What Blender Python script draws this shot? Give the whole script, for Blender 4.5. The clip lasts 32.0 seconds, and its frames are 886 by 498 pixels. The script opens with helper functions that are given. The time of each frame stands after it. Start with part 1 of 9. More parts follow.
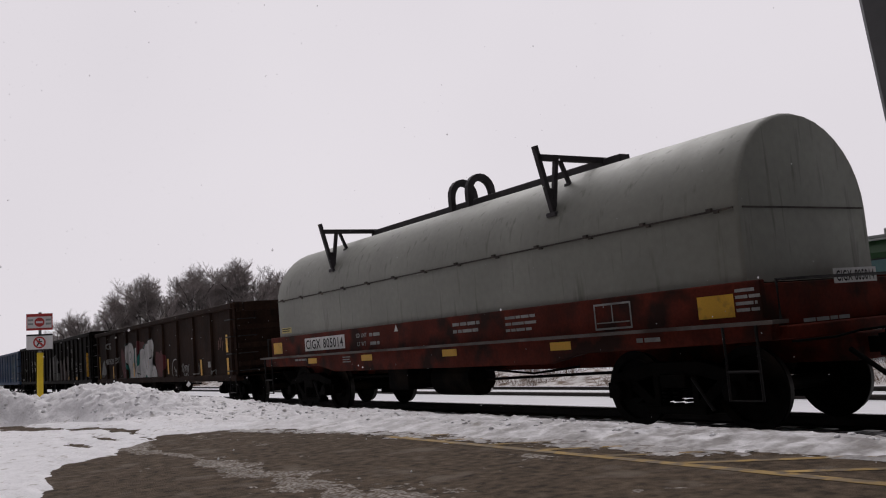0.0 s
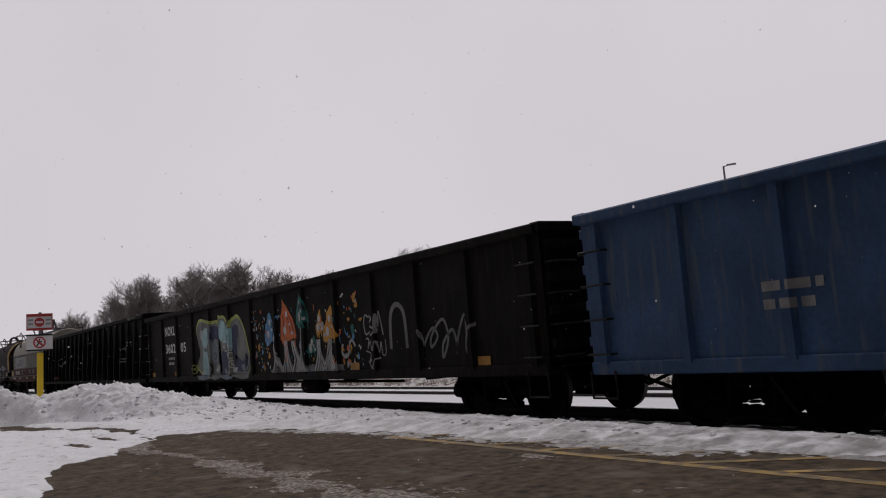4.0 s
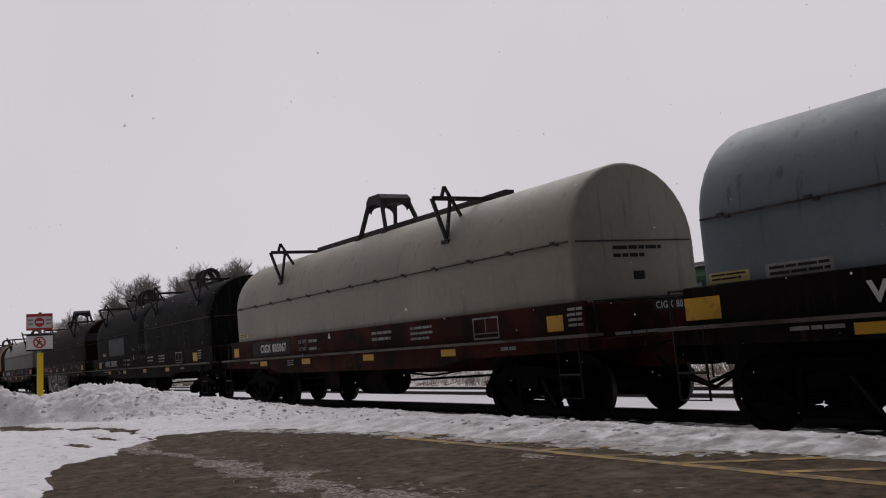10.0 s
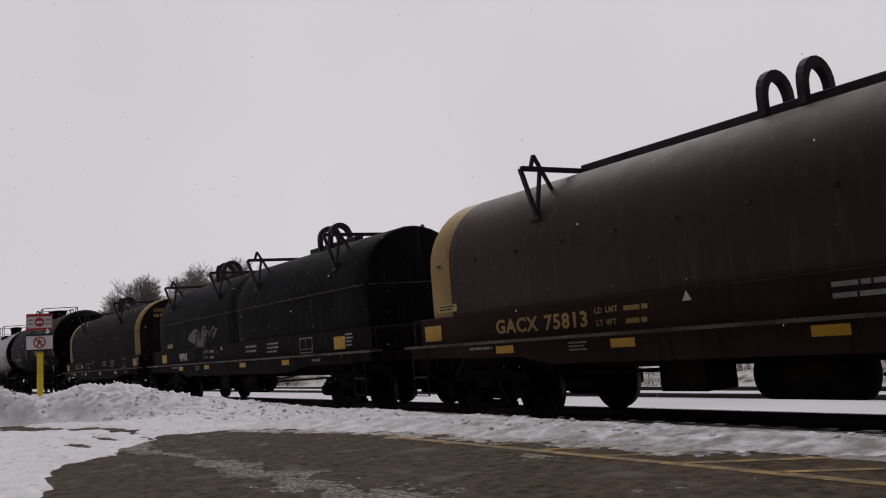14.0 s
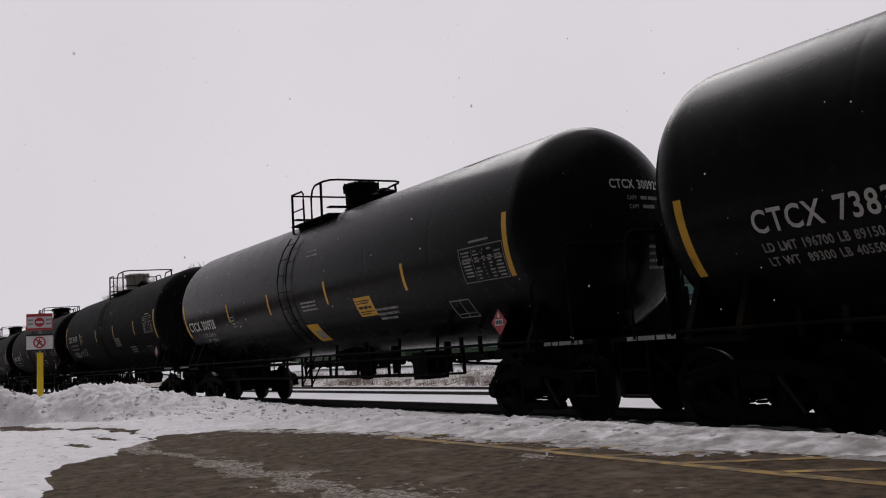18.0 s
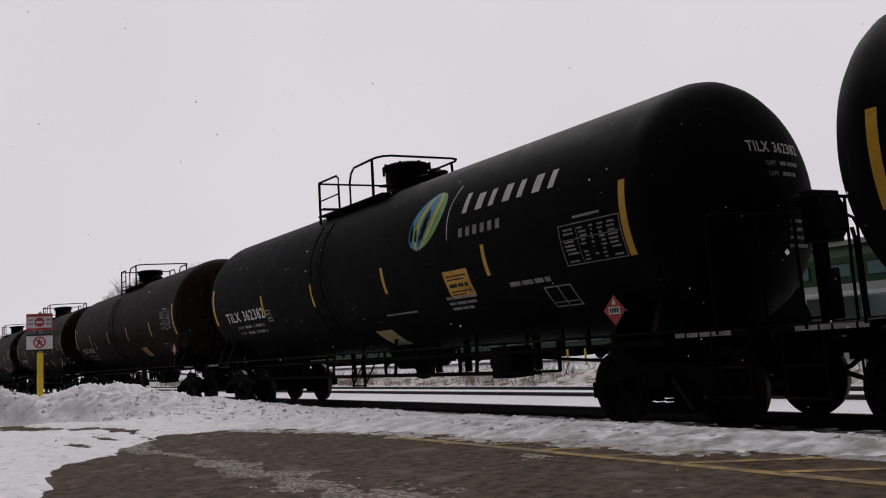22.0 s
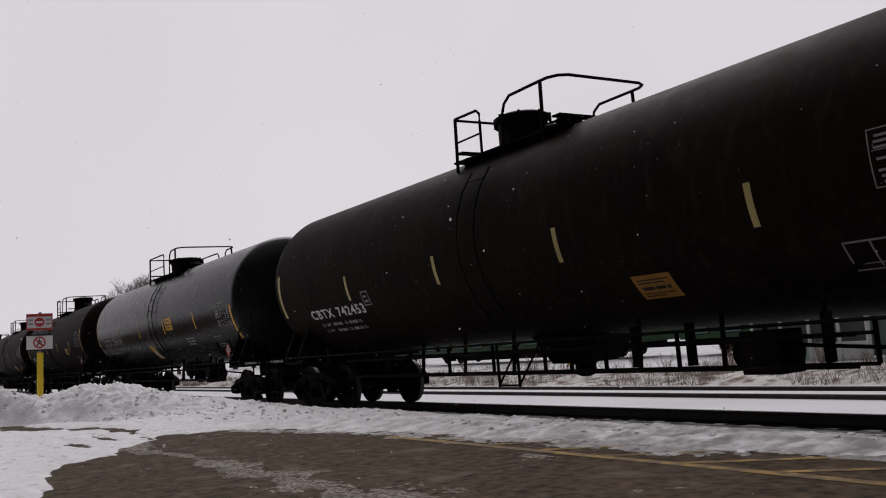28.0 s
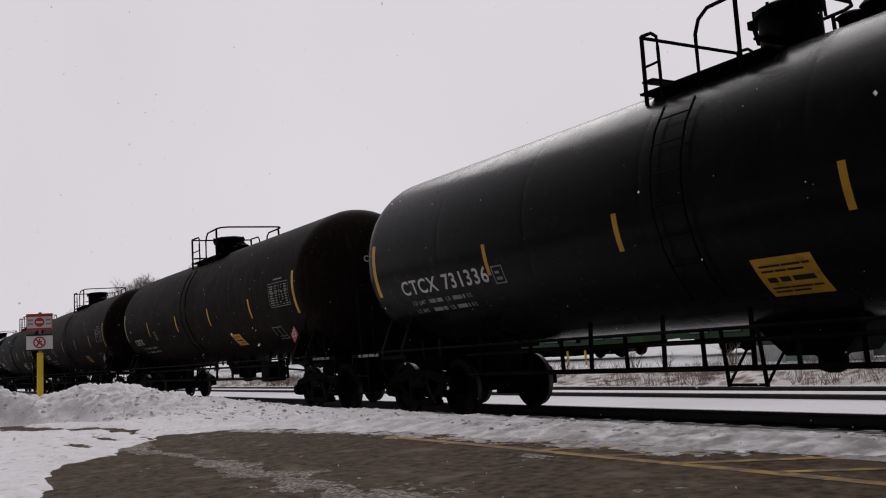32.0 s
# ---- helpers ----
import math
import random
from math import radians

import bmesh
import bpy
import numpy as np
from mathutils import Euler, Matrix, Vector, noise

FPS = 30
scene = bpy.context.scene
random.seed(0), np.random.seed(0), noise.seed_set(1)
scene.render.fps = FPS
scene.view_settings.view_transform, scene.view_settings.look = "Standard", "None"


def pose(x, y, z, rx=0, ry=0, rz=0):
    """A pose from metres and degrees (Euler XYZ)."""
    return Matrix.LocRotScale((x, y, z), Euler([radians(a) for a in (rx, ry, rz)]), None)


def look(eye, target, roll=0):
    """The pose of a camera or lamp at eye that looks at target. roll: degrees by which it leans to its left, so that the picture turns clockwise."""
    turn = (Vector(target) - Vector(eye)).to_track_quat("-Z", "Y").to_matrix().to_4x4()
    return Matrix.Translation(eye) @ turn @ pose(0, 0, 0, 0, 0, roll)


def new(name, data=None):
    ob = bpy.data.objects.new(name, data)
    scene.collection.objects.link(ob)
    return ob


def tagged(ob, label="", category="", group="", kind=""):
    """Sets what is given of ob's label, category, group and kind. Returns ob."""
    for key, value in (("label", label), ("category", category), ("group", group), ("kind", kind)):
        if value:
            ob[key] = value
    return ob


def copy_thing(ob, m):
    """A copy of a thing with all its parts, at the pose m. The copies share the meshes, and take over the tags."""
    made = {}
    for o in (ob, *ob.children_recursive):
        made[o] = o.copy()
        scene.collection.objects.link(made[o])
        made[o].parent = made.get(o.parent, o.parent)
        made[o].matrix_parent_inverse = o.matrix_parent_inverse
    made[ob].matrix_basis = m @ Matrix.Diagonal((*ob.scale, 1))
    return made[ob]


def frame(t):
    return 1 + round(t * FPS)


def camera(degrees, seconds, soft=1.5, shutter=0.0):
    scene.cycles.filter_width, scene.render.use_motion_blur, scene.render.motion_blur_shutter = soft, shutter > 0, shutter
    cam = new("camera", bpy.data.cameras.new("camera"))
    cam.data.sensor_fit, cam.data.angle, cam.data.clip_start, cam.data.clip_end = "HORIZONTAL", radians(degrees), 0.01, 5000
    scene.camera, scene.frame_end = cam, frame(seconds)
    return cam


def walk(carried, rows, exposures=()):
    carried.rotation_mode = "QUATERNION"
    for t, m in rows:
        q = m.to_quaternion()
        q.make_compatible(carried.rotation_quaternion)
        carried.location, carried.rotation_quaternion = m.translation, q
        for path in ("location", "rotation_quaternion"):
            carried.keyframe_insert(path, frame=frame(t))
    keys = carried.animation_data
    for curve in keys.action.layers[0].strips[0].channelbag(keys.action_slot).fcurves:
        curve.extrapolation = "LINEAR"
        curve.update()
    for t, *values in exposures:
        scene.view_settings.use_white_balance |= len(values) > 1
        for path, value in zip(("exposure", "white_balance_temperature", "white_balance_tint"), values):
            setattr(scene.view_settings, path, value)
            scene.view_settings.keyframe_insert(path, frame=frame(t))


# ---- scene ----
cam = camera(53.23, 32.0, soft=1.1)
EYE = pose(0.0, -9.067, 1.313, 95.754, 4.879, 57.298)
walk(cam, [(0.0, EYE), (32.0, EYE)], exposures=[(0.0, 0.18, 6500, 12), (0.7, 0.02, 6500, 12), (2.0, -0.06, 6500, 12), (16.2, -0.06, 6500, 12), (17.0, 0.07, 6500, 12), (32.0, 0.07, 6500, 12)])


def travel(t):
    """How far the train has rolled, in metres, t seconds after the start."""
    return 17.9417 * t - 0.07418 * t ** 2 + 0.005691 * t ** 3 - 0.0000853 * t ** 4


# ---- light: a thick, even winter overcast ----
world = bpy.data.worlds.new("overcast_sky")
scene.world = world
world.use_nodes = True
wn, wl = world.node_tree.nodes, world.node_tree.links
wn.clear()
sky = wn.new("ShaderNodeTexSky")
sky.sky_type, sky.sun_disc = "NISHITA", False
sky.sun_elevation, sky.sun_rotation = radians(43), radians(303)
sky.air_density, sky.dust_density = 1.0, 2.0
grey = wn.new("ShaderNodeHueSaturation")
grey.inputs["Saturation"].default_value = 0.12
wl.new(sky.outputs[0], grey.inputs["Color"])
bg_sky = wn.new("ShaderNodeBackground")
bg_sky.inputs[1].default_value = 0.0012
wl.new(grey.outputs[0], bg_sky.inputs[0])
cloud = wn.new("ShaderNodeTexNoise")
cloud.inputs["Scale"].default_value, cloud.inputs["Detail"].default_value = 1.6, 3.0
wcoord = wn.new("ShaderNodeTexCoord")
wl.new(wcoord.outputs["Generated"], cloud.inputs["Vector"])
ramp = wn.new("ShaderNodeValToRGB")
ramp.color_ramp.elements[0].position, ramp.color_ramp.elements[0].color = 0.3, (0.60, 0.575, 0.608, 1)
ramp.color_ramp.elements[1].position, ramp.color_ramp.elements[1].color = 0.72, (0.66, 0.635, 0.665, 1)
wl.new(cloud.outputs[0], ramp.inputs[0])
# the cloud is brightest round the hidden sun, down the line to the left, and dull on the other side
toward = wn.new("ShaderNodeVectorMath")
toward.operation = "DOT_PRODUCT"
toward.inputs[1].default_value = Vector((-1.0, 0.48, 0.10)).normalized()
wl.new(wcoord.outputs["Generated"], toward.inputs[0])
glow = wn.new("ShaderNodeMapRange")
glow.interpolation_type = "SMOOTHSTEP"
glow.inputs["From Min"].default_value, glow.inputs["From Max"].default_value = 0.22, 0.74
glow.inputs["To Min"].default_value, glow.inputs["To Max"].default_value = 0.02, 1.02
wl.new(toward.outputs["Value"], glow.inputs["Value"])
# and, as under any thick overcast, the zenith is far brighter than the horizon
height = wn.new("ShaderNodeSeparateXYZ")
wl.new(wcoord.outputs["Generated"], height.inputs[0])
zenith = wn.new("ShaderNodeMapRange")
zenith.interpolation_type = "SMOOTHSTEP"
zenith.inputs["From Min"].default_value, zenith.inputs["From Max"].default_value = 0.70, 1.0
zenith.inputs["To Min"].default_value, zenith.inputs["To Max"].default_value = 0.0, 1.25
wl.new(height.outputs["Z"], zenith.inputs["Value"])
total = wn.new("ShaderNodeMath")
total.operation = "ADD"
wl.new(glow.outputs[0], total.inputs[0])
wl.new(zenith.outputs[0], total.inputs[1])
bg_cloud = wn.new("ShaderNodeBackground")
wl.new(total.outputs[0], bg_cloud.inputs[1])
wl.new(ramp.outputs[0], bg_cloud.inputs[0])
add = wn.new("ShaderNodeAddShader")
wl.new(bg_sky.outputs[0], add.inputs[0])
wl.new(bg_cloud.outputs[0], add.inputs[1])
wout = wn.new("ShaderNodeOutputWorld")
wl.new(add.outputs[0], wout.inputs[0])
sun_data = bpy.data.lights.new("sun", "SUN")
sun_data.energy, sun_data.angle, sun_data.color = 0.8, radians(35), (1.0, 0.98, 0.96)
new("sun", sun_data).matrix_world = look((-56, 36, 62), (0, 0, 0))


# ---- materials ----
def material(name, base, rough=0.7, metal=0.0, vary=0.25, scale=3.0, second=None, amount=0.0, second_scale=1.2,
             streak=0.0, bump=0.1, bump_scale=40.0, spec=0.3, rnd=0.0, depth=0.02):
    """A procedural surface: base colour varied at two scales, patches or vertical streaks of a second colour, and fine relief."""
    m = bpy.data.materials.new(name)
    m.use_nodes = True
    n, l = m.node_tree.nodes, m.node_tree.links
    b = n["Principled BSDF"]
    b.inputs["Metallic"].default_value = metal
    b.inputs["Specular IOR Level"].default_value = spec
    co = n.new("ShaderNodeTexCoord")

    def tex(sc, detail, stretch=None):
        t = n.new("ShaderNodeTexNoise")
        t.inputs["Scale"].default_value, t.inputs["Detail"].default_value = sc, detail
        if stretch:
            mp = n.new("ShaderNodeMapping")
            mp.inputs["Scale"].default_value = stretch
            l.new(co.outputs["Object"], mp.inputs["Vector"])
            l.new(mp.outputs[0], t.inputs["Vector"])
        else:
            l.new(co.outputs["Object"], t.inputs["Vector"])
        return t.outputs[0]

    def ramped(src, lo, hi, c0, c1):
        r = n.new("ShaderNodeValToRGB")
        r.color_ramp.elements[0].position, r.color_ramp.elements[1].position = lo, hi
        r.color_ramp.elements[0].color, r.color_ramp.elements[1].color = (*c0, 1), (*c1, 1)
        l.new(src, r.inputs[0])
        return r.outputs[0]

    dark = tuple(c * (1 - vary) for c in base)
    light = tuple(min(1, c * (1 + vary)) for c in base)
    col = ramped(tex(scale, 6), 0.3, 0.7, dark, light)
    fine = ramped(tex(scale * 14, 4), 0.25, 0.75, (1 - vary * 0.6,) * 3, (1 + vary * 0.4,) * 3)
    mul = n.new("ShaderNodeMix")
    mul.data_type, mul.blend_type = "RGBA", "MULTIPLY"
    mul.inputs["Factor"].default_value = 1.0
    l.new(col, mul.inputs["A"])
    l.new(fine, mul.inputs["B"])
    col = mul.outputs["Result"]
    if second:
        src = tex(second_scale, 8, (7, 7, 0.7) if streak else None)
        mask = ramped(src, 0.62 - amount * 0.35, 0.75 - amount * 0.3, (0, 0, 0), (1, 1, 1))
        mx = n.new("ShaderNodeMix")
        mx.data_type = "RGBA"
        l.new(mask, mx.inputs["Factor"])
        l.new(col, mx.inputs["A"])
        mx.inputs["B"].default_value = (*second, 1)
        col = mx.outputs["Result"]
    if rnd:
        info = n.new("ShaderNodeObjectInfo")
        rr = ramped(info.outputs["Random"], 0, 1, (1 - rnd,) * 3, (1 + rnd,) * 3)
        m2 = n.new("ShaderNodeMix")
        m2.data_type, m2.blend_type = "RGBA", "MULTIPLY"
        m2.inputs["Factor"].default_value = 1.0
        l.new(col, m2.inputs["A"])
        l.new(rr, m2.inputs["B"])
        col = m2.outputs["Result"]
    l.new(col, b.inputs["Base Color"])
    rg = n.new("ShaderNodeMapRange")
    rg.inputs["To Min"].default_value, rg.inputs["To Max"].default_value = max(0.03, rough - min(0.12, rough * 0.4)), min(1, rough + min(0.12, rough * 0.4))
    l.new(tex(scale * 4, 4), rg.inputs["Value"])
    l.new(rg.outputs[0], b.inputs["Roughness"])
    if bump:
        bp = n.new("ShaderNodeBump")
        bp.inputs["Strength"].default_value, bp.inputs["Distance"].default_value = bump, depth
        l.new(tex(bump_scale, 5), bp.inputs["Height"])
        l.new(bp.outputs[0], b.inputs["Normal"])
    return m


M = {}
M["asphalt"] = material("worn_asphalt", (0.100, 0.073, 0.050), 0.9, vary=0.55, scale=11, second=(0.165, 0.132, 0.102), amount=0.16, second_scale=2.4, bump=1.0, bump_scale=70, spec=0.1)
M["snow"] = material("packed_snow", (0.88, 0.87, 0.885), 0.85, vary=0.07, scale=3.5, second=(0.40, 0.36, 0.32), amount=0.09, second_scale=6, bump=0.8, bump_scale=20, depth=0.028, spec=0.2)
M["bank_snow"] = material("ploughed_snow", (0.92, 0.905, 0.915), 0.85, vary=0.07, scale=3.5, second=(0.45, 0.42, 0.39), amount=0.03, second_scale=4.5, bump=0.6, bump_scale=20, depth=0.028, spec=0.2)


def shade_soil_verge(m, x0, x1, dirt, most):
    """Painted shade and road dirt on ploughed snow along the driven lot, from x0."""
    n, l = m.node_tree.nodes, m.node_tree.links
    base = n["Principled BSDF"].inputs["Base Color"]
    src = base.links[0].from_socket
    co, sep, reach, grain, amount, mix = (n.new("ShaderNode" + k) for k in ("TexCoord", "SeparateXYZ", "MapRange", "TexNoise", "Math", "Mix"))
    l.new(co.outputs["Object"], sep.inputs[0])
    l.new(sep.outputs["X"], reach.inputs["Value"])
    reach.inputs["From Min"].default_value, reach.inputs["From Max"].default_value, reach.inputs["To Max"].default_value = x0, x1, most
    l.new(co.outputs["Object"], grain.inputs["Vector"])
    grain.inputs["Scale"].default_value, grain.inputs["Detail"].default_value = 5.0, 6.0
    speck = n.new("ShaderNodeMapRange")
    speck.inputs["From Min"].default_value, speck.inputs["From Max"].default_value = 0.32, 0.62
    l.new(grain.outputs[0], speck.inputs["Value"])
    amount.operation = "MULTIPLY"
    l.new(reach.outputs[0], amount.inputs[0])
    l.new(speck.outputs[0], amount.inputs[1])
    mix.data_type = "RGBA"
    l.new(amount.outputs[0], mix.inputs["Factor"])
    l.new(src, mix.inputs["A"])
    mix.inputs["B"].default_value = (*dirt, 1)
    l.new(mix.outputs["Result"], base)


shade_soil_verge(M["bank_snow"], -16.0, -5.0, (0.27, 0.25, 0.235), 0.85)
flake = bpy.data.materials.new("snowflake")
flake.use_nodes = True
fn, fl = flake.node_tree.nodes, flake.node_tree.links
fn.clear()
f_out, f_mix, f_dif, f_tra = fn.new("ShaderNodeOutputMaterial"), fn.new("ShaderNodeMixShader"), fn.new("ShaderNodeBsdfDiffuse"), fn.new("ShaderNodeBsdfTranslucent")
f_dif.inputs[0].default_value = f_tra.inputs[0].default_value = (0.92, 0.92, 0.94, 1)
f_mix.inputs[0].default_value = 0.85
fl.new(f_dif.outputs[0], f_mix.inputs[1])
fl.new(f_tra.outputs[0], f_mix.inputs[2])
f_thin, f_clear = fn.new("ShaderNodeMixShader"), fn.new("ShaderNodeBsdfTransparent")
f_thin.inputs[0].default_value = 0.48
fl.new(f_mix.outputs[0], f_thin.inputs[1])
fl.new(f_clear.outputs[0], f_thin.inputs[2])
fl.new(f_thin.outputs[0], f_out.inputs[0])
M["flake"] = flake
M["frost"] = material("thin_frost", (0.33, 0.30, 0.27), 0.9, vary=0.4, scale=6, second=(0.115, 0.085, 0.06), amount=0.55, second_scale=34, bump=0.5, bump_scale=50, spec=0.12)
M["slush"] = material("grey_slush", (0.46, 0.44, 0.43), 0.8, vary=0.35, scale=5, second=(0.2, 0.17, 0.15), amount=0.35, second_scale=11, bump=0.6, bump_scale=40, spec=0.2)
M["field_snow"] = material("field_snow", (0.80, 0.80, 0.82), 0.9, vary=0.06, scale=0.3, bump=0.3, bump_scale=2, spec=0.15)
M["dirty_snow"] = material("dirty_track_snow", (0.42, 0.42, 0.43), 0.9, vary=0.2, scale=1.5, second=(0.12, 0.11, 0.10), amount=0.35, second_scale=4, bump=0.6, bump_scale=12, spec=0.15)
M["weedy_snow"] = material("weedy_snow", (0.66, 0.635, 0.62), 0.9, vary=0.15, scale=1.2, second=(0.20, 0.15, 0.115), amount=0.42, second_scale=2.2, bump=0.6, bump_scale=9, spec=0.12)
M["tie"] = material("creosote_tie", (0.045, 0.038, 0.032), 0.85, vary=0.4, scale=3)
M["rail"] = material("rail_steel", (0.035, 0.028, 0.025), 0.55, vary=0.3, scale=4)
M["railhead"] = material("polished_railhead", (0.35, 0.34, 0.33), 0.25, 0.9, vary=0.1, scale=4)
M["yellow_line"] = material("worn_yellow_paint", (0.34, 0.215, 0.06), 0.75, vary=0.3, scale=2, second=(0.15, 0.108, 0.062), amount=0.55, second_scale=6)
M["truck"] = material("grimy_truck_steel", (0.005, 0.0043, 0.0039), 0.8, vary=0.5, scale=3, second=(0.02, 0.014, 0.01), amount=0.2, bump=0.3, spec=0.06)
M["wheel"] = material("wheel_steel", (0.006, 0.0052, 0.0048), 0.7, vary=0.4, scale=5, second=(0.028, 0.02, 0.015), amount=0.3, spec=0.08)
M["tread"] = material("wheel_tread", (0.09, 0.085, 0.08), 0.5, 0.6, vary=0.2, scale=8)
M["yellow"] = material("yellow_reflector", (0.72, 0.40, 0.03), 0.45, vary=0.12, scale=3, second=(0.3, 0.17, 0.03), amount=0.12, second_scale=4)
M["pale_yellow"] = material("faded_reflector", (0.55, 0.45, 0.18), 0.5, vary=0.2, scale=3)
M["white"] = material("white_stencil", (0.66, 0.66, 0.65), 0.6, vary=0.14, scale=5)
M["grime_white"] = material("grimy_stencil", (0.30, 0.30, 0.29), 0.7, vary=0.3, scale=5)
M["red_paint"] = material("red_placard", (0.50, 0.06, 0.06), 0.5, vary=0.15, scale=6)
M["orange_text"] = material("orange_stencil", (0.42, 0.09, 0.04), 0.6, vary=0.2, scale=5)


# ---- mesh helpers ----
def box(bm, x0, x1, y0, y1, z0, z1, m=None):
    vs = [bm.verts.new((x, y, z)) for x in (x0, x1) for y in (y0, y1) for z in (z0, z1)]
    for f in ((0, 1, 3, 2), (4, 6, 7, 5), (0, 4, 5, 1), (2, 3, 7, 6), (0, 2, 6, 4), (1, 5, 7, 3)):
        bm.faces.new([vs[i] for i in f])
    if m is not None:
        for v in vs:
            v.co = m @ v.co
    return vs


def tube(bm, pts, r, n=6, r1=None, cap=True):
    """A round bar along the points, from radius r to r1."""
    pts = [Vector(p) for p in pts]
    r1 = r if r1 is None else r1
    rings = []
    for i, p in enumerate(pts):
        d = (pts[min(i + 1, len(pts) - 1)] - pts[max(i - 1, 0)]).normalized()
        a = d.cross(Vector((0, 0, 1)))
        if a.length < 0.05:
            a = d.cross(Vector((0, 1, 0)))
        a.normalize()
        b = d.cross(a)
        rad = r + (r1 - r) * i / max(1, len(pts) - 1)
        rings.append([bm.verts.new(p + (a * math.cos(2 * math.pi * k / n) + b * math.sin(2 * math.pi * k / n)) * rad) for k in range(n)])
    for A, B in zip(rings, rings[1:]):
        for k in range(n):
            bm.faces.new((A[k], A[(k + 1) % n], B[(k + 1) % n], B[k]))
    if cap:
        bm.faces.new(rings[0][::-1])
        bm.faces.new(rings[-1])


def beam(bm, p, q, w, h):
    """A square bar of width w and height h from p to q."""
    p, q = Vector(p), Vector(q)
    d = q - p
    m = Matrix.Translation((p + q) / 2) @ d.to_track_quat("X", "Z").to_matrix().to_4x4()
    box(bm, -d.length / 2, d.length / 2, -w / 2, w / 2, -h / 2, h / 2, m)


def lathe(bm, prof, n=32, axis="y", centre=(0, 0, 0)):
    """Turns the profile of (along, radius) round an axis."""
    rings = []
    for a, r in prof:
        ring = []
        for k in range(n):
            t = 2 * math.pi * k / n
            c, s = r * math.cos(t), r * math.sin(t)
            ring.append(bm.verts.new(Vector({"x": (a, c, s), "y": (c, a, s), "z": (c, s, a)}[axis]) + Vector(centre)))
        rings.append(ring)
    for A, B in zip(rings, rings[1:]):
        for k in range(n):
            bm.faces.new((A[k], A[(k + 1) % n], B[(k + 1) % n], B[k]))
    bm.faces.new(rings[0][::-1])
    bm.faces.new(rings[-1])


def extrude_x(bm, prof, x0, x1):
    """A closed outline of (y, z) drawn out from x0 to x1."""
    A = [bm.verts.new((x0, y, z)) for y, z in prof]
    B = [bm.verts.new((x1, y, z)) for y, z in prof]
    n = len(prof)
    for k in range(n):
        bm.faces.new((A[k], A[(k + 1) % n], B[(k + 1) % n], B[k]))
    bm.faces.new(A[::-1])
    bm.faces.new(B)


def extrude_y(bm, prof, y0, y1):
    """A closed outline of (x, z) drawn out from y0 to y1."""
    A = [bm.verts.new((x, y0, z)) for x, z in prof]
    B = [bm.verts.new((x, y1, z)) for x, z in prof]
    n = len(prof)
    for k in range(n):
        bm.faces.new((A[k], A[(k + 1) % n], B[(k + 1) % n], B[k]))
    bm.faces.new(A[::-1])
    bm.faces.new(B)


def mesh_of(name, bm, mats, smooth=False, bevel=0.0):
    bmesh.ops.recalc_face_normals(bm, faces=bm.faces)
    if bevel:
        es = [e for e in bm.edges if e.calc_face_angle(0) > 0.7]
        bmesh.ops.bevel(bm, geom=es, offset=bevel, segments=1, affect="EDGES", clamp_overlap=True)
    me = bpy.data.meshes.new(name)
    bm.to_mesh(me)
    bm.free()
    for m in (mats if isinstance(mats, (list, tuple)) else [mats]):
        me.materials.append(m)
    if smooth:
        me.shade_smooth()
        me.set_sharp_from_angle(angle=radians(38))
    return me


def part(name, bm, mat, parent, label="", smooth=False, bevel=0.0, at=None):
    """Links a bmesh, or a mesh that others share, as one object under its thing."""
    me = bm if isinstance(bm, bpy.types.Mesh) else mesh_of(name, bm, mat, smooth, bevel)
    ob = new(name, me)
    ob.parent = parent
    if at is not None:
        ob.matrix_basis = at
    if label:
        tagged(ob, label)
    return ob


def thing(name, label, category, group="", kind="", at=None):
    ob = new(name)
    ob.empty_display_size = 0.3
    if at is not None:
        ob.matrix_basis = at
    return tagged(ob, label, category, group, kind)


SHARED = {}


def shared(key, make):
    if key not in SHARED:
        SHARED[key] = make()
    return SHARED[key]


# ---- lettering and flat marks on the sides ----
def letters(text, height, stretch=1.0, weight=0.0):
    """Vertices and faces of a line of lettering, starting at x = 0, standing on y = 0."""
    key = ("text", text, height, stretch, weight)
    if key not in SHARED:
        cu = bpy.data.curves.new("lettering", "FONT")
        cu.body, cu.size, cu.resolution_u, cu.offset = text, height / 0.72, 3, weight
        cu.space_character, cu.space_word = 1.12, 1.3
        ob = new("lettering", cu)
        bpy.context.view_layer.update()
        me = bpy.data.meshes.new_from_object(ob.evaluated_get(bpy.context.evaluated_depsgraph_get()))
        SHARED[key] = ([(v.co.x * stretch, v.co.y) for v in me.vertices], [tuple(p.vertices) for p in me.polygons])
        bpy.data.objects.remove(ob)
        bpy.data.meshes.remove(me)
        bpy.data.curves.remove(cu)
    return SHARED[key]


def on_flat(y):
    return lambda u, v: Vector((u, y, v))


def on_tank(r, zc):
    """Side of a lying cylinder: v is the height at which a level line through the side would stand."""
    return lambda u, v: Vector((u, -r * math.cos((v - zc) / r), zc + r * math.sin((v - zc) / r)))


def put_letters(bm, text, height, u, v, side, stretch=1.0, weight=0.0):
    vs, fs = letters(text, height, stretch, weight)
    made = [bm.verts.new(side(u + x, v + y)) for x, y in vs]
    for f in fs:
        try:
            bm.faces.new([made[i] for i in f])
        except ValueError:
            pass


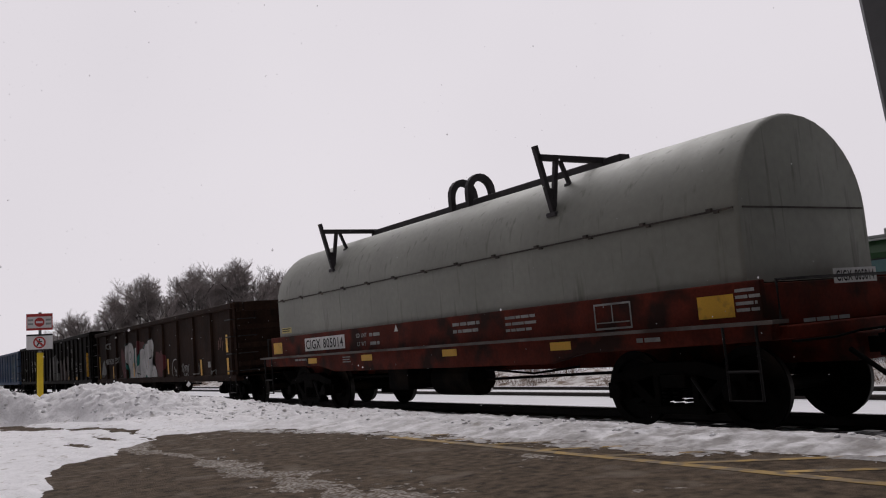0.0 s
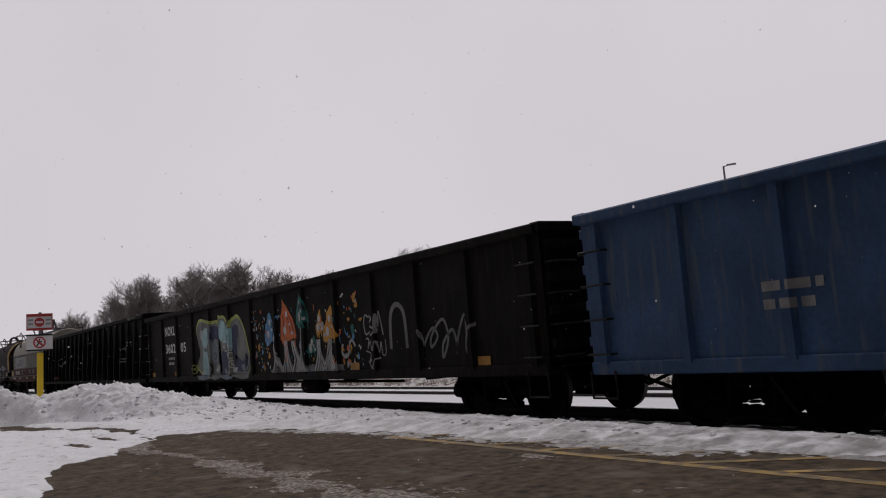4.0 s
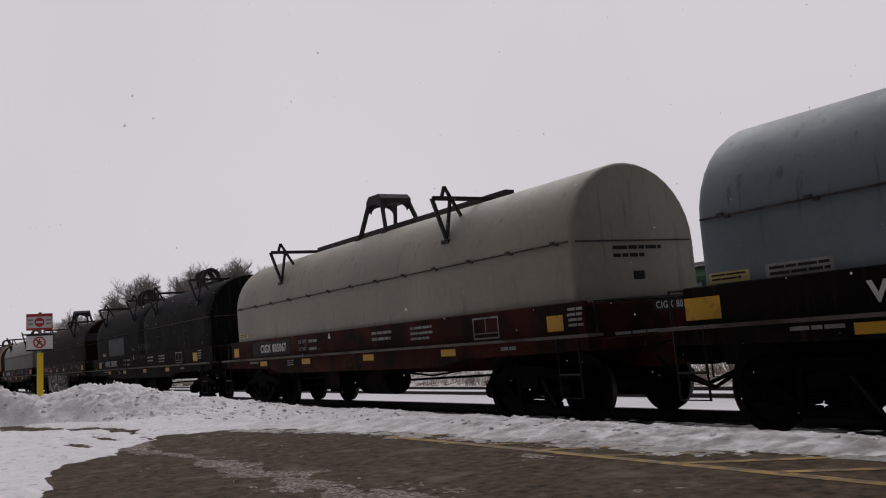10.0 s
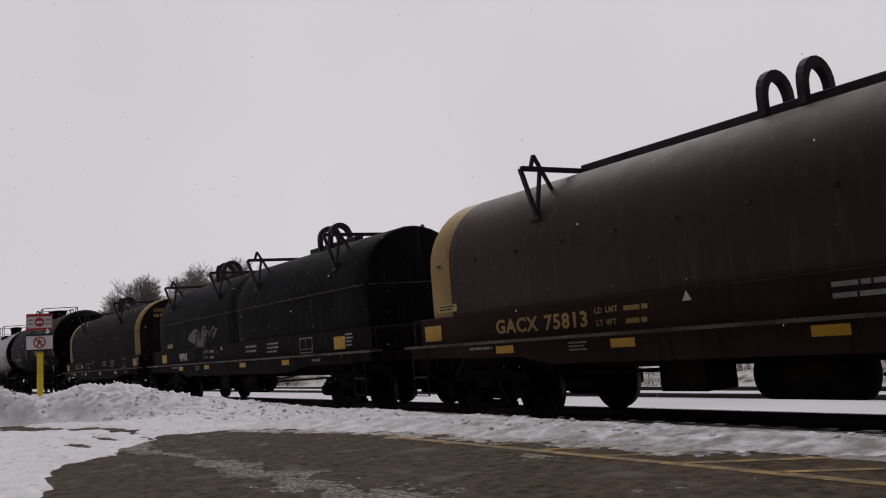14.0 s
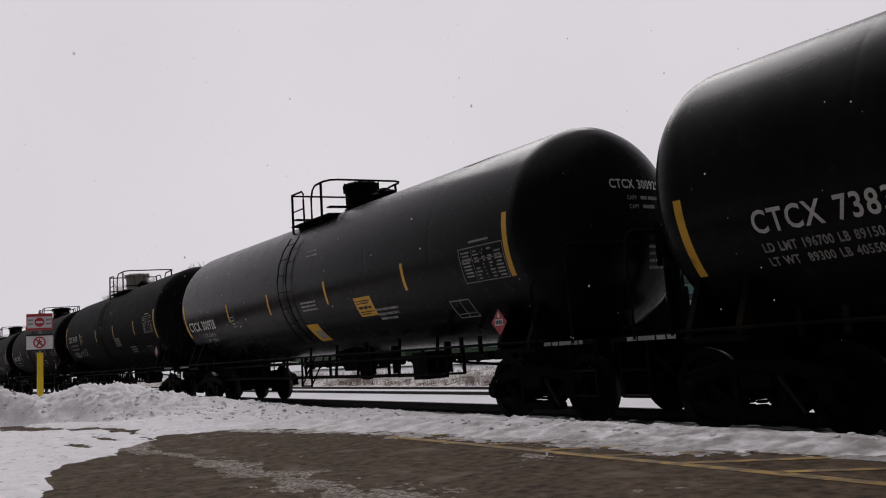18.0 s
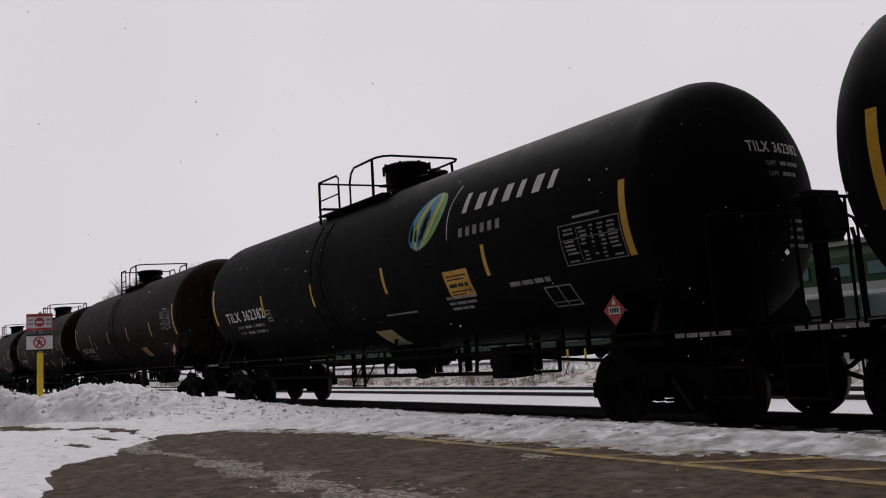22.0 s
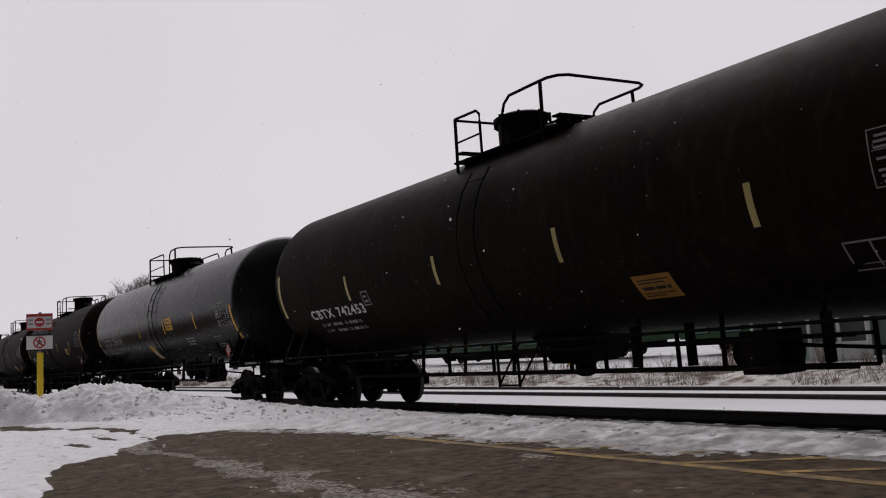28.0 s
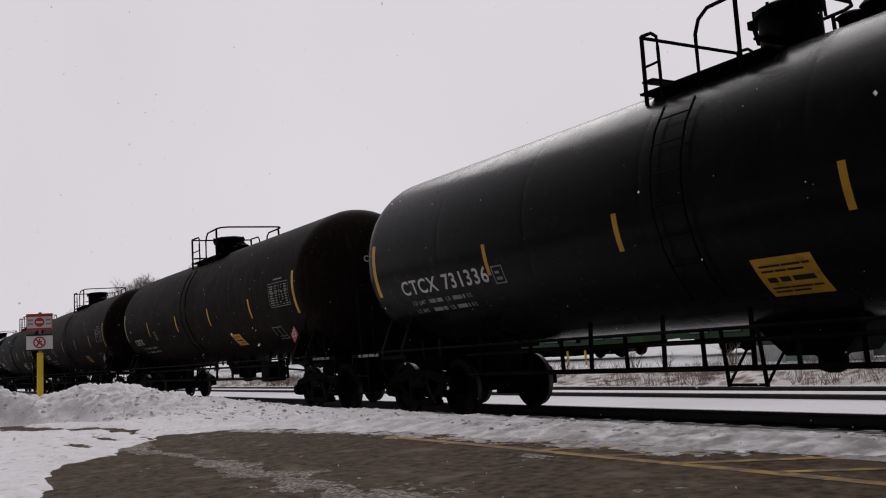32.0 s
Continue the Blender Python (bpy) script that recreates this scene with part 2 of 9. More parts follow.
def put_fit(bm, text, height, u0, u1, v, side, weight=0.0):
    """Lettering stretched to run from u0 to u1."""
    vs, fs = letters(text, height, 1.0, weight)
    lo, hi = min(x for x, y in vs), max(x for x, y in vs)
    k = (u1 - u0) / (hi - lo)
    made = [bm.verts.new(side(u0 + (x - lo) * k, v + y)) for x, y in vs]
    for f in fs:
        try:
            bm.faces.new([made[i] for i in f])
        except ValueError:
            pass


def put_patch(bm, u0, u1, v0, v1, side, nu=1, nv=4, lean=0.0):
    g = [[bm.verts.new(side(u0 + (u1 - u0) * i / nu + lean * j / nv, v0 + (v1 - v0) * j / nv)) for j in range(nv + 1)] for i in range(nu + 1)]
    for i in range(nu):
        for j in range(nv):
            bm.faces.new((g[i][j], g[i + 1][j], g[i + 1][j + 1], g[i][j + 1]))


def put_blob(bm, pts, side):
    vs = [bm.verts.new(side(u, v)) for u, v in pts]
    f = bm.faces.new(vs)
    bmesh.ops.triangulate(bm, faces=[f])


def put_stroke(bm, pts, w, side):
    """A sprayed line of width w through the points."""
    pts = [Vector(p) for p in pts]
    L, R = [], []
    for i, p in enumerate(pts):
        d = (pts[min(i + 1, len(pts) - 1)] - pts[max(i - 1, 0)])
        d = Vector((-d.y, d.x)).normalized() * w / 2
        L.append(bm.verts.new(side(*(p + d))))
        R.append(bm.verts.new(side(*(p - d))))
    for i in range(len(pts) - 1):
        bm.faces.new((L[i], R[i], R[i + 1], L[i + 1]))


def curve_pts(ctrl, n=8):
    """A smooth line through the points."""
    p = [Vector(c) for c in ctrl]
    out = []
    for i in range(len(p) - 1):
        a, b, c, d = p[max(i - 1, 0)], p[i], p[i + 1], p[min(i + 2, len(p) - 1)]
        for k in range(n):
            t = k / n
            out.append(0.5 * (2 * b + (c - a) * t + (2 * a - 5 * b + 4 * c - d) * t * t + (3 * b - a - 3 * c + d) * t ** 3))
    return out + [p[-1]]


def marks(name, mat, parent, side, items, label=""):
    """One painted part made of items: ('t', text, height, u, v), ('p', u0, u1, v0, v1) or ('s', points, width)."""
    bm = bmesh.new()
    bent, side = (side, on_flat(0.0)) if hasattr(side, "cuts") else (None, side)
    for it in items:
        if it[0] == "w":
            put_fit(bm, it[1], it[2], it[3], it[4], it[5], side, it[6] if len(it) > 6 else 0.0)
        elif it[0] == "t":
            put_letters(bm, it[1], it[2], it[3], it[4], side, it[5] if len(it) > 5 else 1.0, it[6] if len(it) > 6 else 0.0)
        elif it[0] == "p":
            put_patch(bm, it[1], it[2], it[3], it[4], side, lean=it[5] if len(it) > 5 else 0.0)
        elif it[0] == "s":
            put_stroke(bm, curve_pts(it[1]) if len(it[1]) > 2 else it[1], it[2], side)
        elif it[0] == "f":
            u0, u1, v0, v1, w = it[1:6]
            for a in ((u0, u1, v0, v0 + w), (u0, u1, v1 - w, v1), (u0, u0 + w, v0 + w, v1 - w), (u1 - w, u1, v0 + w, v1 - w)):
                put_patch(bm, *a, side)
        elif it[0] == "b":
            put_blob(bm, it[1], side)
    if bent:
        lo, hi = min(v.co.x for v in bm.verts), max(v.co.x for v in bm.verts)
        for x in bent.cuts:
            if lo < x < hi:
                bmesh.ops.bisect_plane(bm, geom=bm.verts[:] + bm.edges[:] + bm.faces[:], plane_co=(x, 0, 0), plane_no=(1, 0, 0))
        for v in bm.verts:
            v.co = bent(v.co.x, v.co.z)
    ob = part(name, bm, mat, parent, label)
    return tagged(ob, kind="stuff") if len(items) > 1 or items[0][0] == "w" else ob


# ---- ground ----
def sheet(name, rows, xs, mat, label, category, z_off=0.0):
    vs = [(x, y, z + z_off) for x in xs for y, z in rows]
    n = len(rows)
    fs = [(i * n + j, (i + 1) * n + j, (i + 1) * n + j + 1, i * n + j + 1) for i in range(len(xs) - 1) for j in range(n - 1)]
    me = bpy.data.meshes.new(name)
    me.from_pydata(vs, [], fs)
    me.materials.append(mat)
    return tagged(new(name, me), label, category, kind="structure")


LOT = 0.30
GROUND = [(-2500, 0.27), (-60, 0.27), (-2.85, 0.27), (-2.2, -0.24), (-1.6, -0.26), (1.6, -0.26), (3.2, -0.42), (5.4, -0.49), (6.3, -0.50), (6.8, -0.475), (7.6, -0.475), (8.1, -0.50), (9.2, -0.52), (11, -0.68), (40, -0.75), (2500, -0.75)]
sheet("ground", GROUND, [-2500, -400, -120, -60, -30, -10, 10, 60, 400, 2500], M["field_snow"], "flat ground covered in thin white winter snow", "ground")


def fbm(x, y, sc, k=4):
    return noise.fractal(Vector((x * sc, y * sc, 3.7)), 0.9, 2.0, k)


def lerp(t, pts):
    for (a, va), (b, vb) in zip(pts, pts[1:]):
        if t <= b:
            f = max(0.0, (t - a) / (b - a))
            f = f * f * (3 - 2 * f)
            return va + (vb - va) * f
    return pts[-1][1]


def bump01(d):
    d = min(1.0, abs(d))
    return 1 - d * d * (3 - 2 * d)


def field(name, xs, ys, height, mat, label, category, kind="structure"):
    """A surface over a grid, kept where the height is given."""
    vs, idx, fs = [], {}, []
    for i, x in enumerate(xs):
        for j, y in enumerate(ys):
            z = height(x, y)
            if z is not None:
                idx[i, j] = len(vs)
                vs.append((x, y, z))
    for i in range(len(xs) - 1):
        for j in range(len(ys) - 1):
            q = [(i, j), (i + 1, j), (i + 1, j + 1), (i, j + 1)]
            if all(k in idx for k in q):
                fs.append([idx[k] for k in q])
    me = bpy.data.meshes.new(name)
    me.from_pydata(vs, [], fs)
    me.materials.append(mat)
    me.shade_smooth()
    return tagged(new(name, me), label, category, kind=kind)


def frange(a, b, s):
    return [a + s * i for i in range(int(round((b - a) / s)) + 1)]


# the lot: one worn asphalt slab whose edge meets the snow bank
bm = bmesh.new()
box(bm, -70, 40, -60, -2.9, LOT - 0.1, LOT)
tagged(new("pavement", mesh_of("pavement", bm, M["asphalt"])), "worn brown-grey asphalt lot with frost and snow patches", "pavement", kind="structure")

# height of the ploughed pile along its crest, which runs slantwise towards the track, and the foot of its near slope
CREST = [(-9.5, 1.15), (-6.78, 1.04), (-6.45, 0.92), (-6.13, 0.80), (-5.76, 0.88), (-5.39, 0.97), (-4.95, 0.95), (-4.6, 0.89), (-4.1, 0.68), (-3.73, 0.56), (-3.44, 0.47), (-3.2, 0.47), (-2.6, 0.12)]
FOOT = [(-9.5, -21.8), (-6.94, -19.7), (-5.93, -17.6), (-5.5, -16.2), (-4.5, -15.2), (-3.0, -14.4)]
VERGE = [(-34, 5.0), (-20, 3.5), (-17.8, 2.85), (-13.9, 2.4), (-11.9, 1.95), (-9.6, 1.36), (-7.8, 1.08), (-5.4, 0.82), (-3.4, 0.56), (0, 0.5)]


def bank_height(x, y):
    """A low ridge along the track whose lot side tapers off to the right, and a ploughed pile at its far end."""
    rough = lerp(x, [(-15, 0.35), (-11, 1.0), (2, 1.0)])
    lumps = rough * (0.05 * fbm(x, y, 7.5, 4) + 0.05 * abs(fbm(x, y, 4.2, 3))) + 0.04 * fbm(x, y, 1.7) + 0.06 * fbm(x + 9, y, 3.6, 3) + 0.06 * abs(fbm(x, y + 5, 9, 2)) + 0.04 * fbm(x, y, 17, 2)
    crest = -22.5 + (y + 8.0) * 1.1667
    near = lerp(y, FOOT) + 0.35 * fbm(y, 1, 0.7)
    d = (x - crest) / (near - crest) if x > crest else (crest - x) / 4.0
    pile = (lerp(y, CREST) - LOT) * bump01(d)
    ridge_h = lerp(x, [(-40, 0.30), (-20, 0.20), (-16.5, 0.15), (-15, 0.12), (-12.5, 0.095), (-9, 0.085), (-3.5, 0.075), (6, 0.07)])
    front = lerp(x, VERGE) * (1 + 0.16 * fbm(x, 2, 0.9) + 0.08 * fbm(x, 7, 3.5) + 0.06 * fbm(x, 4, 9))
    mid = -3.12 + 0.10 * fbm(x, 0, 0.5)
    d = (mid - y) / front if y < mid else (y - mid) / 0.75
    ridge = ridge_h * (1 - min(1.0, d) ** 2.2 if y < mid else bump01(d))
    h = max(pile, ridge)
    base = LOT - 0.03 - max(0.0, y + 2.75) * 0.8
    return base + h + lumps * min(1.0, h * 4.0)


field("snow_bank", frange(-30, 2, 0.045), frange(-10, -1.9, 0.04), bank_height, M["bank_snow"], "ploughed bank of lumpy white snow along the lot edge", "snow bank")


def patch_height(x, y):
    edge = lerp(y, [(-12, -6.5), (-8.2, -7.2), (-7.75, -8.6), (-7.68, -9.6), (-7.37, -10.4), (-6.79, -10.8), (-6.46, -11.6), (-6.0, -11.9), (-5.7, -12.7), (-5.3, -12.3), (-4.8, -12.0), (-3, -13)])
    d = (edge - x) + 0.16 * fbm(x, y, 1.1) + 0.16 * fbm(x, y, 3.2) + 0.08 * fbm(x, y, 9)
    mid = lerp(x, [(-24, -7.3), (-18.5, -6.78), (-17, -6.55), (-16, -6.12), (-15, -5.82), (-14, -5.74), (-12.4, -5.92)])
    bare = abs(y - mid + 0.10 * fbm(x, y, 1.3)) - lerp(x, [(-24, 0.3), (-18.5, 0.30), (-17, 0.30), (-16, 0.22), (-15, 0.14), (-14, 0.11), (-12.4, 0.03)]) - 0.16 * fbm(x * 0.5, y, 2.6)
    d = min(d, bare * 2.2)
    for cx, cy in ((-12.8, -6.75), (-13.4, -6.3)):
        d = min(d, (abs(x - cx - (y - cy) * 1.6) / 0.7 + abs(y - cy) / 0.11 - 1) * 0.25 + 0.18 * fbm(x, y, 4))
    if d < -0.4:
        return None
    return LOT + max(-0.03, min(0.035, d * 0.09)) + 0.009 * fbm(x, y, 6, 3)


field("snow_patch", frange(-30, -6.5, 0.06), frange(-11, -3.9, 0.045), patch_height, M["snow"], "thin trodden snow lying over the asphalt", "snow patch")


def frost_height(x, y):
    """A long crust of frost, and flecks drifting off it."""
    mid = lerp(x, [(-12.2, -6.35), (-10.6, -6.4), (-9.5, -6.27), (-8.4, -6.29), (-7.2, -6.26), (-6.0, -6.28), (-4.0, -6.27)])
    w = lerp(x, [(-12.2, 0.22), (-10.6, 0.08), (-9.5, 0.05), (-8.2, 0.13), (-6.8, 0.19), (-4, 0.24)])
    crust = 0.30 * (1 - abs(y - mid) / w) if abs(y - mid) < 3 * w else -1
    n = 0.55 * fbm(x * 0.45, y, 5.0) + 0.35 * fbm(x * 0.7, y, 17, 3)
    fleck = 0.75 * fbm(x * 0.35, y, 2.2) + 0.5 * fbm(x * 0.5, y, 15, 3) - 0.62
    h = max(crust + 0.8 * n + 0.06, fleck - 0.06)
    return LOT + max(-0.003, min(0.004, h * 0.02)) if h > -0.12 else None




def slush_height(x, y):
    """Trodden slush past the foot of the bank, thinning out over the asphalt."""
    front = lerp(x, VERGE)
    past = -3.12 - front * 0.93 - y
    h = 0.34 - abs(past + 0.05) / 0.26 * 0.55 + 0.55 * fbm(x * 0.5, y, 3.0) + 0.5 * fbm(x * 0.6, y, 13, 3)
    return LOT + max(-0.003, min(0.014, h * 0.02)) if h > -0.12 else None


field("slush", frange(-13.5, 1.2, 0.03), frange(-5.6, -3.3, 0.02), slush_height, M["slush"], "ragged grey slush along the foot of the snow bank", "slush", kind="stuff")
field("frost", frange(-12.2, -2.6, 0.024), frange(-7.9, -4.5, 0.02), frost_height, M["frost"], "crust of thin grey frost on the asphalt", "frost", kind="stuff")

def clods():
    """Frozen lumps lying on the ploughed snow."""
    rnd = random.Random(8)
    vs, fs = [], []
    g = 1.618
    ico = [Vector(q).normalized() for q in ((-1, g, 0), (1, g, 0), (-1, -g, 0), (1, -g, 0), (0, -1, g), (0, 1, g), (0, -1, -g), (0, 1, -g), (g, 0, -1), (g, 0, 1), (-g, 0, -1), (-g, 0, 1))]
    tri = ((0, 11, 5), (0, 5, 1), (0, 1, 7), (0, 7, 10), (0, 10, 11), (1, 5, 9), (5, 11, 4), (11, 10, 2), (10, 7, 6), (7, 1, 8), (3, 9, 4), (3, 4, 2), (3, 2, 6), (3, 6, 8), (3, 8, 9), (4, 9, 5), (2, 4, 11), (6, 2, 10), (8, 6, 7), (9, 8, 1))
    while len(vs) < 12 * 900:
        x = rnd.uniform(-22.5, -1.5) if rnd.random() < 0.7 else rnd.uniform(-22.5, -15.5)
        y = rnd.uniform(-8.5, -2.6) if x < -16 else rnd.uniform(-4.6, -2.6)
        z = bank_height(x, y)
        if z < LOT + 0.05:
            continue
        r = rnd.uniform(0.010, 0.032) * (1.7 if x < -13 and rnd.random() < 0.35 else 1.0)
        k = len(vs)
        vs += [Vector((x, y, z - r * 0.05)) + Vector((q.x * rnd.uniform(0.8, 1.4), q.y * rnd.uniform(0.8, 1.3), q.z * rnd.uniform(0.5, 0.9))) * r for q in ico]
        fs += [(k + a, k + b, k + c) for a, b, c in tri]
    me = bpy.data.meshes.new("snow_lumps")
    me.from_pydata(vs, [], fs)
    me.materials.append(M["snow"])
    me.shade_smooth()
    return tagged(new("snow_lumps", me), "frozen snow lumps scattered over the ploughed bank", "snow lumps", kind="stuff")


clods()

# painted hatching of the lot
hatch = thing("hatched_marking", "worn yellow hatched no-parking paint on asphalt", "road marking", kind="structure")
bm = bmesh.new()
box(bm, -8.6, 2, -4.41, -4.31, LOT + 0.001, LOT + 0.004)
part("edge_line", bm, M["yellow_line"], hatch)
for i in range(9):
    x = -8.45 + i * 0.79
    bm = bmesh.new()
    vs = [bm.verts.new(p) for p in ((x, -4.30, LOT + 0.004), (x + 0.13, -4.30, LOT + 0.004), (x + 1.05, -3.55, LOT + 0.004), (x + 0.92, -3.55, LOT + 0.004))]
    bm.faces.new(vs)
    part("hatch_line", bm, M["yellow_line"], hatch)


# ---- tracks ----
def rail_profile(y, z):
    half = [(0.036, 0.0), (0.036, -0.028), (0.010, -0.045), (0.010, -0.14), (0.070, -0.16), (0.070, -0.172)]
    return [(y + a, z + b) for a, b in half] + [(y - a, z + b) for a, b in half[::-1]]


def track(name, yc, z, label, x0=-420.0, x1=160.0):
    tr = thing(name, label, "railway track", kind="structure")
    for y in (yc - 0.753, yc + 0.753):
        bm = bmesh.new()
        extrude_x(bm, rail_profile(y, z), x0, x1)
        r = part("rail", bm, M["rail"], tr)
        bm = bmesh.new()
        box(bm, x0, x1, y - 0.028, y + 0.028, z + 0.0005, z + 0.004)
        part("railhead", bm, M["railhead"], r, "polished running surface")
    bm = bmesh.new()
    box(bm, -0.115, 0.115, -1.3, 1.3, -0.17, 0)
    tie = mesh_of("tie", bm, M["tie"], bevel=0.012)
    for i in range(110):
        part("tie", tie, None, tr, at=pose(-58 + 0.56 * i, yc, z - 0.176))
    return tr


track("track_near", 0.0, 0.0, "main line track with dark steel rails on snowy ballast")
track("track_far", 7.2, -0.40, "second parallel track half buried in snow")


def bed_height(x, y):
    """Snow packed level with the near rail, dug out along the far one."""
    z = lerp(y, [(-2.4, -0.25), (-1.9, -0.08), (-0.95, -0.045), (-0.2, -0.06), (0.55, -0.20), (1.0, -0.20), (1.6, -0.20), (2.4, -0.42)])
    return z + 0.012 * fbm(x, y, 1.1) + 0.010 * fbm(x, y, 6, 3)


field("track_bed", frange(-60, 6, 0.16), frange(-2.4, 2.4, 0.10), bed_height, M["dirty_snow"], "ballast bed under dirty grey snow", "track bed")


# ---- rail cars: parts that all of them share ----
WHEEL_R = 0.457
WHEELSETS = {1: [], -1: []}


def wheelset_mesh():
    bm = bmesh.new()
    for s in (-1, 1):
        prof = [(-0.07, 0.10), (-0.075, 0.17), (-0.03, 0.20), (-0.02, 0.36), (-0.066, 0.385), (-0.066, WHEEL_R - 0.004), (0.040, WHEEL_R), (0.042, 0.483), (0.066, 0.483), (0.066, 0.385), (0.02, 0.36), (0.01, 0.20), (0.08, 0.17), (0.08, 0.10)]
        prof = [(-s * a * -1 if s < 0 else -a, r) for a, r in prof]
        lathe(bm, [(s * 0.755 + a, r) for a, r in prof], 40, "y")
    lathe(bm, [(-1.03, 0.07), (-0.8, 0.085), (0.8, 0.085), (1.03, 0.07)], 14, "y")
    me = mesh_of("wheelset", bm, [M["wheel"], M["tread"]], smooth=True)
    for p in me.polygons:
        c = p.center
        if abs(math.hypot(c.x, c.z) - WHEEL_R) < 0.006:
            p.material_index = 1
    return me


def side_frame_mesh():
    """Cast side frame: a trussed arch with two pedestals, bearing boxes and a window with coil springs."""
    bm = bmesh.new()
    y0, y1 = -0.08, 0.08
    outer_top = [(-1.10, 0.52), (-1.02, 0.66), (-0.72, 0.72), (-0.40, 0.80), (0.40, 0.80), (0.72, 0.72), (1.02, 0.66), (1.10, 0.52)]
    inner_top = [(1.04, 0.46), (0.70, 0.56), (0.36, 0.64), (-0.36, 0.64), (-0.70, 0.56), (-1.04, 0.46)]
    extrude_y(bm, outer_top + inner_top, y0, y1)
    for s in (-1, 1):
        beam(bm, (s * 0.78, 0, 0.60), (s * 0.34, 0, 0.27), 0.15, 0.13)
        beam(bm, (s * 0.30, 0, 0.66), (s * 0.30, 0, 0.27), 0.16, 0.10)
        box(bm, s * 0.889 - 0.17, s * 0.889 + 0.17, -0.10, 0.10, 0.36, 0.60)
        box(bm, s * 1.09 - 0.05, s * 1.09 + 0.05, y0, y1, 0.36, 0.56)
    box(bm, -0.46, 0.46, -0.11, 0.11, 0.19, 0.28)
    for sx in (-0.17, 0.0, 0.17):
        for k in range(5):
            lathe(bm, [(0.285 + k * 0.045, 0.06), (0.30 + k * 0.045, 0.075), (0.315 + k * 0.045, 0.06)], 10, "z", (sx, -0.03, 0))
    for s in (-1, 1):
        lathe(bm, [(-0.21, 0.02), (-0.205, 0.10), (-0.10, 0.125), (0.0, 0.13)], 16, "y", (s * 0.889, 0, WHEEL_R))
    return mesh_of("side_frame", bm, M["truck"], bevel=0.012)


def bolster_mesh():
    bm = bmesh.new()
    extrude_x(bm, [(-1.12, 0.50), (-0.4, 0.42), (0.4, 0.42), (1.12, 0.50), (1.12, 0.66), (0.4, 0.72), (-0.4, 0.72), (-1.12, 0.66)], -0.2, 0.2)
    lathe(bm, [(0.70, 0.30), (0.86, 0.30)], 20, "z")
    for s in (-1, 1):
        beam(bm, (s * 0.36, -0.85, 0.40), (s * 0.36, 0.85, 0.40), 0.11, 0.16)
        for y in (-0.72, 0.72):
            box(bm, s * 0.43 - 0.03, s * 0.43 + 0.03, y - 0.07, y + 0.07, 0.30, 0.58)
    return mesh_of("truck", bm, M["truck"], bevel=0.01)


def brake_rod_mesh():
    bm = bmesh.new()
    tube(bm, [(0.33, -1.14, 0.62), (0.62, -1.16, 0.25)], 0.022)
    return mesh_of("brake_rod", bm, M["grime_metal"])


def add_truck(car, x):
    tr = part("truck", shared("bolster", bolster_mesh), None, car, at=pose(x, 0, 0))
    part("brake_rod", shared("rod", brake_rod_mesh), None, tr)
    for s in (-1, 1):
        part("side_frame", shared("side_frame", side_frame_mesh), None, tr, at=pose(0, s * 1.0, 0))
        WHEELSETS[s].append(part("wheelset", shared("wheelset", wheelset_mesh), None, tr, at=pose(s * 0.889, 0, WHEEL_R)))


def coupler_mesh():
    bm = bmesh.new()
    beam(bm, (0, 0, 0.86), (0.62, 0, 0.86), 0.14, 0.17)
    box(bm, 0.55, 0.80, -0.17, 0.13, 0.70, 1.02)
    box(bm, 0.72, 0.86, 0.02, 0.16, 0.74, 0.98)
    tube(bm, [(0.1, -0.42, 0.84), (0.45, -0.44, 0.60), (0.85, -0.25, 0.42), (1.0, -0.08, 0.55)], 0.03, 8)
    tube(bm, [(0.02, -1.25, 0.98), (0.08, -0.6, 0.98), (0.10, -0.2, 1.02), (0.5, -0.1, 1.05)], 0.016)
    return mesh_of("coupler", bm, M["truck"], bevel=0.015)


def add_couplers(car, half, back=None):
    me = shared("coupler", coupler_mesh)
    part("coupler", me, None, car, at=pose(half, 0, 0))
    part("coupler", me, None, car, at=pose(-(back or half), 0, 0, 0, 0, 180))


# ---- tank cars ----
T_R, T_Z, T_L = 1.564, 2.70, 7.34


def tank_shell_mesh(mats, rear=0.0, front=0.0, lift=0.0):
    bm = bmesh.new()
    head = [(0.72 * math.sin(a), T_R * math.cos(a)) for a in [math.pi / 2 * k / 9 for k in range(10)]]
    prof = [(-T_L - rear - d, max(r, 0.01)) for d, r in head[::-1]] + [(-T_L - rear + 0.1, T_R)]
    for i in range(1, 7):
        x = -T_L - rear + (2 * T_L + rear + front) * i / 7
        prof += [(x - 0.09, T_R), (x - 0.03, T_R), (x - 0.010, T_R - 0.0012), (x + 0.010, T_R - 0.0012), (x + 0.03, T_R), (x + 0.09, T_R)]
    prof += [(T_L + front - 0.1, T_R)] + [(T_L + front + d, max(r, 0.01)) for d, r in head]
    lathe(bm, prof, 72, "x", (0, 0, T_Z + lift))
    return mesh_of("tank", bm, mats, smooth=True)


def tank_sill_mesh():
    """Stub sill of one end (towards +x), with the bolster plate."""
    bm = bmesh.new()
    box(bm, 5.6, 8.55, -0.28, 0.28, 0.72, 1.10)
    extrude_x(bm, [(-1.45, 1.02), (1.45, 1.02), (1.45, 1.08), (0.30, 1.16), (-0.30, 1.16), (-1.45, 1.08)], 6.55, 7.45)
    return mesh_of("stub_sill", bm, M["truck"])


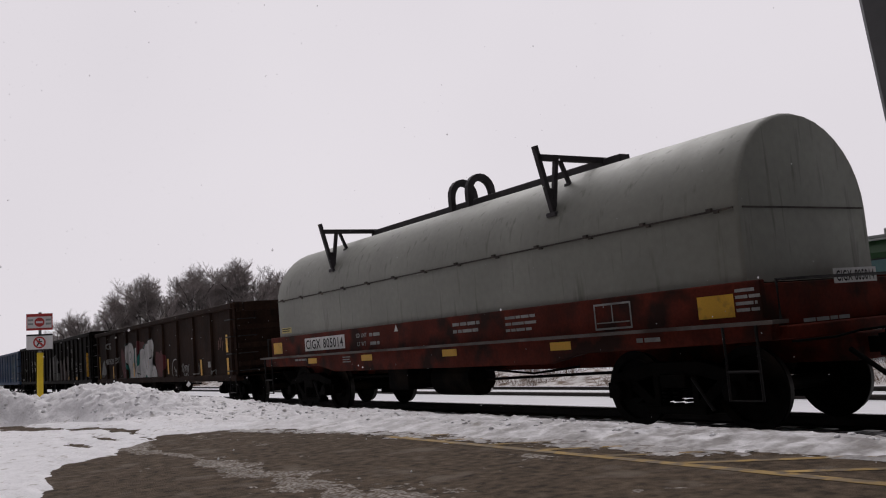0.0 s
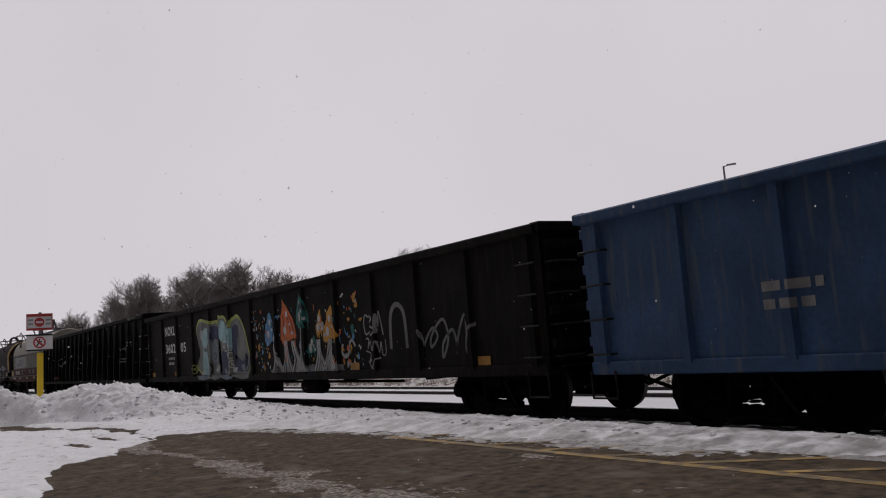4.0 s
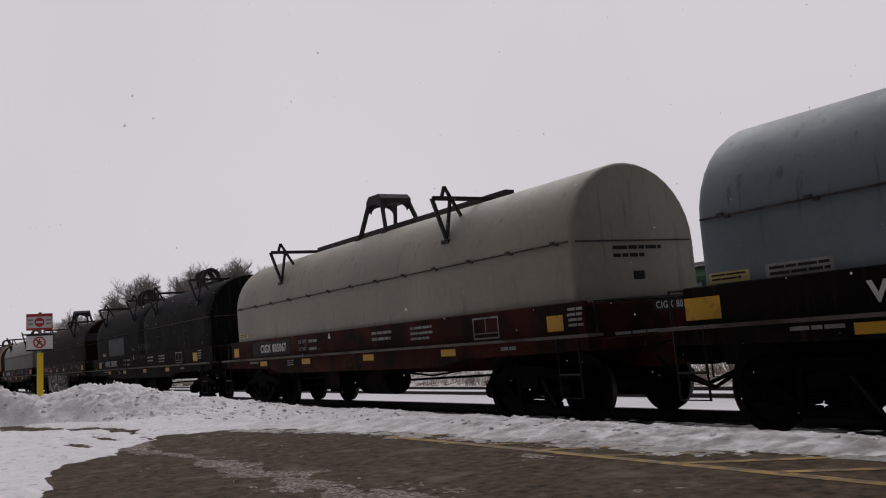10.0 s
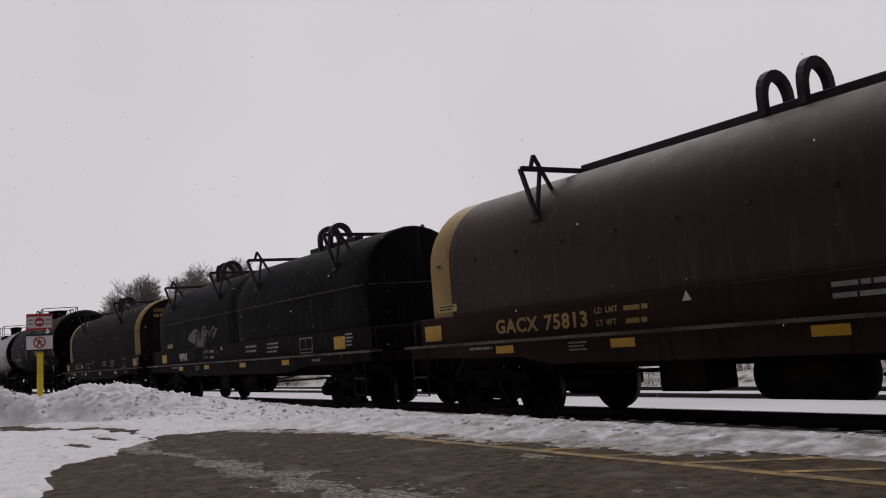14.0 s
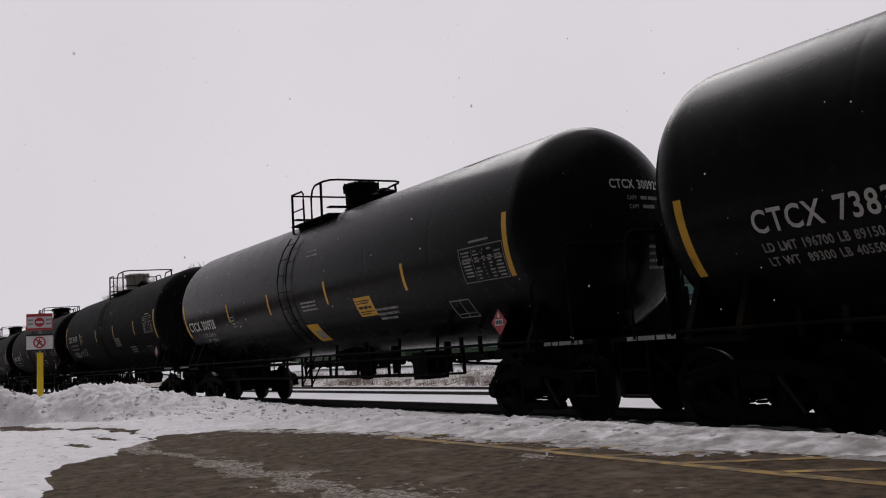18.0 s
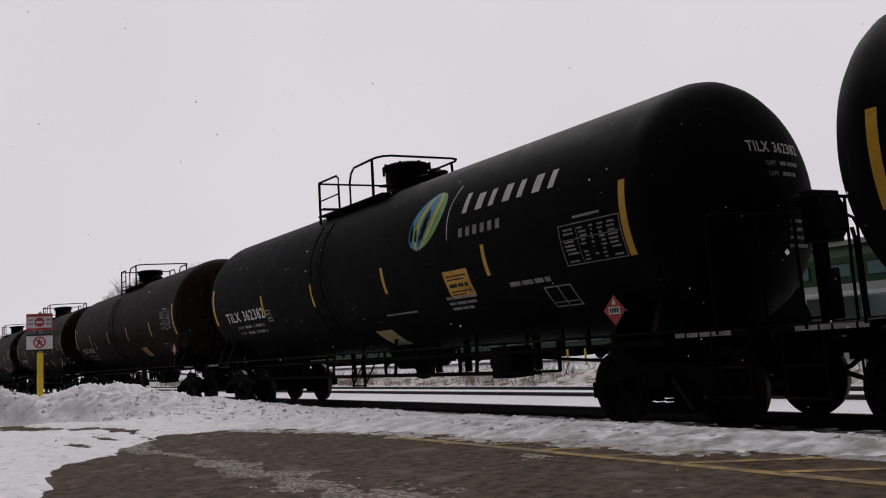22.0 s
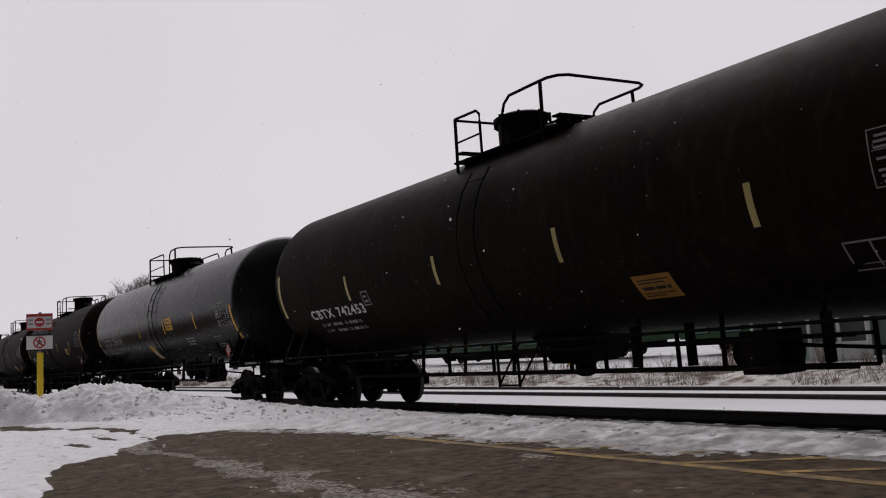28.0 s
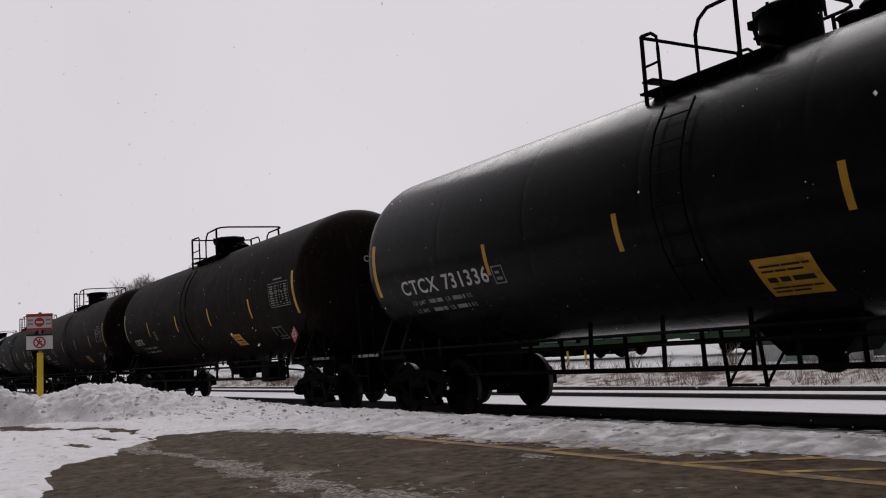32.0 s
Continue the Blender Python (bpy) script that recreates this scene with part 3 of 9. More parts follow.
def tank_saddle_mesh():
    """Web plate that carries the tank on the bolster."""
    bm = bmesh.new()
    extrude_x(bm, [(-1.45, 1.06), (-1.48, 1.16), (-1.20, 1.75), (-1.02, 1.62), (-0.5, 1.25), (0.5, 1.25), (1.02, 1.62), (1.20, 1.75), (1.48, 1.16), (1.45, 1.06), (0.0, 1.0)], -0.04, 0.04)
    return mesh_of("saddle", bm, M["truck"])


def tank_platform_end_mesh():
    bm = bmesh.new()
    box(bm, 8.02, 8.62, -1.42, 1.42, 1.08, 1.13)
    box(bm, 8.60, 8.64, -1.42, 1.42, 0.98, 1.14)
    for y in (-1.38, 1.38):
        for x in (8.08, 8.55):
            tube(bm, [(x, y, 1.08), (x, y, 0.42)], 0.018)
        for z in (0.42, 0.74):
            tube(bm, [(8.08, y, z), (8.55, y, z)], 0.018)
    return mesh_of("end_platform", bm, M["truck"])


def tank_rail_mesh():
    """Handrail bent round the end of the tank."""
    bm = bmesh.new()
    for y in (-1, 1):
        tube(bm, [(8.22, y * 1.42, 1.10), (8.22, y * 1.42, 2.28), (8.20, y * 1.38, 2.39), (8.20, y * 1.26, 2.42)], 0.02)
        tube(bm, [(7.55, y * 1.50, 1.12), (7.55, y * 1.50, 1.9), (7.6, y * 1.45, 2.0)], 0.02)
    tube(bm, [(8.20, -1.26, 2.42), (8.20, 1.26, 2.42)], 0.02)
    for y in (-0.55, 0.55):
        tube(bm, [(8.22, y, 1.10), (8.20, y, 2.42)], 0.018)
    return mesh_of("end_handrail", bm, M["truck"])


def tank_hand_brake_mesh(top):
    """Geared hand brake on its post at the end of the car: housing, wheel and the chain guard below."""
    bm = bmesh.new()
    box(bm, 8.26, 8.44, 0.22, 0.78, top - 0.62, top)
    box(bm, 8.22, 8.30, 0.42, 0.60, 1.10, top - 0.55)
    box(bm, 8.30, 8.40, 0.40, 0.66, 1.14, 1.75)
    lathe(bm, [(8.44, 0.05), (8.47, 0.27), (8.51, 0.29), (8.53, 0.25), (8.53, 0.05)], 20, "x", (0, 0.50, top - 0.34))
    beam(bm, (8.26, 0.50, top - 0.1), (7.9, 0.50, top - 0.1), 0.06, 0.08)
    tube(bm, [(8.36, 0.5, 1.75), (8.36, 0.5, top - 0.6)], 0.03)
    return mesh_of("hand_brake", bm, M["truck"], bevel=0.015)


def tank_side_rail_mesh():
    bm = bmesh.new()
    for y in (-1.47, 1.47):
        tube(bm, [(-8.0, y, 1.16), (8.0, y, 1.16)], 0.022, 6)
    for x in (-6.4, -5.9, 5.9, 6.4):
        for y in (-1.44, 1.44):
            beam(bm, (x, y, 1.02), (x, y, 1.3), 0.05, 0.05)
    return mesh_of("side_handrail", bm, M["truck"])


def tank_running_board_mesh():
    """Walkway frame hung under the tank between the trucks."""
    bm = bmesh.new()
    for y in (-1.36, -1.02):
        for z in (0.72, 1.02):
            tube(bm, [(-5.3, y, z), (5.3, y, z)], 0.02, 5)
    for i in range(9):
        x = -5.0 + i * 1.25
        beam(bm, (x, -1.36, 0.70), (x - 0.05, -1.26, 1.36), 0.05, 0.03)
        beam(bm, (x + 0.3, -1.02, 0.72), (x + 0.3, -1.02, 1.15), 0.05, 0.03)
    for x in (-0.36, 0.12):
        tube(bm, [(x + 0.04, -1.40, 0.54), (x - 0.06, -1.33, 1.16)], 0.024, 5)
        tube(bm, [(x + 0.04, -1.40, 0.56), (x + 0.34, -1.20, 1.16)], 0.016, 5)
    tube(bm, [(-0.32, -1.40, 0.56), (0.16, -1.40, 0.56)], 0.016, 5)
    return mesh_of("running_board", bm, M["truck"])


def tank_outlet_mesh():
    bm = bmesh.new()
    extrude_y(bm, [(-0.85, 1.25), (-0.35, 0.78), (0.35, 0.78), (0.85, 1.25)], -0.35, 0.35)
    lathe(bm, [(0.56, 0.07), (0.60, 0.16), (0.74, 0.16), (0.80, 0.24), (1.0, 0.24)], 18, "z")
    return mesh_of("bottom_outlet", bm, M["truck"])


def tank_brake_mesh():
    bm = bmesh.new()
    lathe(bm, [(3.45, 0.08), (3.52, 0.19), (4.2, 0.19), (4.27, 0.08)], 16, "x", (0, -0.75, 0.86))
    box(bm, 3.72, 4.22, -1.05, -0.62, 0.63, 1.1)
    for x in (2.0, 2.9, 4.7):
        box(bm, x, x + 0.09, -1.0, -0.9, 0.74, 1.25)
    tube(bm, [(-5.6, -0.5, 1.02), (3.5, -0.6, 0.98)], 0.03)
    tube(bm, [(4.2, -0.72, 0.92), (5.6, -0.4, 0.80)], 0.025)
    return mesh_of("brake_gear", bm, M["truck"], bevel=0.01)


def tank_walk_mesh(x0, x1):
    """Grated platform round the manway: a narrow walk on each side and a step across each end."""
    bm = bmesh.new()
    for y in (-0.80, 0.80):
        box(bm, x0, x1, y - 0.15, y + 0.15, 4.10, 4.13)
        for k in range(4):
            x = x0 + 0.15 + (x1 - x0 - 0.3) * k / 3
            beam(bm, (x, y, 4.11), (x, y * 0.97, 3.97), 0.05, 0.05)
    for x in (x0 + 0.10, x1 - 0.10):
        box(bm, x - 0.09, x + 0.09, -0.90, 0.90, 4.258, 4.285)
    return mesh_of("roof_platform", bm, M["truck"])


RAIL_TOP = 4.84


def tank_rail_rear_mesh(a, stop):
    """Safety rail at the rear end of the roof platform: a post and a drooping loop on each side, and a bar across."""
    bm = bmesh.new()
    top = RAIL_TOP
    for y in (-0.92, 0.92):
        tube(bm, [(a, y * 1.03, 3.95), (a, y, top)], 0.028, 6)
        tube(bm, [(a, y, top), (stop - 0.10, y, top - 0.01), (stop - 0.02, y, top - 0.08), (stop, y * 1.02, top - 0.22), (stop, y * 1.03, 3.98)], 0.022, 6)
        tube(bm, [(a, y, top - 0.40), (stop, y * 1.02, top - 0.40)], 0.016, 6)
    tube(bm, [(a, -0.92, top - 0.02), (a, 0.92, top - 0.02)], 0.022, 6)
    return mesh_of("railing", bm, M["truck"])


def tank_rail_front_mesh(gate, right):
    """Safety rail round the front of the roof platform: one bent bar from gate to gate, with a post on each side."""
    bm = bmesh.new()
    top = RAIL_TOP
    half = [(gate, -0.948, 3.98), (gate, -0.93, top - 0.26), (gate + 0.06, -0.92, top - 0.10), (gate + 0.20, -0.92, top - 0.01), (right, -0.92, top),
            (right + 0.16, -0.91, top), (right + 0.30, -0.84, top), (right + 0.37, -0.70, top)]
    tube(bm, half + [(x, -y, z) for x, y, z in half[::-1]], 0.023, 6)
    for y in (-0.92, 0.92):
        tube(bm, [(right, y * 1.03, 3.98), (right, y, top)], 0.028, 6)
    return mesh_of("railing", bm, M["truck"])


def tank_dome_mesh(mat, h=0.0):
    """Manway drum with a flanged lid, hinge lugs and eye bolts."""
    bm = bmesh.new()
    lathe(bm, [(4.16, 0.50), (4.24, 0.54), (4.30, 0.48), (4.50 + h, 0.48), (4.52 + h, 0.54), (4.58 + h, 0.54), (4.62 + h, 0.44), (4.64 + h, 0.2)], 28, "z")
    for k in range(8):
        a = math.pi * 2 * k / 8
        tube(bm, [(0.53 * math.cos(a), 0.53 * math.sin(a), 4.44 + h), (0.53 * math.cos(a), 0.53 * math.sin(a), 4.61 + h)], 0.028, 6)
    box(bm, -0.72, -0.50, -0.10, 0.10, 4.50 + h, 4.60 + h)
    beam(bm, (-0.68, 0.0, 4.56 + h), (-0.60, 0.0, 4.30 + h), 0.07, 0.05)
    return mesh_of("manway", bm, mat, smooth=True)


def tank_valve_mesh(r, h):
    bm = bmesh.new()
    lathe(bm, [(4.2, r), (4.28 + h * 0.6, r), (4.3 + h * 0.7, r * 1.2), (4.28 + h, r * 0.8)], 14, "z")
    return mesh_of("valve", bm, M["truck"], smooth=True)


def tank_ladder_mesh():
    bm = bmesh.new()
    side = on_tank(T_R + 0.07, T_Z)
    for x in (-1.18, -0.72):
        tube(bm, [side(x, 1.35 + 0.36 * k) for k in range(8)], 0.014, 6)
    return mesh_of("ladder", bm, M["truck"])


def tank_rung_mesh():
    bm = bmesh.new()
    tube(bm, [(-1.18, 0, 0), (-0.72, 0, 0)], 0.010, 5)
    return mesh_of("rung", bm, M["truck"])


def placard(car, x, z, side):
    """Hazard diamond in its holder."""
    d = 0.19
    bm = bmesh.new()
    put_blob(bm, [(x, z - d), (x + d, z), (x, z + d), (x - d, z)], side)
    holder = part("placard", bm, M["red_paint"], car, "red and white hazard diamond")
    s2 = lambda u, v: side(u, v) + Vector((0, -0.004, 0))
    bm = bmesh.new()
    put_blob(bm, [(x - 0.10, z - 0.045), (x + 0.10, z - 0.045), (x + 0.10, z + 0.045), (x - 0.10, z + 0.045)], s2)
    put_blob(bm, [(x - 0.04, z + 0.07), (x + 0.04, z + 0.07), (x, z + 0.15)], s2)
    part("placard_panel", bm, M["white"], holder)
    s3 = lambda u, v: side(u, v) + Vector((0, -0.008, 0))
    marks("placard_print", M["grime"], holder, s3, [("p", x - 0.075 + 0.04 * k, x - 0.05 + 0.04 * k, z - 0.028, z + 0.028) for k in range(4)])


def bars(u, v, rows, h, gap, rnd):
    """Small print that cannot be read: short bars in rows."""
    out = []
    for k, w in enumerate(rows):
        x = u
        while x < u + w:
            l = min(u + w - x, rnd.uniform(0.10, 0.28))
            if l > 0.03:
                out.append(("p", x, x + l, v - k * (h + gap), v - k * (h + gap) + h))
            x += l + h * 0.5
    return out


def tank_car(spec):
    rnd = random.Random(spec["seed"])
    car = thing("tank_car", spec["label"], "tank car", "tank cars of the freight train")
    black = spec.get("paint", "tank_black")
    rear, front = spec.get("ends", (0.45, 0.0))
    lift = spec.get("lift", 0.03 if spec["marks"][:2] == "CB" else 0.0)
    zc = T_Z + lift
    tank = part("tank", shared(("shell", black, rear, front, lift), lambda: tank_shell_mesh(M[black], rear, front, lift)), None, car)
    for rz in (0, 180):
        part("stub_sill", shared("stub", tank_sill_mesh), None, car, at=pose(front if not rz else -rear, 0, 0, 0, 0, rz))
        for x in (6.66, 7.34):
            part("saddle", shared("saddle", tank_saddle_mesh), None, car, at=pose((x + front) if not rz else -(x + rear), 0, 0))
        part("end_platform", shared("tplat", tank_platform_end_mesh), None, car, at=pose(front if not rz else -rear, 0, 0, 0, 0, rz))
        part("end_handrail", shared("trail", tank_rail_mesh), None, car, at=pose(front if not rz else -rear, 0, 0, 0, 0, rz))
    part("side_handrail", shared("tside", tank_side_rail_mesh), None, car)
    part("running_board", shared("tboard", tank_running_board_mesh), None, car)
    part("bottom_outlet", shared("tout", tank_outlet_mesh), None, car)
    part("brake_gear", shared("tbrake", tank_brake_mesh), None, car)
    ring = spec.get("ring", (-1.56, -0.86, -0.28, 0.66))
    part("roof_platform", shared(("twalk", ring), lambda: tank_walk_mesh(ring[0] - 0.1, ring[3] + 0.35)), None, car, at=pose(0, 0, lift))
    part("railing", shared(("rail_rear", ring[:2]), lambda: tank_rail_rear_mesh(*ring[:2])), None, car, at=pose(0, 0, lift))
    part("railing", shared(("rail_front", ring[2:]), lambda: tank_rail_front_mesh(*ring[2:])), None, car, at=pose(0, 0, lift))
    dome, tall = spec.get("dome", "truck"), spec.get("tall", 0.19)
    wide = spec.get("wide", {"CT": 0.74, "CB": 0.86}.get(spec["marks"][:2], 0.9) if dome == "truck" else 0.88)
    part("manway", shared(("tdome", dome, tall), lambda: tank_dome_mesh(M[dome], tall)), None, car, at=pose(spec.get("dome_x", -0.95), 0, lift) @ Matrix.Diagonal((wide, wide, 1, 1)))
    for x, r, h in ((0.76, 0.15, 0.18), (1.02, 0.13, 0.24), (1.26, 0.11, 0.16)):
        part("valve", shared(("tvalve", r), lambda: tank_valve_mesh(r, h)), None, car, at=pose(spec.get("dome_x", -0.95) + x, 0, lift))
    ladder = part("ladder", shared("tladder", tank_ladder_mesh), None, car, at=pose(spec.get("step_x", -0.55) + 0.95, 0, lift))
    for k in range(7):
        part("rung", shared("trung", tank_rung_mesh), None, ladder, at=Matrix.Translation(on_tank(T_R + 0.07, T_Z)(0, 1.5 + 0.36 * k)))
    side = on_tank(T_R + 0.005, zc)
    # reflectors along the waist
    stripe, wz = spec.get("stripe", "yellow"), spec.get("wz", 2.15)
    for x in (spec.get("first", -4.75) if spec["marks"][:2] == "CB" else -4.35, -1.62, 1.38, 4.45):
        me = shared(("stripe", stripe, x, wz, lift), lambda: stripe_mesh(side, x, wz, wz + 0.47, 0.085, M[stripe]))
        part("reflector", me, None, tank)
    for x, z in ((-7.22 - rear, spec.get("ez", 2.1)), (7.15 + front, spec.get("fz", 2.08))):
        tone = "pale_yellow" if x < 0 and black == "tank_brown" else "yellow"
        me = shared(("estripe", x, z, lift, tone), lambda: stripe_mesh(side, x, z, z + 0.93, 0.11, M[tone]))
        part("reflector", me, None, tank)
    big = spec.get("big", 0.21 if spec["marks"][:2] == "CB" else 0.25)
    ink = M[spec.get("ink", "white")]
    mz = spec.get("mz", 1.90)
    mx = spec.get("mx", -6.9)
    items = [("w", spec["marks"], big, mx, mx + (spec.get("mw", 2.2 if spec["marks"][:2] == "CB" else 2.5) if len(spec["marks"]) > 6 else 1.0), mz, 0.006)]
    marks("lettering", ink, tank, side, items)
    if "loads" in spec:
        marks("weight_stencil", M["grime_white"], tank, side, [("w", line, 0.105, mx + spec.get("loads_x", 0.02), mx + spec.get("loads_x", 0.02) + w, mz - 0.22 - 0.17 * k, 0.004) for k, (line, w) in enumerate(spec["loads"])])
    else:
        wx = mx + spec.get("wx", 0.14 if spec["marks"][:2] == "CT" else 0.5)
        items = []
        for k, word in enumerate(("LD LMT", "LT WT")):
            z = mz - 0.2 - 0.165 * k
            items += [("w", word, 0.075, wx, wx + 0.42 - 0.06 * k, z, 0.002), ("w", "LB", 0.075, wx + 1.02, wx + 1.15, z, 0.002), ("w", "KG", 0.075, wx + 1.62, wx + 1.75, z, 0.002)]
            items += bars(wx + 0.52, z, (0.4,), 0.07, 0.0, rnd) + bars(wx + 1.22, z, (0.34,), 0.07, 0.0, rnd)
        marks("weight_stencil", M["grime_white"], tank, side, items)
    bx, bz = spec.get("box", (-4.28, 2.0))
    marks("test_box", M["grime_white"], tank, side, [("f", bx, bx + 0.26, bz, bz + 0.28, 0.02), ("p", bx + 0.06, bx + 0.2, bz + 0.06, bz + 0.11), ("p", bx + 0.06, bx + 0.16, bz + 0.16, bz + 0.20)])
    # data panel of closely printed rows
    px, pz = (5.78 + front, 2.30) if spec["marks"][:2] == "CB" else (5.95 + front + spec.get("shift", 0.0), 2.08)
    items = [("f", px, px + 1.12, pz, pz + 0.54, 0.013)]
    for k in range(9):
        z = pz + 0.04 + 0.052 * k
        for c0, c1 in ((0.05, 0.30), (0.36, 0.52), (0.57, 0.66), (0.71, 0.84), (0.88, 1.07)):
            if rnd.random() < 0.9:
                items.append(("p", px + c0 + 0.04 * rnd.random(), px + c1 - 0.06 * rnd.random(), z, z + 0.024))
    items += [("p", px + 0.33, px + 0.337, pz + 0.03, pz + 0.5), ("p", px + 0.03, px + 1.09, pz + 0.335, pz + 0.343), ("p", px + 0.3, px + 0.8, pz + 0.60, pz + 0.63)]
    marks("data_panel", M["grime_white"], tank, side, items)
    ix = spec.get("ix", 5.25 if spec["marks"][:2] == "CB" else 5.5)
    marks("inspection_box", M["grime_white"], tank, side, [("f", ix, ix + 0.55, 1.48, 1.84, 0.02), ("p", ix + 0.27, ix + 0.29, 1.52, 1.82), ("p", ix + 0.03, ix + 0.52, 1.56, 1.575)])
    if black != "tank_brown":
        marks("small_print", M["grime_white"], tank, side, bars(3.1, 1.86, (0.8, 0.75, 0.6), 0.05, 0.05, rnd))
    if spec.get("tag", True):
        col = spec.get("tagcol", "yellow")
        x, z = spec.get("tagx", 2.42), spec.get("tagz", 1.42)
        w, h = spec.get("tagw", 0.62), spec.get("tagh", 0.38)
        lab = marks("warning_panel", M[col], tank, side, [("p", x, x + w, z, z + h)])
        s2 = on_tank(T_R + 0.009, zc)
        marks("panel_print", M["grime"], lab, s2, bars(x + 0.06, z + h * 0.78, (w - 0.12, w - 0.2), h * 0.05, h * 0.07, rnd) + bars(x + 0.08, z + h * 0.40, (w - 0.16,), h * 0.13, 0.0, rnd) + bars(x + 0.06, z + h * 0.22, (w - 0.12, w - 0.3), h * 0.05, h * 0.06, rnd))
    for kind in spec.get("extra", ()):
        kind(car, tank, side)
    if spec.get("placard", True):
        placard(car, *spec["plac"] if "plac" in spec else ((6.85, 1.66) if spec["marks"][:2] == "CB" else (6.95, 1.47)), on_flat(-1.46))
    # marks on the end of the tank
    bm = bmesh.new()
    ev = 0.33 if spec["marks"][:2] == "CB" else 0.52
    end = lambda u, v: Vector((end_x(u, v) + front + 0.006, u, zc + v))
    put_fit(bm, spec["marks"], 0.135, -0.28, 0.80 if len(spec["marks"]) > 6 else 0.2, ev, end, 0.004)
    part("end_lettering", bm, M["white"], tank)
    bm = bmesh.new()
    put_fit(bm, "CAPY", 0.06, 0.0, 0.2, ev - 0.17, end, 0.002)
    put_fit(bm, "CAPY", 0.06, 0.02, 0.22, ev - 0.30, end, 0.002)
    for it in bars(0.28, ev - 0.165, (0.42,), 0.05, 0.07, rnd) + bars(0.3, ev - 0.295, (0.3,), 0.05, 0.07, rnd) + bars(0.35, -0.35, (0.5, 0.6, 0.45, 0.5), 0.04, 0.06, rnd):
        put_patch(bm, *it[1:], end)
    tagged(part("end_print", bm, M["grime_white"], tank), kind="stuff")
    peak = 3.10 if spec["marks"][:2] == "NA" else 2.68
    part("hand_brake", shared(("thand", peak), lambda: tank_hand_brake_mesh(peak)), None, car, at=pose(front, 0, 0))
    # stencilled bars along the end sills, and two dark reflections painted low on the tank
    for x0 in (7.62 + front, -8.35 - rear):
        marks("sill_stencil", M["grime_white"], car, on_flat(-1.425), bars(x0, 1.085, (0.78,), 0.05, 0.0, rnd))
    for x0 in (4.75, 5.7):
        bm = bmesh.new()
        put_stroke(bm, [(x0, 1.22), (x0 + 0.34, 1.42), (x0 + 0.66, 1.64)], 0.07, on_tank(T_R + 0.012, zc))
        part("strap", bm, M["truck"], tank)
    for x in (-7.0 - rear * 0.6, 7.0 + front * 0.6):
        add_truck(car, x)
    add_couplers(car, 8.55 + front, 8.55 + rear)
    return car


def end_x(u, v):
    q = max(0.0, 1 - (u * u + v * v) / T_R ** 2)
    return T_L + 0.72 * math.sqrt(q)


def stripe_mesh(side, x, z0, z1, w, mat):
    bm = bmesh.new()
    put_patch(bm, x - w / 2, x + w / 2, z0, z1, side, nv=6)
    return mesh_of("reflector", bm, mat)


# ---- gondolas ----
G_Y, G_TOP, G_BOT = 1.60, 2.74, 0.70


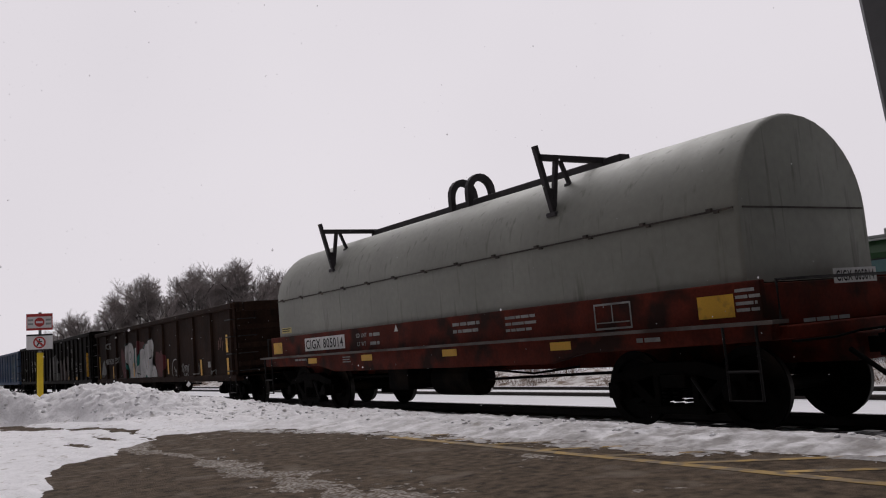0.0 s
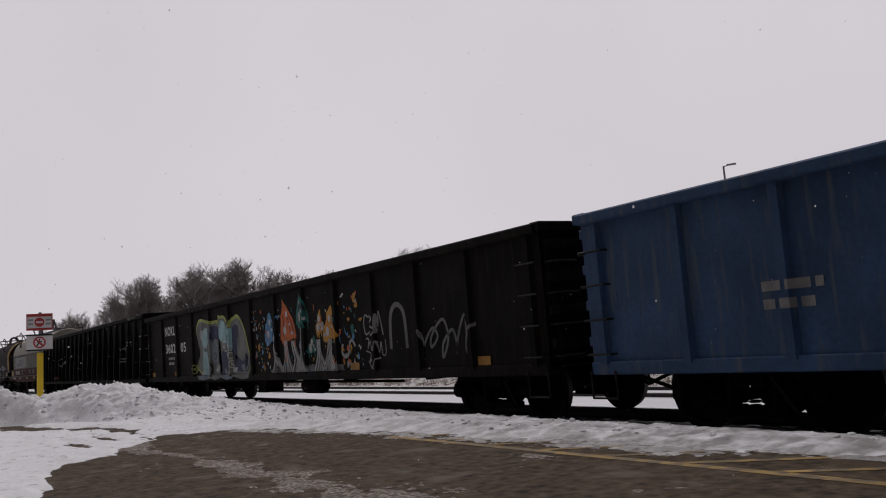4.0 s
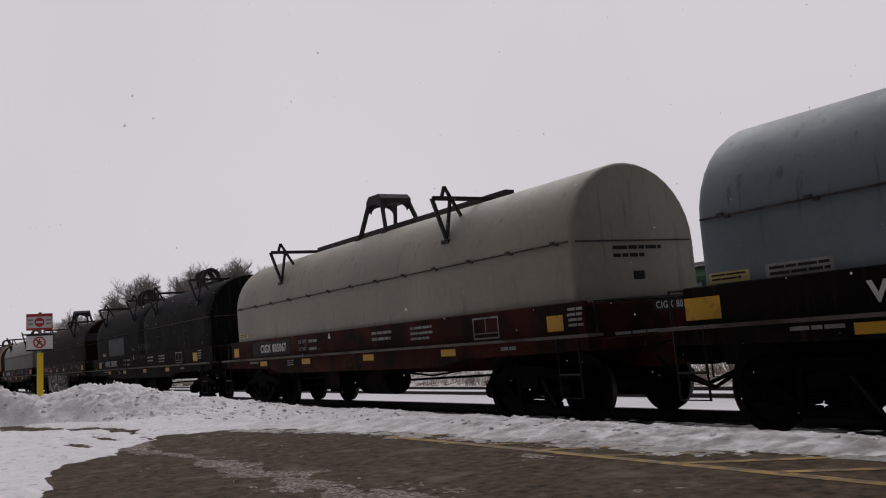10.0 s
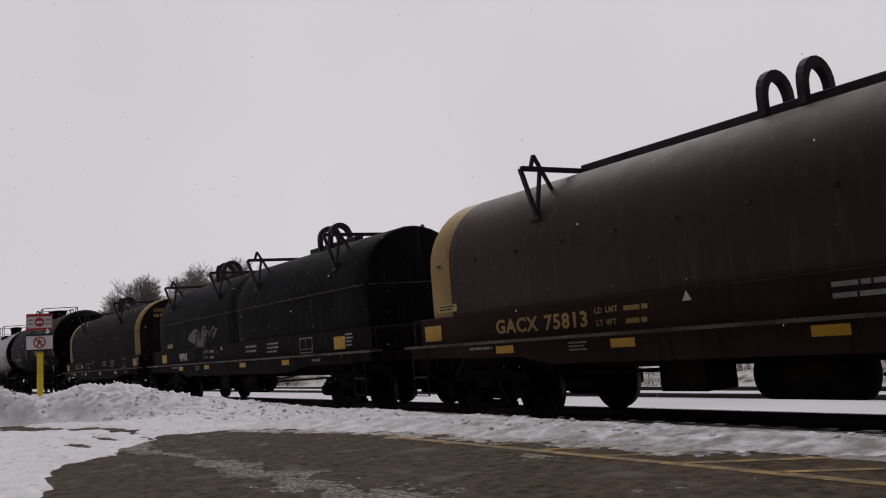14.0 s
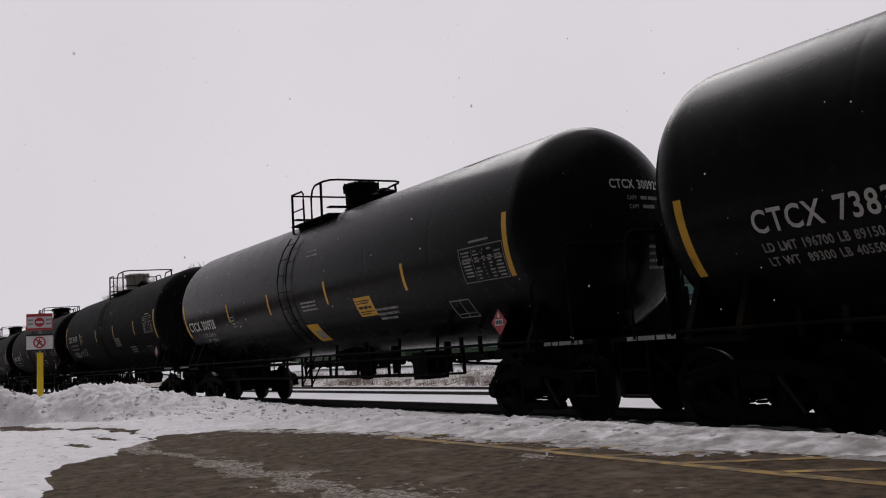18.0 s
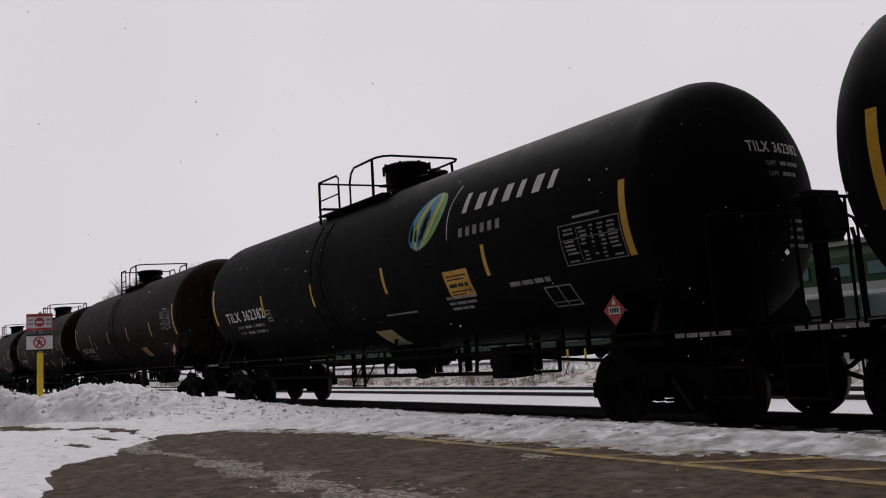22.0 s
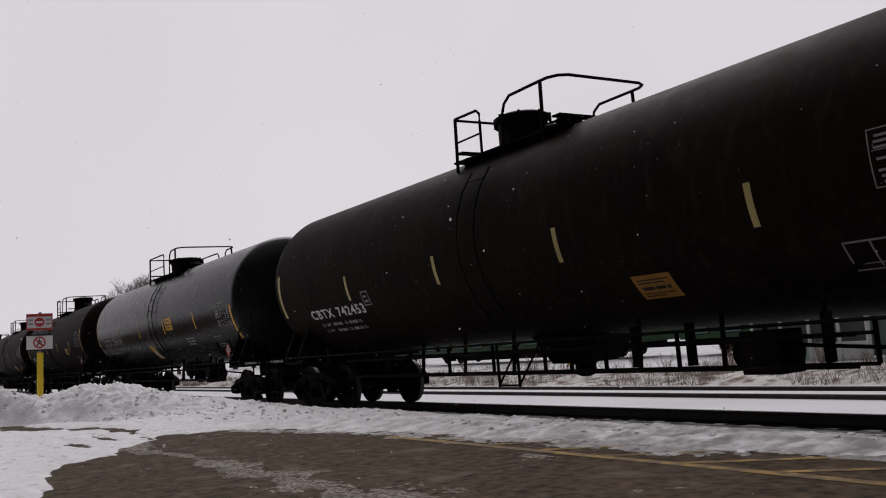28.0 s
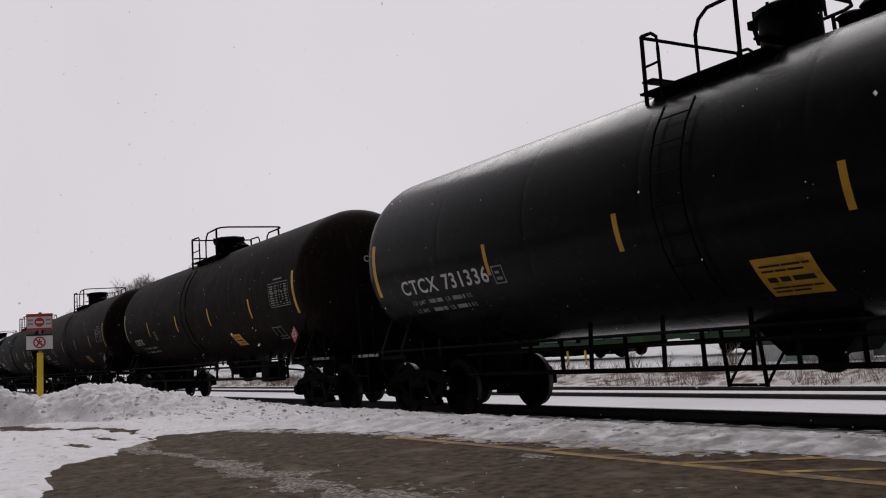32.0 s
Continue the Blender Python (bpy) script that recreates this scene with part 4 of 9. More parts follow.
def gondola(spec):
    rnd = random.Random(spec["seed"])
    half, n, inset = spec["half"], spec["ribs"], spec.get("inset", 0.25)
    mat = M[spec["paint"]]
    car = thing("gondola_car", spec["label"], "gondola car", "gondola cars of the freight train")
    top = spec.get("top", G_TOP)
    walls = []
    for s in (-1, 1):
        bm = bmesh.new()
        y0, y1 = sorted((s * (G_Y - 0.10), s * (G_Y - 0.06)))
        box(bm, -half, half, y0, y1, G_BOT + 0.1, top - 0.1)
        walls.append(part("side_wall", bm, mat, car))
        bm = bmesh.new()
        y0, y1 = sorted((s * (G_Y - 0.16), s * (G_Y + 0.03)))
        box(bm, -half, half, y0, y1, top - 0.14, top)
        part("top_chord", bm, mat, car, bevel=0.02)
        bm = bmesh.new()
        y0, y1 = sorted((s * (G_Y - 0.2), s * (G_Y - 0.01)))
        box(bm, -half, half, y0, y1, G_BOT, G_BOT + 0.16)
        part("side_sill", bm, mat, car, bevel=0.015)
        rib = shared(("rib", spec["paint"], top, spec.get("taper", 0.0)), lambda: rib_mesh(mat, top, spec.get("taper", 0.0)))
        step = (2 * half - 2 * inset) / n
        for x in [-half + inset + step * i for i in range(n + 1)] + ([-half + 0.2, half - 0.2] if inset > 0.5 else []):
            part("rib", rib, None, walls[-1], at=pose(x, s * (G_Y - 0.06), 0, 0, 0, 0 if s < 0 else 180))
    for s in (-1, 1):
        bm = bmesh.new()
        x0, x1 = sorted((s * half, s * (half - 0.05)))
        box(bm, x0, x1, -G_Y + 0.07, G_Y - 0.07, G_BOT + 0.1, top - 0.12)
        for k in range(4):
            z = G_BOT + 0.35 + 0.45 * k
            xa, xb = sorted((s * half, s * (half + 0.10)))
            box(bm, xa, xb, -G_Y + 0.1, G_Y - 0.1, z, z + 0.12)
        part("end_wall", bm, mat, car, bevel=0.012)
        bm = bmesh.new()
        x0, x1 = sorted((s * (half - 0.12), s * (half + 0.10)))
        box(bm, x0, x1, -G_Y, G_Y, top - 0.12, top + 0.015)
        part("end_chord", bm, mat, car, bevel=0.02)
        for k in range(4):
            bm = bmesh.new()
            z = G_BOT + 0.25 + 0.42 * k
            x = s * (half - 0.42)
            tube(bm, [(x, -G_Y + 0.06, z), (x, -G_Y - 0.05, z), (x + 0.40 * s, -G_Y - 0.05, z), (x + 0.40 * s, -G_Y + 0.06, z)], 0.014, 5)
            part("grab_iron", bm, M["grime_metal"], car)
            bm = bmesh.new()
            tube(bm, [(s * half, -G_Y + 0.12, z), (s * (half + 0.16), -G_Y + 0.12, z), (s * (half + 0.16), -G_Y + 0.55, z), (s * half, -G_Y + 0.55, z)], 0.014, 5)
            part("grab_iron", bm, M["grime_metal"], car)
        bm = bmesh.new()
        tube(bm, [(s * (half - 0.42), -G_Y, 0.75), (s * (half - 0.42), -G_Y, 0.42), (s * half, -G_Y, 0.42), (s * half, -G_Y, 0.75)], 0.018, 5)
        part("stirrup", bm, M["grime_metal"], car)
    bm = bmesh.new()
    box(bm, -half, half, -G_Y + 0.12, G_Y - 0.12, G_BOT + 0.12, G_BOT + 0.18)
    part("floor", bm, mat, car)
    bm = bmesh.new()
    box(bm, -half - 0.1, half + 0.1, -0.3, 0.3, 0.62, G_BOT + 0.12)
    for i in range(1, n, 2):
        x = -half + inset + step * i
        box(bm, x - 0.06, x + 0.06, -G_Y + 0.15, G_Y - 0.15, 0.66, G_BOT + 0.12)
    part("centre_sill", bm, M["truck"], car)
    bm = bmesh.new()
    tube(bm, [(-half + 4, -0.9, 0.62), (half - 5, -0.9, 0.60)], 0.03)
    lathe(bm, [(-0.45, 0.1), (-0.4, 0.17), (0.4, 0.17), (0.45, 0.1)], 14, "x", (1.2, -0.9, 0.52))
    box(bm, -1.6, -1.1, -1.15, -0.7, 0.38, 0.70)
    beam(bm, (-3.4, -1.1, 0.42), (-2.2, -0.7, 0.62), 0.05, 0.05)
    part("brake_gear", bm, M["truck"], car)
    side = on_flat(-G_Y + 0.055)
    for kind in spec.get("extra", ()):
        kind(car, walls[0], side, rnd, half)
    for x in spec["trucks"]:
        add_truck(car, x)
    add_couplers(car, half + 0.02)
    return car


def rib_mesh(mat, top, taper):
    """Pressed hat-section side post, deeper towards the sill."""
    bm = bmesh.new()
    w = 0.085
    zs = [(G_BOT + 0.12, 0.10 + taper), (G_BOT + 0.5, 0.10 + taper), (top - 0.13, 0.085)]
    rings = [[bm.verts.new(p) for p in ((-w, 0, z), (-w * 0.62, -d + 0.03, z), (w * 0.62, -d + 0.03, z), (w, 0, z))] for z, d in zs]
    for A, B in zip(rings, rings[1:]):
        for k in range(3):
            bm.faces.new((A[k], A[k + 1], B[k + 1], B[k]))
    bm.faces.new(rings[0])
    bm.faces.new(rings[-1])
    return mesh_of("rib", bm, mat)


# ---- covered coil cars ----
C_HALF = 6.5


def hood_profile(w=1.2, z0=1.62, z1=2.45, ztop=3.58, n=18):
    pts = [(-w, z0), (-w, z1)]
    for k in range(1, n):
        a = math.pi * k / n
        pts.append((-w * math.cos(a), z1 + (ztop - z1) * math.sin(a)))
    return pts + [(w, z1), (w, z0)]


def hood_mesh(mats, band=None, half=C_HALF):
    """Arched cover with rounded end edges and one closed underside; band paints both ends another colour."""
    bm = bmesh.new()
    prof = hood_profile()
    xs = [(-half, 0.965), (-half + 0.03, 0.985), (-half + 0.10, 1.0), (-half + 0.62, 1.0)] + [(-half + 0.62 + (2 * half - 1.24) * k / 9, 1.0) for k in range(1, 9)] + [(half - 0.62, 1.0), (half - 0.06, 1.0), (half - 0.02, 0.99), (half, 0.975)]
    rings = [[bm.verts.new((x, y * s, 1.62 + (z - 1.62) * s)) for y, z in prof] for x, s in xs]
    n = len(prof)
    for i, (A, B) in enumerate(zip(rings, rings[1:])):
        for k in range(n):
            f = bm.faces.new((A[k], A[(k + 1) % n], B[(k + 1) % n], B[k]))
            if band is not None and (i < 3 or i >= len(rings) - 4):
                f.material_index = 1
            # the upright sides take a darker copy of the hood colour, as shade
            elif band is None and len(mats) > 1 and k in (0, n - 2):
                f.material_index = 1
    for r, fl in ((rings[0], True), (rings[-1], False)):
        f = bm.faces.new(r[::-1] if fl else r)
        f.material_index = 0
    return mesh_of("hood", bm, mats, smooth=True)


def seam_mesh(mat, half=C_HALF, rod=True):
    """The thin rod along the foot of the arch with its paired lugs, or the lugs alone."""
    bm = bmesh.new()
    n = int(2 * half)
    for y in (-1, 1):
        if rod:
            box(bm, -half + 0.05, half - 0.05, *sorted((y * 1.19, y * 1.222)), 2.442, 2.462)
        for i in range(n):
            x = -half + 0.35 + i * (2 * half - 0.7) / (n - 1)
            box(bm, x - 0.05, x + 0.02, *sorted((y * 1.19, y * 1.235)), 2.455, 2.487)
            if rod:
                box(bm, x + 0.05, x + 0.11, *sorted((y * 1.19, y * 1.23)), 2.42, 2.447)
    if rod:
        box(bm, half - 0.01, half + 0.012, -1.12, 1.12, 2.442, 2.462)
    return mesh_of("seam", bm, mat)


def lift_bar_mesh(mat, peak):
    bm = bmesh.new()
    w = 0.055 if peak else 0.07
    top = 3.60 if peak else 3.68
    beam(bm, (0, -1.30, top), (0, 1.30, top), w + 0.01, w + 0.015)
    return mesh_of("lift_bar", bm, mat, bevel=0.006)


def lift_strut_mesh(mat, peak):
    """One side of the splayed struts that carry a lifting bar, on its foot plate (towards +y)."""
    bm = bmesh.new()
    w = 0.055 if peak else 0.07
    top = 3.60 if peak else 3.68
    foot = (0.0, 1.09, 2.90)
    beam(bm, foot, (0.0, 1.32, top if peak else 3.84), w + 0.01, w)
    beam(bm, foot, (0.0, 0.96, top), w, w * 0.9)
    box(bm, -0.10, 0.10, 1.02, 1.15, 2.85, 2.91)
    if peak:
        beam(bm, (0, 1.13, top), (0, 1.06, 3.80), 0.05, 0.05)
        beam(bm, (0, 1.06, 3.80), (0, 0.76, 3.30), 0.05, 0.05)
    else:
        extrude_x(bm, [(1.07, 2.95), (1.17, 3.25), (1.03, 3.25)], -0.02, 0.02)
        beam(bm, (0, 0.90, top), (0, 0.74, 3.30), w * 0.8, w * 0.8)
        box(bm, -0.06, 0.06, 0.68, 0.80, 3.27, 3.33)
    return mesh_of("lift_strut", bm, mat, bevel=0.006)


def arch_points(w, h, z):
    return [(-w, z), (-w, z + h * 0.45)] + [(-w * math.cos(math.pi * k / 10), z + h * 0.45 + h * 0.55 * math.sin(math.pi * k / 10)) for k in range(1, 10)] + [(w, z + h * 0.45), (w, z)]


def lift_loop_mesh(mat):
    """One arched lifting plate."""
    bm = bmesh.new()
    o, i = arch_points(0.30, 0.58, 3.56), arch_points(0.20, 0.46, 3.56)
    F = [[bm.verts.new((0.05 * s, p[0], p[1])) for p in ring] for s in (-1, 1) for ring in (o, i)]
    n = len(o)
    for k in range(n - 1):
        a, b, c, d = F[0], F[1], F[2], F[3]
        bm.faces.new((a[k], a[k + 1], b[k + 1], b[k]))
        bm.faces.new((c[k], d[k], d[k + 1], c[k + 1]))
        bm.faces.new((a[k], c[k], c[k + 1], a[k + 1]))
        bm.faces.new((b[k], b[k + 1], d[k + 1], d[k]))
    for k in (0, n - 1):
        bm.faces.new((F[0][k], F[1][k], F[3][k], F[2][k]))
    return mesh_of("lifting_loop", bm, mat)


def lift_leg_mesh(mat):
    """One corner leg of the lifting pyramid, with its welded gusset and foot."""
    bm = bmesh.new()
    beam(bm, (0.60, 0.43, 3.48), (0.27, 0.31, 4.22), 0.075, 0.065)
    beam(bm, (0.34, 0.33, 4.02), (0.20, 0.18, 4.20), 0.05, 0.05)
    box(bm, 0.52, 0.68, 0.36, 0.50, 3.46, 3.50)
    return mesh_of("leg", bm, mat)


def lift_top_mesh(mat):
    """The chamfered plate on the four legs, with an arched web at either end."""
    bm = bmesh.new()
    extrude_y(bm, [(-0.34, 4.17), (-0.34, 4.24), (-0.22, 4.34), (0.22, 4.34), (0.34, 4.24), (0.34, 4.17)], -0.35, 0.35)
    return mesh_of("top_plate", bm, mat)


def lift_web_mesh(mat):
    """The web under one end of the plate, cut out to an arch."""
    bm = bmesh.new()
    arch = [(0.27 * math.cos(math.pi * k / 8), 3.99 + 0.16 * math.sin(math.pi * k / 8)) for k in range(9)]
    grid = [[bm.verts.new((x, y * (1.32 if top else 1.0), 4.175 if top else z)) for top, x in ((0, -0.02), (1, -0.02), (1, 0.02), (0, 0.02))] for y, z in arch]
    for A, B in zip(grid, grid[1:]):
        for k in range(4):
            bm.faces.new((A[k], A[(k + 1) % 4], B[(k + 1) % 4], B[k]))
    bm.faces.new(grid[0])
    bm.faces.new(grid[-1][::-1])
    return mesh_of("web", bm, mat)


def add_eye(hood, mat, kind, x, w=1.0, up=0.0):
    """The crane eye at mid-length: two plate arches, or a pyramid of four legs."""
    if kind == "loops":
        for dx in (-0.27, 0.27):
            part("lifting_loop", shared(("loop", mat), lambda: lift_loop_mesh(M[mat])), None, hood, at=pose(x + dx, 0, 0))
    else:
        for sx, sy in ((1, 1), (1, -1), (-1, 1), (-1, -1)):
            m = pose(x, 0, up) @ Matrix.Diagonal((sx * w, sy, 1, 1))
            part("lifting_leg", shared(("leg", mat), lambda: lift_leg_mesh(M[mat])), None, hood, at=m)
        for sx in (-1, 1):
            part("lifting_web", shared(("lweb", mat), lambda: lift_web_mesh(M[mat])), None, hood, at=pose(x + 0.30 * w * sx, 0, up))
        part("lifting_plate", shared(("ltop", mat), lambda: lift_top_mesh(M[mat])), None, hood, at=pose(x, 0, up) @ Matrix.Diagonal((w, 1, 1, 1)))


def ridge_mesh(mat, half=3.75, top=3.70):
    bm = bmesh.new()
    box(bm, -half, half, -0.10, 0.10, 3.54, top)
    return mesh_of("ridge_beam", bm, mat, bevel=0.01)


def coil_frame_mesh(mat, deep):
    """Deck, side sills and centre sill."""
    bm = bmesh.new()
    for s in (-1, 1):
        y0, y1 = sorted((s * 1.22, s * 1.30))
        box(bm, -6.75, 6.75, y0, y1, 1.20, 1.64)
        if deep:
            lo, hi = deep
            pr = [(-6.9, 1.02), (-hi, 1.02), (-lo, 0.31), (lo, 0.31), (hi, 1.02), (6.9, 1.02), (6.9, 1.20), (-6.9, 1.20)]
            extrude_y(bm, pr, *sorted((s * 1.24, s * 1.32)))
        else:
            extrude_y(bm, [(-6.9, 1.00), (-4.0, 0.96), (-3.3, 0.84), (3.3, 0.84), (4.0, 0.96), (6.9, 1.00), (6.9, 1.20), (-6.9, 1.20)], *sorted((s * 1.26, s * 1.40)))
    box(bm, -6.95, 6.95, -1.22, 1.22, 1.00, 1.14)
    box(bm, -7.1, 7.1, -0.3, 0.3, 0.70, 1.00)
    for x in (-6.6, 6.6):
        box(bm, x - 0.1, x + 0.1, -1.22, 1.22, 1.14, 1.60)
    return mesh_of("frame", bm, mat, bevel=0.012)


def coil_ledge_mesh(mat):
    bm = bmesh.new()
    for s in (-1, 1):
        box(bm, -7.0, 7.0, *sorted((s * 1.24, s * 1.50)), 1.17, 1.21)
    return mesh_of("walkway", bm, mat)


def coil_ladder_mesh():
    """Stirrup step and grab iron of one corner."""
    bm = bmesh.new()
    tube(bm, [(6.35, -1.48, 1.18), (6.35, -1.48, 0.40), (6.77, -1.48, 0.40), (6.77, -1.48, 1.18)], 0.018, 5)
    tube(bm, [(6.35, -1.48, 0.70), (6.77, -1.48, 0.70)], 0.016, 5)
    return mesh_of("ladder", bm, M["grime_metal"])


def coil_handrail_mesh():
    bm = bmesh.new()
    tube(bm, [(6.95, -1.3, 1.2), (6.95, -1.3, 1.62), (7.0, -0.9, 1.62), (7.0, 0.9, 1.62), (6.95, 1.3, 1.62), (6.95, 1.3, 1.2)], 0.018, 6)
    return mesh_of("end_handrail", bm, M["grime_metal"])


def stretched(me, k):
    me.transform(Matrix.Diagonal((k, 1, 1, 1)))
    return me


def coil_under_mesh():
    bm = bmesh.new()
    lathe(bm, [(-1.0, 0.1), (-0.95, 0.28), (0.2, 0.28), (0.25, 0.1)], 18, "x", (0.6, -0.75, 0.62))
    box(bm, -1.6, -0.9, -1.15, -0.6, 0.46, 0.90)
    tube(bm, [(-4.2, -0.7, 0.66), (-1.0, -0.8, 0.70)], 0.03)
    tube(bm, [(1.0, -0.8, 0.6), (4.2, -0.5, 0.66)], 0.025)
    tube(bm, [(1.4, -1.1, 0.78), (2.6, -1.1, 0.70), (3.6, -1.1, 0.78)], 0.02)
    return mesh_of("brake_gear", bm, M["truck"], bevel=0.01)


def seam_joint(mat):
    bm = bmesh.new()
    extrude_x(bm, hood_profile(1.19, 1.64, 2.45, 3.56), -0.06, 0.06)
    return mesh_of("hood_joint", bm, mat)


# where the ten characters of a widely spaced car mark begin, as shares of its length
SPACED = (0.0, 0.105, 0.20, 0.30, 0.45, 0.55, 0.65, 0.75, 0.85, 0.95)


def coil_car(spec):
    rnd = random.Random(spec["seed"])
    car = thing("coil_car", spec["label"], "coil car", "covered coil cars of the freight train")
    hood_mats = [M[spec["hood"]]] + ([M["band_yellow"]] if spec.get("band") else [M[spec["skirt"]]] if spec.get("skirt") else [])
    half = spec.get("half", C_HALF)
    hm = spec.get("gear", "dark_gear")
    peak = spec.get("peak", False)
    twin = spec.get("twin", False)
    sections = [(-half / 2 - 0.04, half / 2 - 0.04), (half / 2 + 0.04, half / 2 - 0.04)] if twin else [(0.0, half)]
    for x0, h in sections:
        band = bool(spec.get("band"))
        hood = part("hood", shared(("hood", spec["hood"], spec.get("skirt"), band, h), lambda: hood_mesh(hood_mats, True if band else None, h)), None, car, "arched steel hood", at=pose(x0, 0, -spec.get("drop", 0.0)))
        part("seam", shared(("seam", h, band, spec.get("seam", "seam")), lambda: seam_mesh(M[spec.get("seam", "seam")], h, not band)), None, hood)
        for x in ((-h + 1.35, h - 1.4) if twin else spec.get("lifts", (-3.67, 3.36))):
            part("lift_bar", shared(("bar", hm, peak), lambda: lift_bar_mesh(M[hm], peak)), None, hood, at=pose(x, 0, spec.get("raised", 0.0)))
            for rz in (0, 180):
                part("lift_strut", shared(("strut", hm, peak), lambda: lift_strut_mesh(M[hm], peak)), None, hood, at=pose(x, 0, spec.get("raised", 0.0), 0, 0, rz))
        ridge = spec.get("ridge", 3.70)
        part("ridge_beam", shared(("ridge", hm, twin, ridge), lambda: ridge_mesh(M[hm], 1.2 if twin else 3.75, ridge)), None, hood, at=Matrix.Diagonal((half / C_HALF, 1, 1, 1)) if not twin else None)
        add_eye(hood, hm, spec.get("eye", "loops"), 0.0 if twin else spec.get("eye_x", 0.0) + (-0.1 if spec.get("eye", "loops") == "loops" else -0.36), spec.get("eye_w", 0.95), spec.get("raised", 0.0))
    if twin:
        hood = tagged(part("hood_joint", shared("hjoint", lambda: seam_joint(M[spec["hood"]])), None, car))
    fm = spec["frame"]
    deep = spec.get("deep", False)
    stretch = half / C_HALF
    fr = part("frame", shared(("frame", fm, deep, half), lambda: stretched(coil_frame_mesh(M[fm], deep), stretch)), None, car)
    part("walkway", shared(("ledge", half), lambda: stretched(coil_ledge_mesh(M["ledge"]), stretch)), None, car)
    for rz in (0, 180):
        for s in (-1, 1):
            part("ladder", shared("cladder", coil_ladder_mesh), None, car, at=pose(half - C_HALF, 0, 0) @ Matrix.Diagonal((1, s, 1, 1)) if not rz else pose(-(half - C_HALF), 0, 0) @ Matrix.Diagonal((-1, s, 1, 1)))
        part("end_handrail", shared("chand", coil_handrail_mesh), None, car, at=pose((half - C_HALF) * (1 if not rz else -1), 0, 0, 0, 0, rz))
    if not deep:
        part("brake_gear", shared("cunder", coil_under_mesh), None, car)
    side = on_flat(-1.306)
    hside = on_flat(-1.206)
    sill = on_flat(-1.406 if not deep else -1.326)
    # yellow reflectors: two on the upper sill, a row on the lower
    pw = spec.get("plate_w", 0.5)
    yp = shared(("cy", pw), lambda: stripe_mesh(on_flat(-1.309), 0, 1.27, 1.27 + 0.14 + 0.22 * pw, pw, M["yellow"]))
    if spec.get("plates", True):
        part("reflector", yp, None, fr, at=pose(spec.get("plate_x", -6.35), 0, 0))
        part("reflector", yp, None, fr, at=pose(6.15, 0, 0))
    yq = shared(("cy", 0.42, deep), lambda: stripe_mesh(on_flat(-1.409 if not deep else -1.33), 0, 1.02, 1.13, 0.42, M["yellow"]))
    for x in (-4.3, -1.9, 0.9, 3.6) if not deep and spec.get("row", True) else ():
        part("reflector", yq, None, fr, at=pose(x, 0, 0))
    ink = M[spec.get("ink", "white")]
    if spec.get("plate"):
        pl = marks("number_board", M["white"], fr, on_flat(-1.309), [("p", -4.85, -2.95, 1.28, 1.55)])
        marks("lettering", M["grime"], pl, on_flat(-1.313), [("w", spec["marks"], 0.19, -4.78, -3.02, 1.325, 0.004)])
    else:
        mx = spec.get("mx", -4.75)
        mw = spec.get("mw", 1.9 if len(spec["marks"]) > 6 else 0.8)
        if spec.get("patch"):
            marks("dark_patch", M["grime"], fr, on_flat(-1.3035), [("p", mx - 0.5, mx + 1.75, 1.25, 1.58)])
        marks("lettering", ink, fr, side, [("w", ch, spec.get("big", 0.2), mx + u * mw, mx + (u + 0.052) * mw, spec.get("mz", 1.31), 0.009) for ch, u in zip(spec["marks"].replace(" ", ""), SPACED)] if spec.get("spaced") else [("w", spec["marks"], spec.get("big", 0.2), mx, mx + mw, spec.get("mz", 1.31), 0.009)])
    sx, tone = spec.get("sx", -2.45), ink if spec.get("ink") in ("orange_text", "band_yellow") else M["grime_white"]
    marks("weight_stencil", tone, fr, side, [("w", "LD LMT", 0.075, sx, sx + 0.42, 1.46, 0.003), ("w", "LT WT", 0.075, sx + 0.02, sx + 0.38, 1.30, 0.003)] + ([("w", ld, 0.075, sx + 0.52, sx + 0.94, v, 0.003) for ld, v in zip(spec["loads"], (1.46, 1.30))] if spec.get("loads") else bars(sx + 0.52, 1.46, (0.42,), 0.06, 0.09, rnd) + bars(sx + 0.54, 1.30, (0.36,), 0.06, 0.09, rnd)))
    if spec.get("faded"):
        marks("small_print", M["dull_red_text"], fr, side, bars(1.9, 1.40, (0.6,), 0.03, 0.03, rnd) + bars(3.4, 1.44, (0.6, 0.62), 0.03, 0.035, rnd) + bars(4.5, 1.47, (0.55, 0.5), 0.03, 0.035, rnd))
        marks("diamond_mark", M["grime_white"], fr, side, [("b", [(5.28, 1.38), (5.36, 1.28), (5.44, 1.38), (5.36, 1.48)])])
    else:
        marks("small_print", M["grime_white"], fr, side, bars(0.9, 1.48, (0.75, 0.7), 0.05, 0.06, rnd) + bars(2.3, 1.50, (0.7, 0.72, 0.6), 0.04, 0.05, rnd) + [("f", 4.2, 4.86, 1.24, 1.57, 0.025), ("p", 4.52, 4.54, 1.33, 1.55), ("p", 4.24, 4.82, 1.32, 1.335)])
    marks("lower_print", M["grime_white"], fr, sill, bars(-5.2, 1.09, (0.6,), 0.04, 0.05, rnd) + bars(-2.9, 1.10, (0.35, 0.3, 0.35), 0.02, 0.025, rnd) + bars(5.0, 1.06, (0.4,), 0.05, 0.05, rnd))
    bm = bmesh.new()
    put_blob(bm, [(-0.98, 1.50), (-0.84, 1.50), (-0.91, 1.62)], side)
    part("jack_mark", bm, M["white"], fr)
